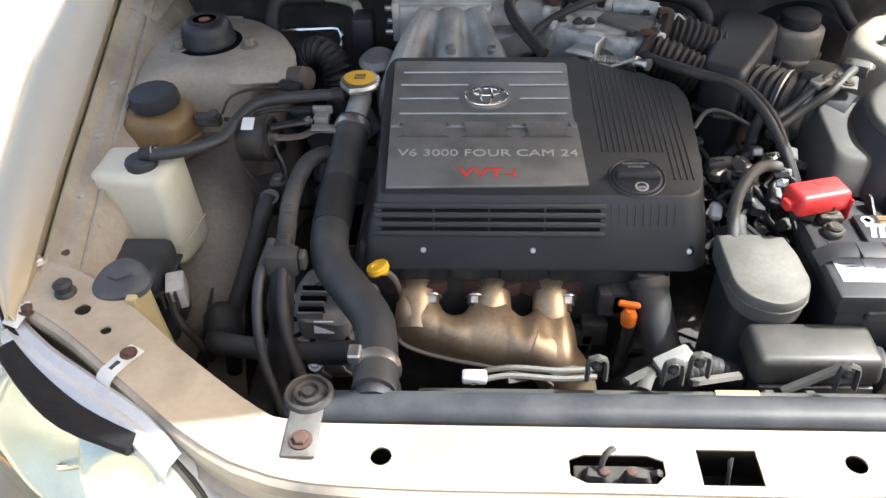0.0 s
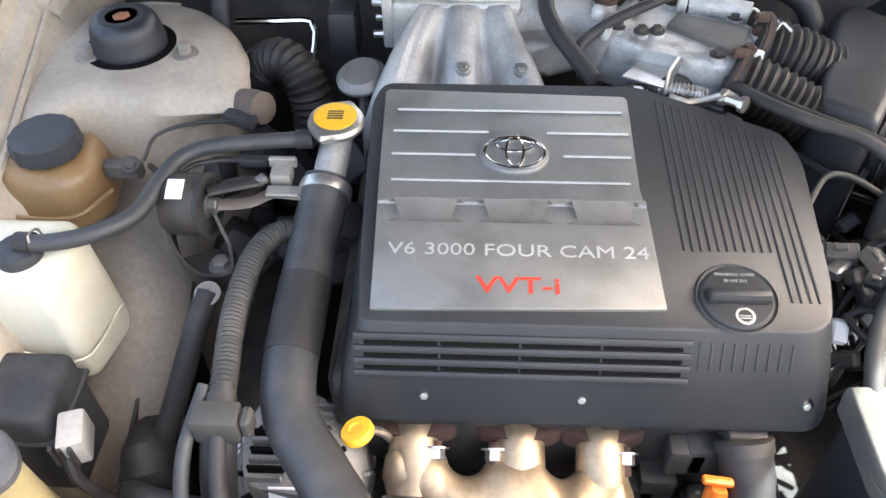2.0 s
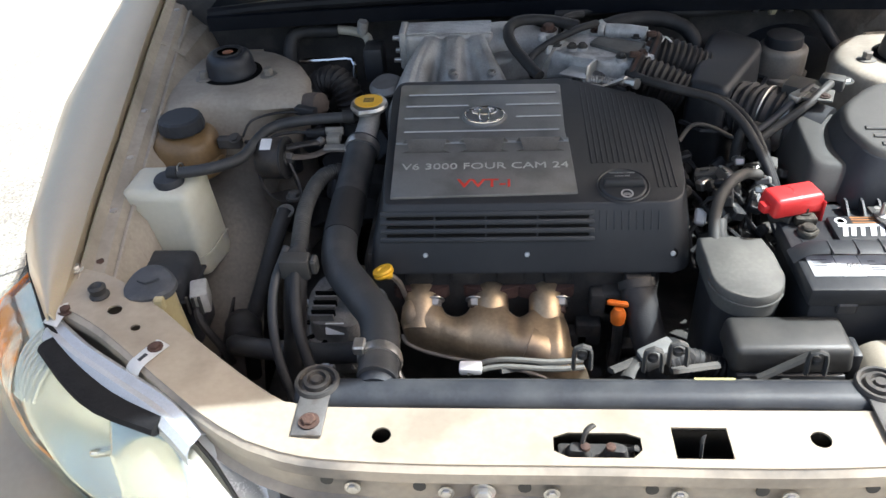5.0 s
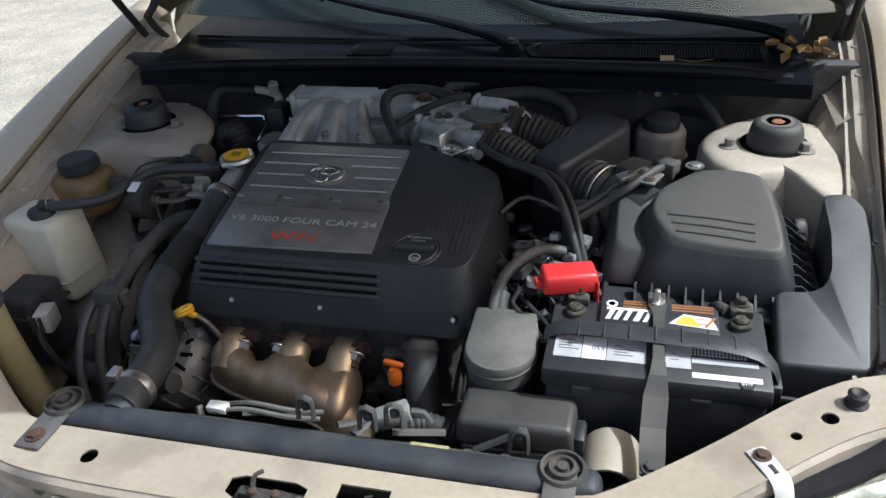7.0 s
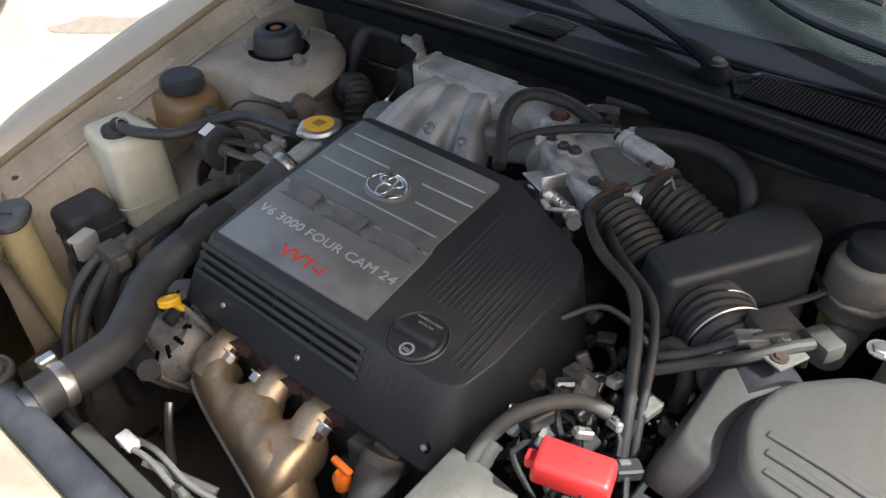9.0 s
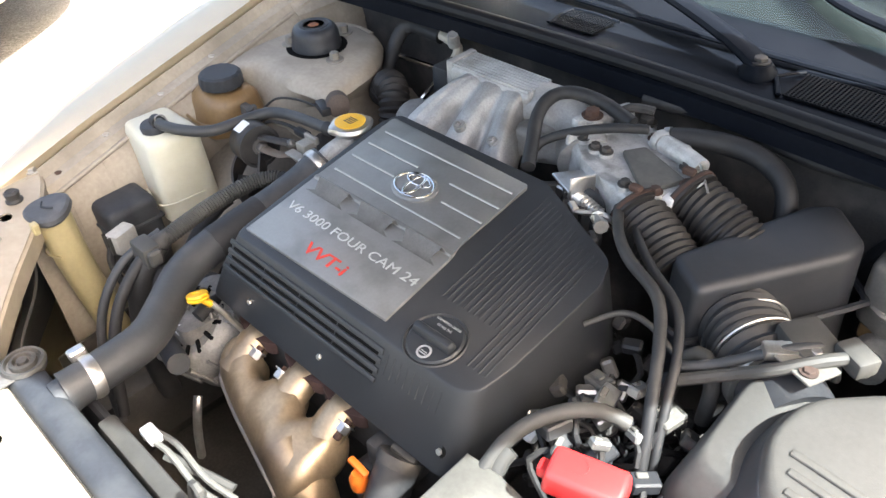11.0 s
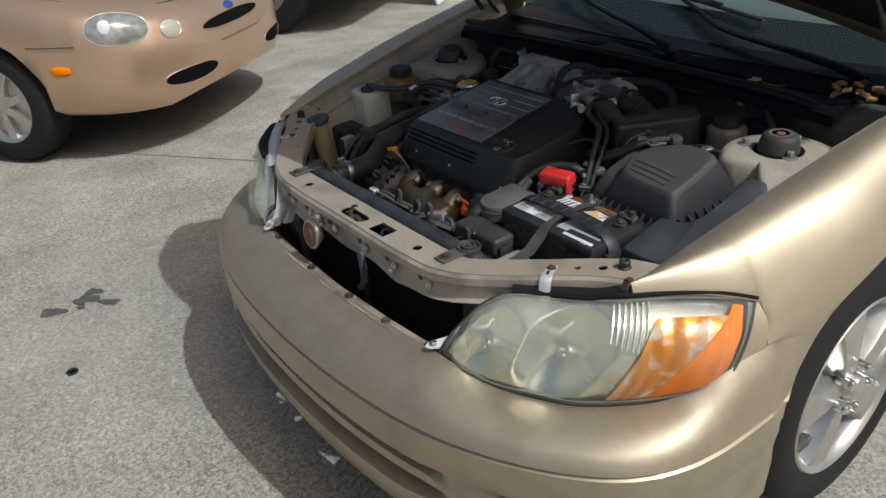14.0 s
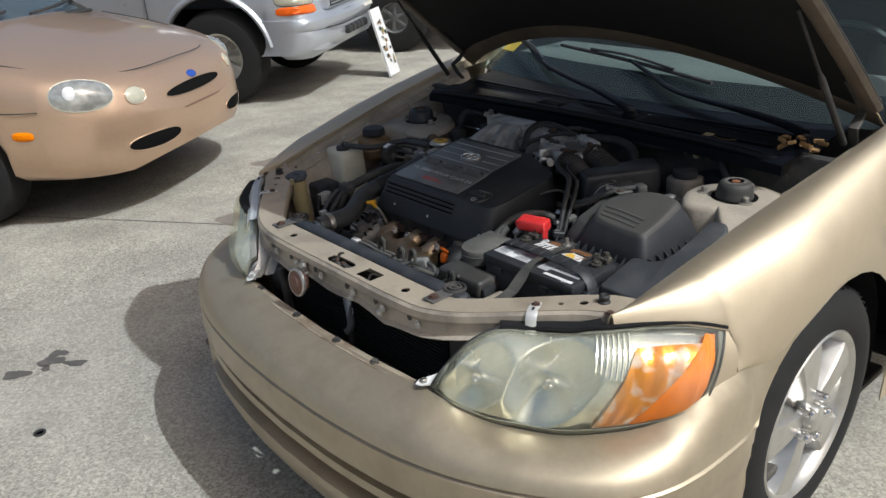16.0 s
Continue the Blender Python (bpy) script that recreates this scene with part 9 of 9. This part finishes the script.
CLEAR = mat("clear_lamp", (0.42, 0.42, 0.39), 0.15, 0.5, 0.35, 30, coat=0.8, stain=(0.7, 0.7, 0.66), stain_amt=0.6, stain_scale=22)
SMOKE = mat("cloudy_lamp", (0.50, 0.48, 0.38), 0.25, 0.1, 0.1, 30, coat=0.6)
tau, tm = vehicle("parked_sedan", "copper-tan rounded sedan parked nearby", (-2.92, 1.02), 35, COPPER,
                  [(0.0, 0.02), (0.003, 0.2), (0.012, 0.3), (0.03, 0.42), (0.065, 0.53), (0.12, 0.635), (0.19, 0.72), (0.28, 0.79), (0.40, 0.845), (0.6, 0.88), (1.2, 0.91), (4.9, 0.90)],
                  [(0.0, 0.645), (0.03, 0.69), (0.1, 0.725), (0.2, 0.76), (0.35, 0.80), (0.6, 0.85), (0.9, 0.90), (1.25, 0.95), (2.0, 1.0), (3.6, 1.02), (4.5, 1.0), (4.9, 0.87)],
                  (1.0, 3.75), 0.79, 0.325, 0.265, (1.28, 2.05, 3.3, 4.1), 1.38, 4.95, round_nose=0.06, pillar=0.018, pillar_paint=INK)
for x, y in ((1.0, -0.87), (1.0, 0.87), (3.75, -0.86), (3.75, 0.86)):
    road_wheel(tau, tm, x, y, 0.325, 0.205, ALLOY, 7)
for s in (-1, 1):
    inlay(tau, tm, (-0.275, 0.690 * s, 0.685), (0.150, 0.086), (0.70, 0.55 * s, 0.45), CLEAR, "headlamp", "clear oval headlamp", 0.022, 2.2, SMOKE, 0.12 * s)
    inlay(tau, tm, (-0.320, 0.725 * s, 0.69), (0.052, 0.055), (0.70, 0.55 * s, 0.45), LABEL, "headlamp_bowl", "", 0.024)
    inlay(tau, tm, (-0.10, 0.495 * s, 0.650), (0.060, 0.048), (0.9, 0.3 * s, 0.35), SMOKE, "fog_lamp", "small cloudy oval lamp", 0.008, 2.2, COPPER)
    inlay(tau, tm, (-0.52, 0.868 * s, 0.522), (0.058, 0.024), (0.15, 1.0 * s, 0.05), AMBERLENS, "side_marker", "amber side marker", 0.010, 2.8)
    # intake laid on the skin in near-black for the shade inside it
    inlay(tau, tm, (-0.06, 0.44 * s, 0.405), (0.18, 0.042), (0.9, 0.35 * s, -0.05), SLOT_SHADE, "air_intake", "dark lower air intake", 0.0, 2.3, COPPER)
# grille likewise: its inner shade is a near-black inlay
inlay(tau, tm, (0.012, -0.02, 0.618), (0.285, 0.034), (1, 0, 0.2), SLOT_SHADE, "grille_slot", "narrow dark oval grille", 0.0, 2.2, COPPER)
inlay(tau, tm, (0.0, 0.0, 0.695), (0.045, 0.024), (0.85, 0, 0.5), mat("blue_badge", (0.02, 0.07, 0.35), 0.25, 0, 0.05, coat=0.6), "oval_badge", "plain blue oval badge", 0.006)
inlay(tau, tm, (0.0, 0.0, 0.515), (0.20, 0.006), (1, 0, 0), mat("bumper_crease", (0.22, 0.13, 0.09), 0.5), "plate_slot", "", 0.0, 4)
for s in (-1, 1):
    bm = tube([tm @ Vector(p) for p in ((-0.14, 0.0, 0.762), (-0.17, 0.3 * s, 0.755), (-0.26, 0.50 * s, 0.762), (-0.40, 0.64 * s, 0.790), (-0.7, 0.74 * s, 0.858), (-1.15, 0.81 * s, 0.927))], 0.0028, 6, 0.04)
    part("bonnet_seam", bm, INK, tau)
    bm = tube([tm @ Vector(p) for p in ((-0.42, 0.845 * s, 0.640), (-0.52, 0.872 * s, 0.640), (-0.68, 0.886 * s, 0.640))], 0.0025, 6, 0.04)
    part("bumper_seam", bm, INK, tau)
for dx, dy in ((0.0, -0.45), (0.05, 0.25)):
    bm = tube([tm @ Vector(p) for p in ((-1.2 - dx, dy, 0.985), (-1.22 - dx, dy + 0.3, 1.005), (-1.3 - dx, dy + 0.55, 1.02))], 0.010, 6, 0.04)
    part("wiper", bm, INK, tau)

dod, dm = vehicle("silver_suv", "silver sport utility truck parked behind", (-4.62, 3.28), 37, SILVER,
                  [(0.0, 0.62), (0.03, 0.74), (0.08, 0.82), (0.18, 0.87), (0.4, 0.89), (4.8, 0.90)],
                  [(0.0, 0.66), (0.05, 0.70), (0.10, 0.72), (0.13, 0.955), (0.2, 0.995), (0.4, 1.05), (1.3, 1.15), (4.7, 1.18), (4.8, 1.0)],
                  (0.88, 3.7), 0.78, 0.39, 0.36, (1.4, 1.95, 4.2, 4.7), 1.68, 4.8, arch=1.28)
for x, y in ((0.88, -0.88), (0.88, 0.88), (3.7, -0.88), (3.7, 0.88)):
    road_wheel(dod, dm, x, y, 0.39, 0.205, ALLOY, 10)
for s in (-1, 1):
    inlay(dod, dm, (-0.20, 0.74 * s, 0.852), (0.19, 0.066), (0.72, 0.7 * s, 0.10), SMOKE, "headlamp", "cloudy rectangular headlamp", 0.02, 4, INK)
    inlay(dod, dm, (-0.20, 0.74 * s, 0.752), (0.19, 0.034), (0.72, 0.7 * s, 0.05), mat("deep_amber_lens", (0.85, 0.13, 0.01), 0.35, 0.0, 0.2, 40, spec=0.3), "turn_signal", "amber turn signal strip", 0.018, 5)
    bm = tube([dm @ Vector((-0.88 + 0.50 * math.cos(a), 0.893 * s, 0.385 + 0.52 * math.sin(a))) for a in [math.pi * (0.06 + 0.88 * k / 16) for k in range(17)]], 0.03, 8, 0.05, flat=0.7)
    part("arch_flare", bm, SILVER, dod)
    blister(dod, dm, (-0.02, 0.62 * s, 0.50), (0.05, 0.05, 0.015), (0.95, 0.3 * s, 0), SMOKE, "fog_lamp")
    bm = rbox((-1.75, 0.92 * s - 0.06, 1.16), (-1.62, 0.92 * s + 0.10, 1.32), 0.03, 3)
    bm.transform(dm)
    part("door_mirror", bm, INK, dod)
    for yy in (1.45, 2.5):
        bm = tube([dm @ Vector((-yy, 0.903 * s, z)) for z in (0.45, 0.8, 1.15)], 0.004, 6, 0.1)
        part("door_seam", bm, INK, dod)
    bm = rbox((-2.40, 0.90 * s - 0.012, 0.98), (-2.24, 0.90 * s + 0.012, 1.03), 0.01, 2)
    bm.transform(dm)
    part("door_handle", bm, INK, dod)
# vents are black inlays, their inner shade put into the colour
for s in (-1, 1):
    inlay(dod, dm, (-0.62, 0.27 * s, 1.1), (0.075, 0.03), (0.15, 0, 1), INK, "bonnet_vent", "small dark bonnet vent", 0.0, 4)
grille = rbox((-0.12, -0.46, 0.715), (-0.02, 0.46, 0.955), 0.03, 3)
grille.transform(dm)
gr = part("grille", grille, SILVER, dod, "silver cross-bar grille")
# black blocks stand for the shade in the grille openings
for sy in (-1, 1):
    for z0 in (0.738, 0.842):
        bm = rbox((-0.04, -0.20 if sy < 0 else -0.20, 0), (-0.012, 0.20, 0.082), 0.008, 2)
        bm.transform(dm @ Matrix.Translation((0, 0.23 * sy, z0)))
        part("grille_opening", bm, INK, gr)
        for k in range(3):
            bm = rbox((-0.02, -0.19, 0), (-0.008, 0.19, 0.008), 0.002, 1)
            bm.transform(dm @ Matrix.Translation((0, 0.23 * sy, z0 + 0.018 + 0.024 * k)))
            part("grille_bar", bm, SILVER, gr)
BPL = [(-0.42, -0.903), (-0.30, -0.905), (-0.14, -0.892), (-0.05, -0.83), (0.005, -0.70), (0.04, -0.5), (0.058, -0.25), (0.062, 0.0), (0.058, 0.25), (0.04, 0.5), (0.005, 0.70), (-0.05, 0.83), (-0.14, 0.892), (-0.30, 0.905), (-0.42, 0.903)]
bm = loft([[Vector((p.x, p.y, z)) for z in (0.43, 0.45, 0.52, 0.60, 0.655, 0.665, 0.70, 0.75, 0.775)] for p in spline([(x, y, 0) for x, y in BPL], 0.05)])
for q in bm.verts:
    q.co.x -= lerp_table([(0.43, 0.07), (0.46, 0.035), (0.53, 0.015), (0.63, 0.012), (0.655, 0.026), (0.665, 0.012), (0.70, 0.0), (0.75, 0.006), (0.775, 0.035)], q.co.z)[0]
for q in bm.verts:
    q.co.z = 0.41 + (q.co.z - 0.43) * 0.80
bm.transform(dm)
bp = part("front_bumper", shell(bm, 0.03), SILVER, dod, "silver painted front bumper")
# slots are black blocks painted for the shade inside them
for k in range(5):
    bm = rbox((0.03, -0.28 + 0.115 * k, 0.485), (0.09, -0.19 + 0.115 * k, 0.555), 0.02, 2)
    bm.transform(dm)
    part("bumper_slot", bm, INK, bp)
bm = tube([dm @ Vector((0.075 - 0.405 * (y / 0.95) ** 4, y, 0.592)) for y in [-0.9 + 0.1 * k for k in range(19)]], 0.006, 6, 0.05)
part("bumper_crease", bm, INK, bp)
bm = tube([dm @ Vector(p) for p in ((-0.18, -0.62, 1.0), (-0.6, -0.70, 1.075), (-1.3, -0.76, 1.155))], 0.004, 6, 0.05)
part("bonnet_seam", bm, INK, dod)
# black oval for the shade of one more vent
blister(dod, dm, (-0.75, -0.2, 1.10), (0.045, 0.10, 0.010), (0, 0, 1), INK, "bonnet_vent")
bm = rbox((-1.52, -0.72, 1.24), (-1.50, -0.50, 1.31), 0.001, 1)
bm.transform(dm)
YSTICK = mat("yellow_sticker", (0.85, 0.72, 0.02), 0.5)
part("price_sticker", bm, YSTICK, dod, "yellow sticker")

van, vm = vehicle("white_truck", "white pickup truck with black tyres parked far back", (-5.35, 5.75), 37, WHITEPAINT,
                  [(0.0, 0.7), (0.05, 0.85), (0.2, 0.9), (5.0, 0.92)], [(0.0, 0.95), (0.05, 1.0), (0.3, 1.04), (1.3, 1.1), (5.0, 1.1)],
                  (0.9, 3.9), 0.8, 0.37, 0.45, (1.5, 2.1, 3.3, 3.5), 1.75, 5.0, "truck", arch=1.3)
for x, y in ((0.9, -0.89), (0.9, 0.89), (3.9, -0.89), (3.9, 0.89)):
    road_wheel(van, vm, x, y, 0.37, 0.16, mat("dull_steel_rim", (0.20, 0.20, 0.20), 0.5, 0.6), 6)
bm = rbox((-0.12, -0.9, 0.48), (0.08, 0.9, 0.78), 0.05, 3)
bm.transform(vm)
part("front_bumper", bm, INK, van)

# leaning sign board
sign = thing("sign_board", (-4.6, 3.65, 0), "white printed sign board leaning on the truck bumper", "sign")
c0, c1, t0, t1 = Vector((-4.50, 3.61, 0.01)), Vector((-4.64, 3.83, 0.01)), Vector((-4.62, 3.51, 0.62)), Vector((-4.72, 3.69, 0.63))
part("board", shell(loft([[c0, c1], [t0, t1]]), 0.02), LABEL, sign)
nrm = (c1 - c0).cross(t0 - c0).normalized()
if nrm.x < 0:
    nrm = -nrm
random.seed(5)
cols = [mat("print_brown", (0.25, 0.14, 0.05), 0.6), mat("print_black", (0.03, 0.03, 0.03), 0.6), mat("print_olive", (0.30, 0.27, 0.08), 0.6)]
for k in range(24):
    u, w = random.uniform(0.15, 0.8), random.uniform(0.15, 0.85)
    a, b = random.uniform(0.03, 0.10), random.uniform(0.01, 0.03)
    f = lambda uu, ww: c0.lerp(c1, uu).lerp(t0.lerp(t1, uu), ww) + nrm * 0.012
    part("printed_bar", shell(loft([[f(u - a, w - b), f(u + a, w - b)], [f(u - a, w + b), f(u + a, w + b)]]), 0.002), random.choice(cols), sign)
# yellow sticker behind the sedan's windscreen
part("price_sticker", rbox((-0.60, 1.47, 1.135), (-0.44, 1.475, 1.18), 0.001, 1, Matrix.Rotation(-0.9, 3, "X")), YSTICK, sedan, "yellow sticker")

# ---- stains, joints and cracks on the concrete ----
OIL = mat("oil_stain", (0.10, 0.093, 0.085), 0.6, 0, 0.3, 30)
DAMP = mat("damp_stain", (0.19, 0.165, 0.14), 0.8, 0, 0.3, 20)
random.seed(31)


def blot(x, y, r, m, stretch=1.0, turn=0.0):
    bm = B()
    ph = [random.uniform(0, 6.28) for _ in range(4)]
    vs = []
    for k in range(28):
        a = 2 * math.pi * k / 28
        q = r * (1 + 0.22 * math.sin(2 * a + ph[0]) + 0.15 * math.sin(3 * a + ph[1]) + 0.1 * math.sin(5 * a + ph[2]))
        p = Matrix.Rotation(turn, 2) @ Vector((q * stretch * math.cos(a), q * math.sin(a)))
        vs.append(bm.verts.new((x + p.x, y + p.y, 0.002)))
    bm.faces.new(vs)
    tagged(part("ground_stain", bm, m, smooth=False), "dark stain soaked into the concrete", "stain", "ground stains", "structure")


for x, y, r, m, s in ((-1.461, -0.399, 0.035, OIL, 1.3), (-1.50, -0.36, 0.03, OIL, 1.0), (-1.38, -0.337, 0.025, OIL, 1.5), (-1.42, -0.43, 0.018, OIL, 1.0), (-1.457, -0.522, 0.035, OIL, 1.2), (-2.9, 1.55, 0.12, DAMP, 2.0), (-2.2, 0.85, 0.11, DAMP, 1.6), (-2.75, 1.8, 0.06, DAMP, 2.0), (1.25, 0.95, 0.06, DAMP, 1.2), (1.32, 0.8, 0.05, DAMP, 1.0)):
    blot(x, y, r, m, s, 0.6)
ring = lathe([(0.019, 0.0), (0.020, 0.004), (0.013, 0.005), (0.012, 0.0)], (-1.019, -0.567, 0), seg=24)
tagged(part("rubber_washer", ring, RUBBER), "small black rubber ring lying on the concrete", "washer")
for a, b in (((-3.6, -0.265), (-2.11, 0.805)), ((-2.11, 0.805), (-0.2, 2.17)), ((-3.6, -0.265), (-7.0, -2.7))):
    d = (Vector(b) - Vector(a)).normalized()
    n2 = Vector((-d.y, d.x)) * 0.004
    bm = B()
    bm.faces.new([bm.verts.new((p[0], p[1], 0.0015)) for p in (Vector(a) - n2, Vector(b) - n2, Vector(b) + n2, Vector(a) + n2)])
    tagged(part("slab_joint", bm, OIL, smooth=False), "narrow dark joint between concrete slabs", "joint", "slab joints", "structure")
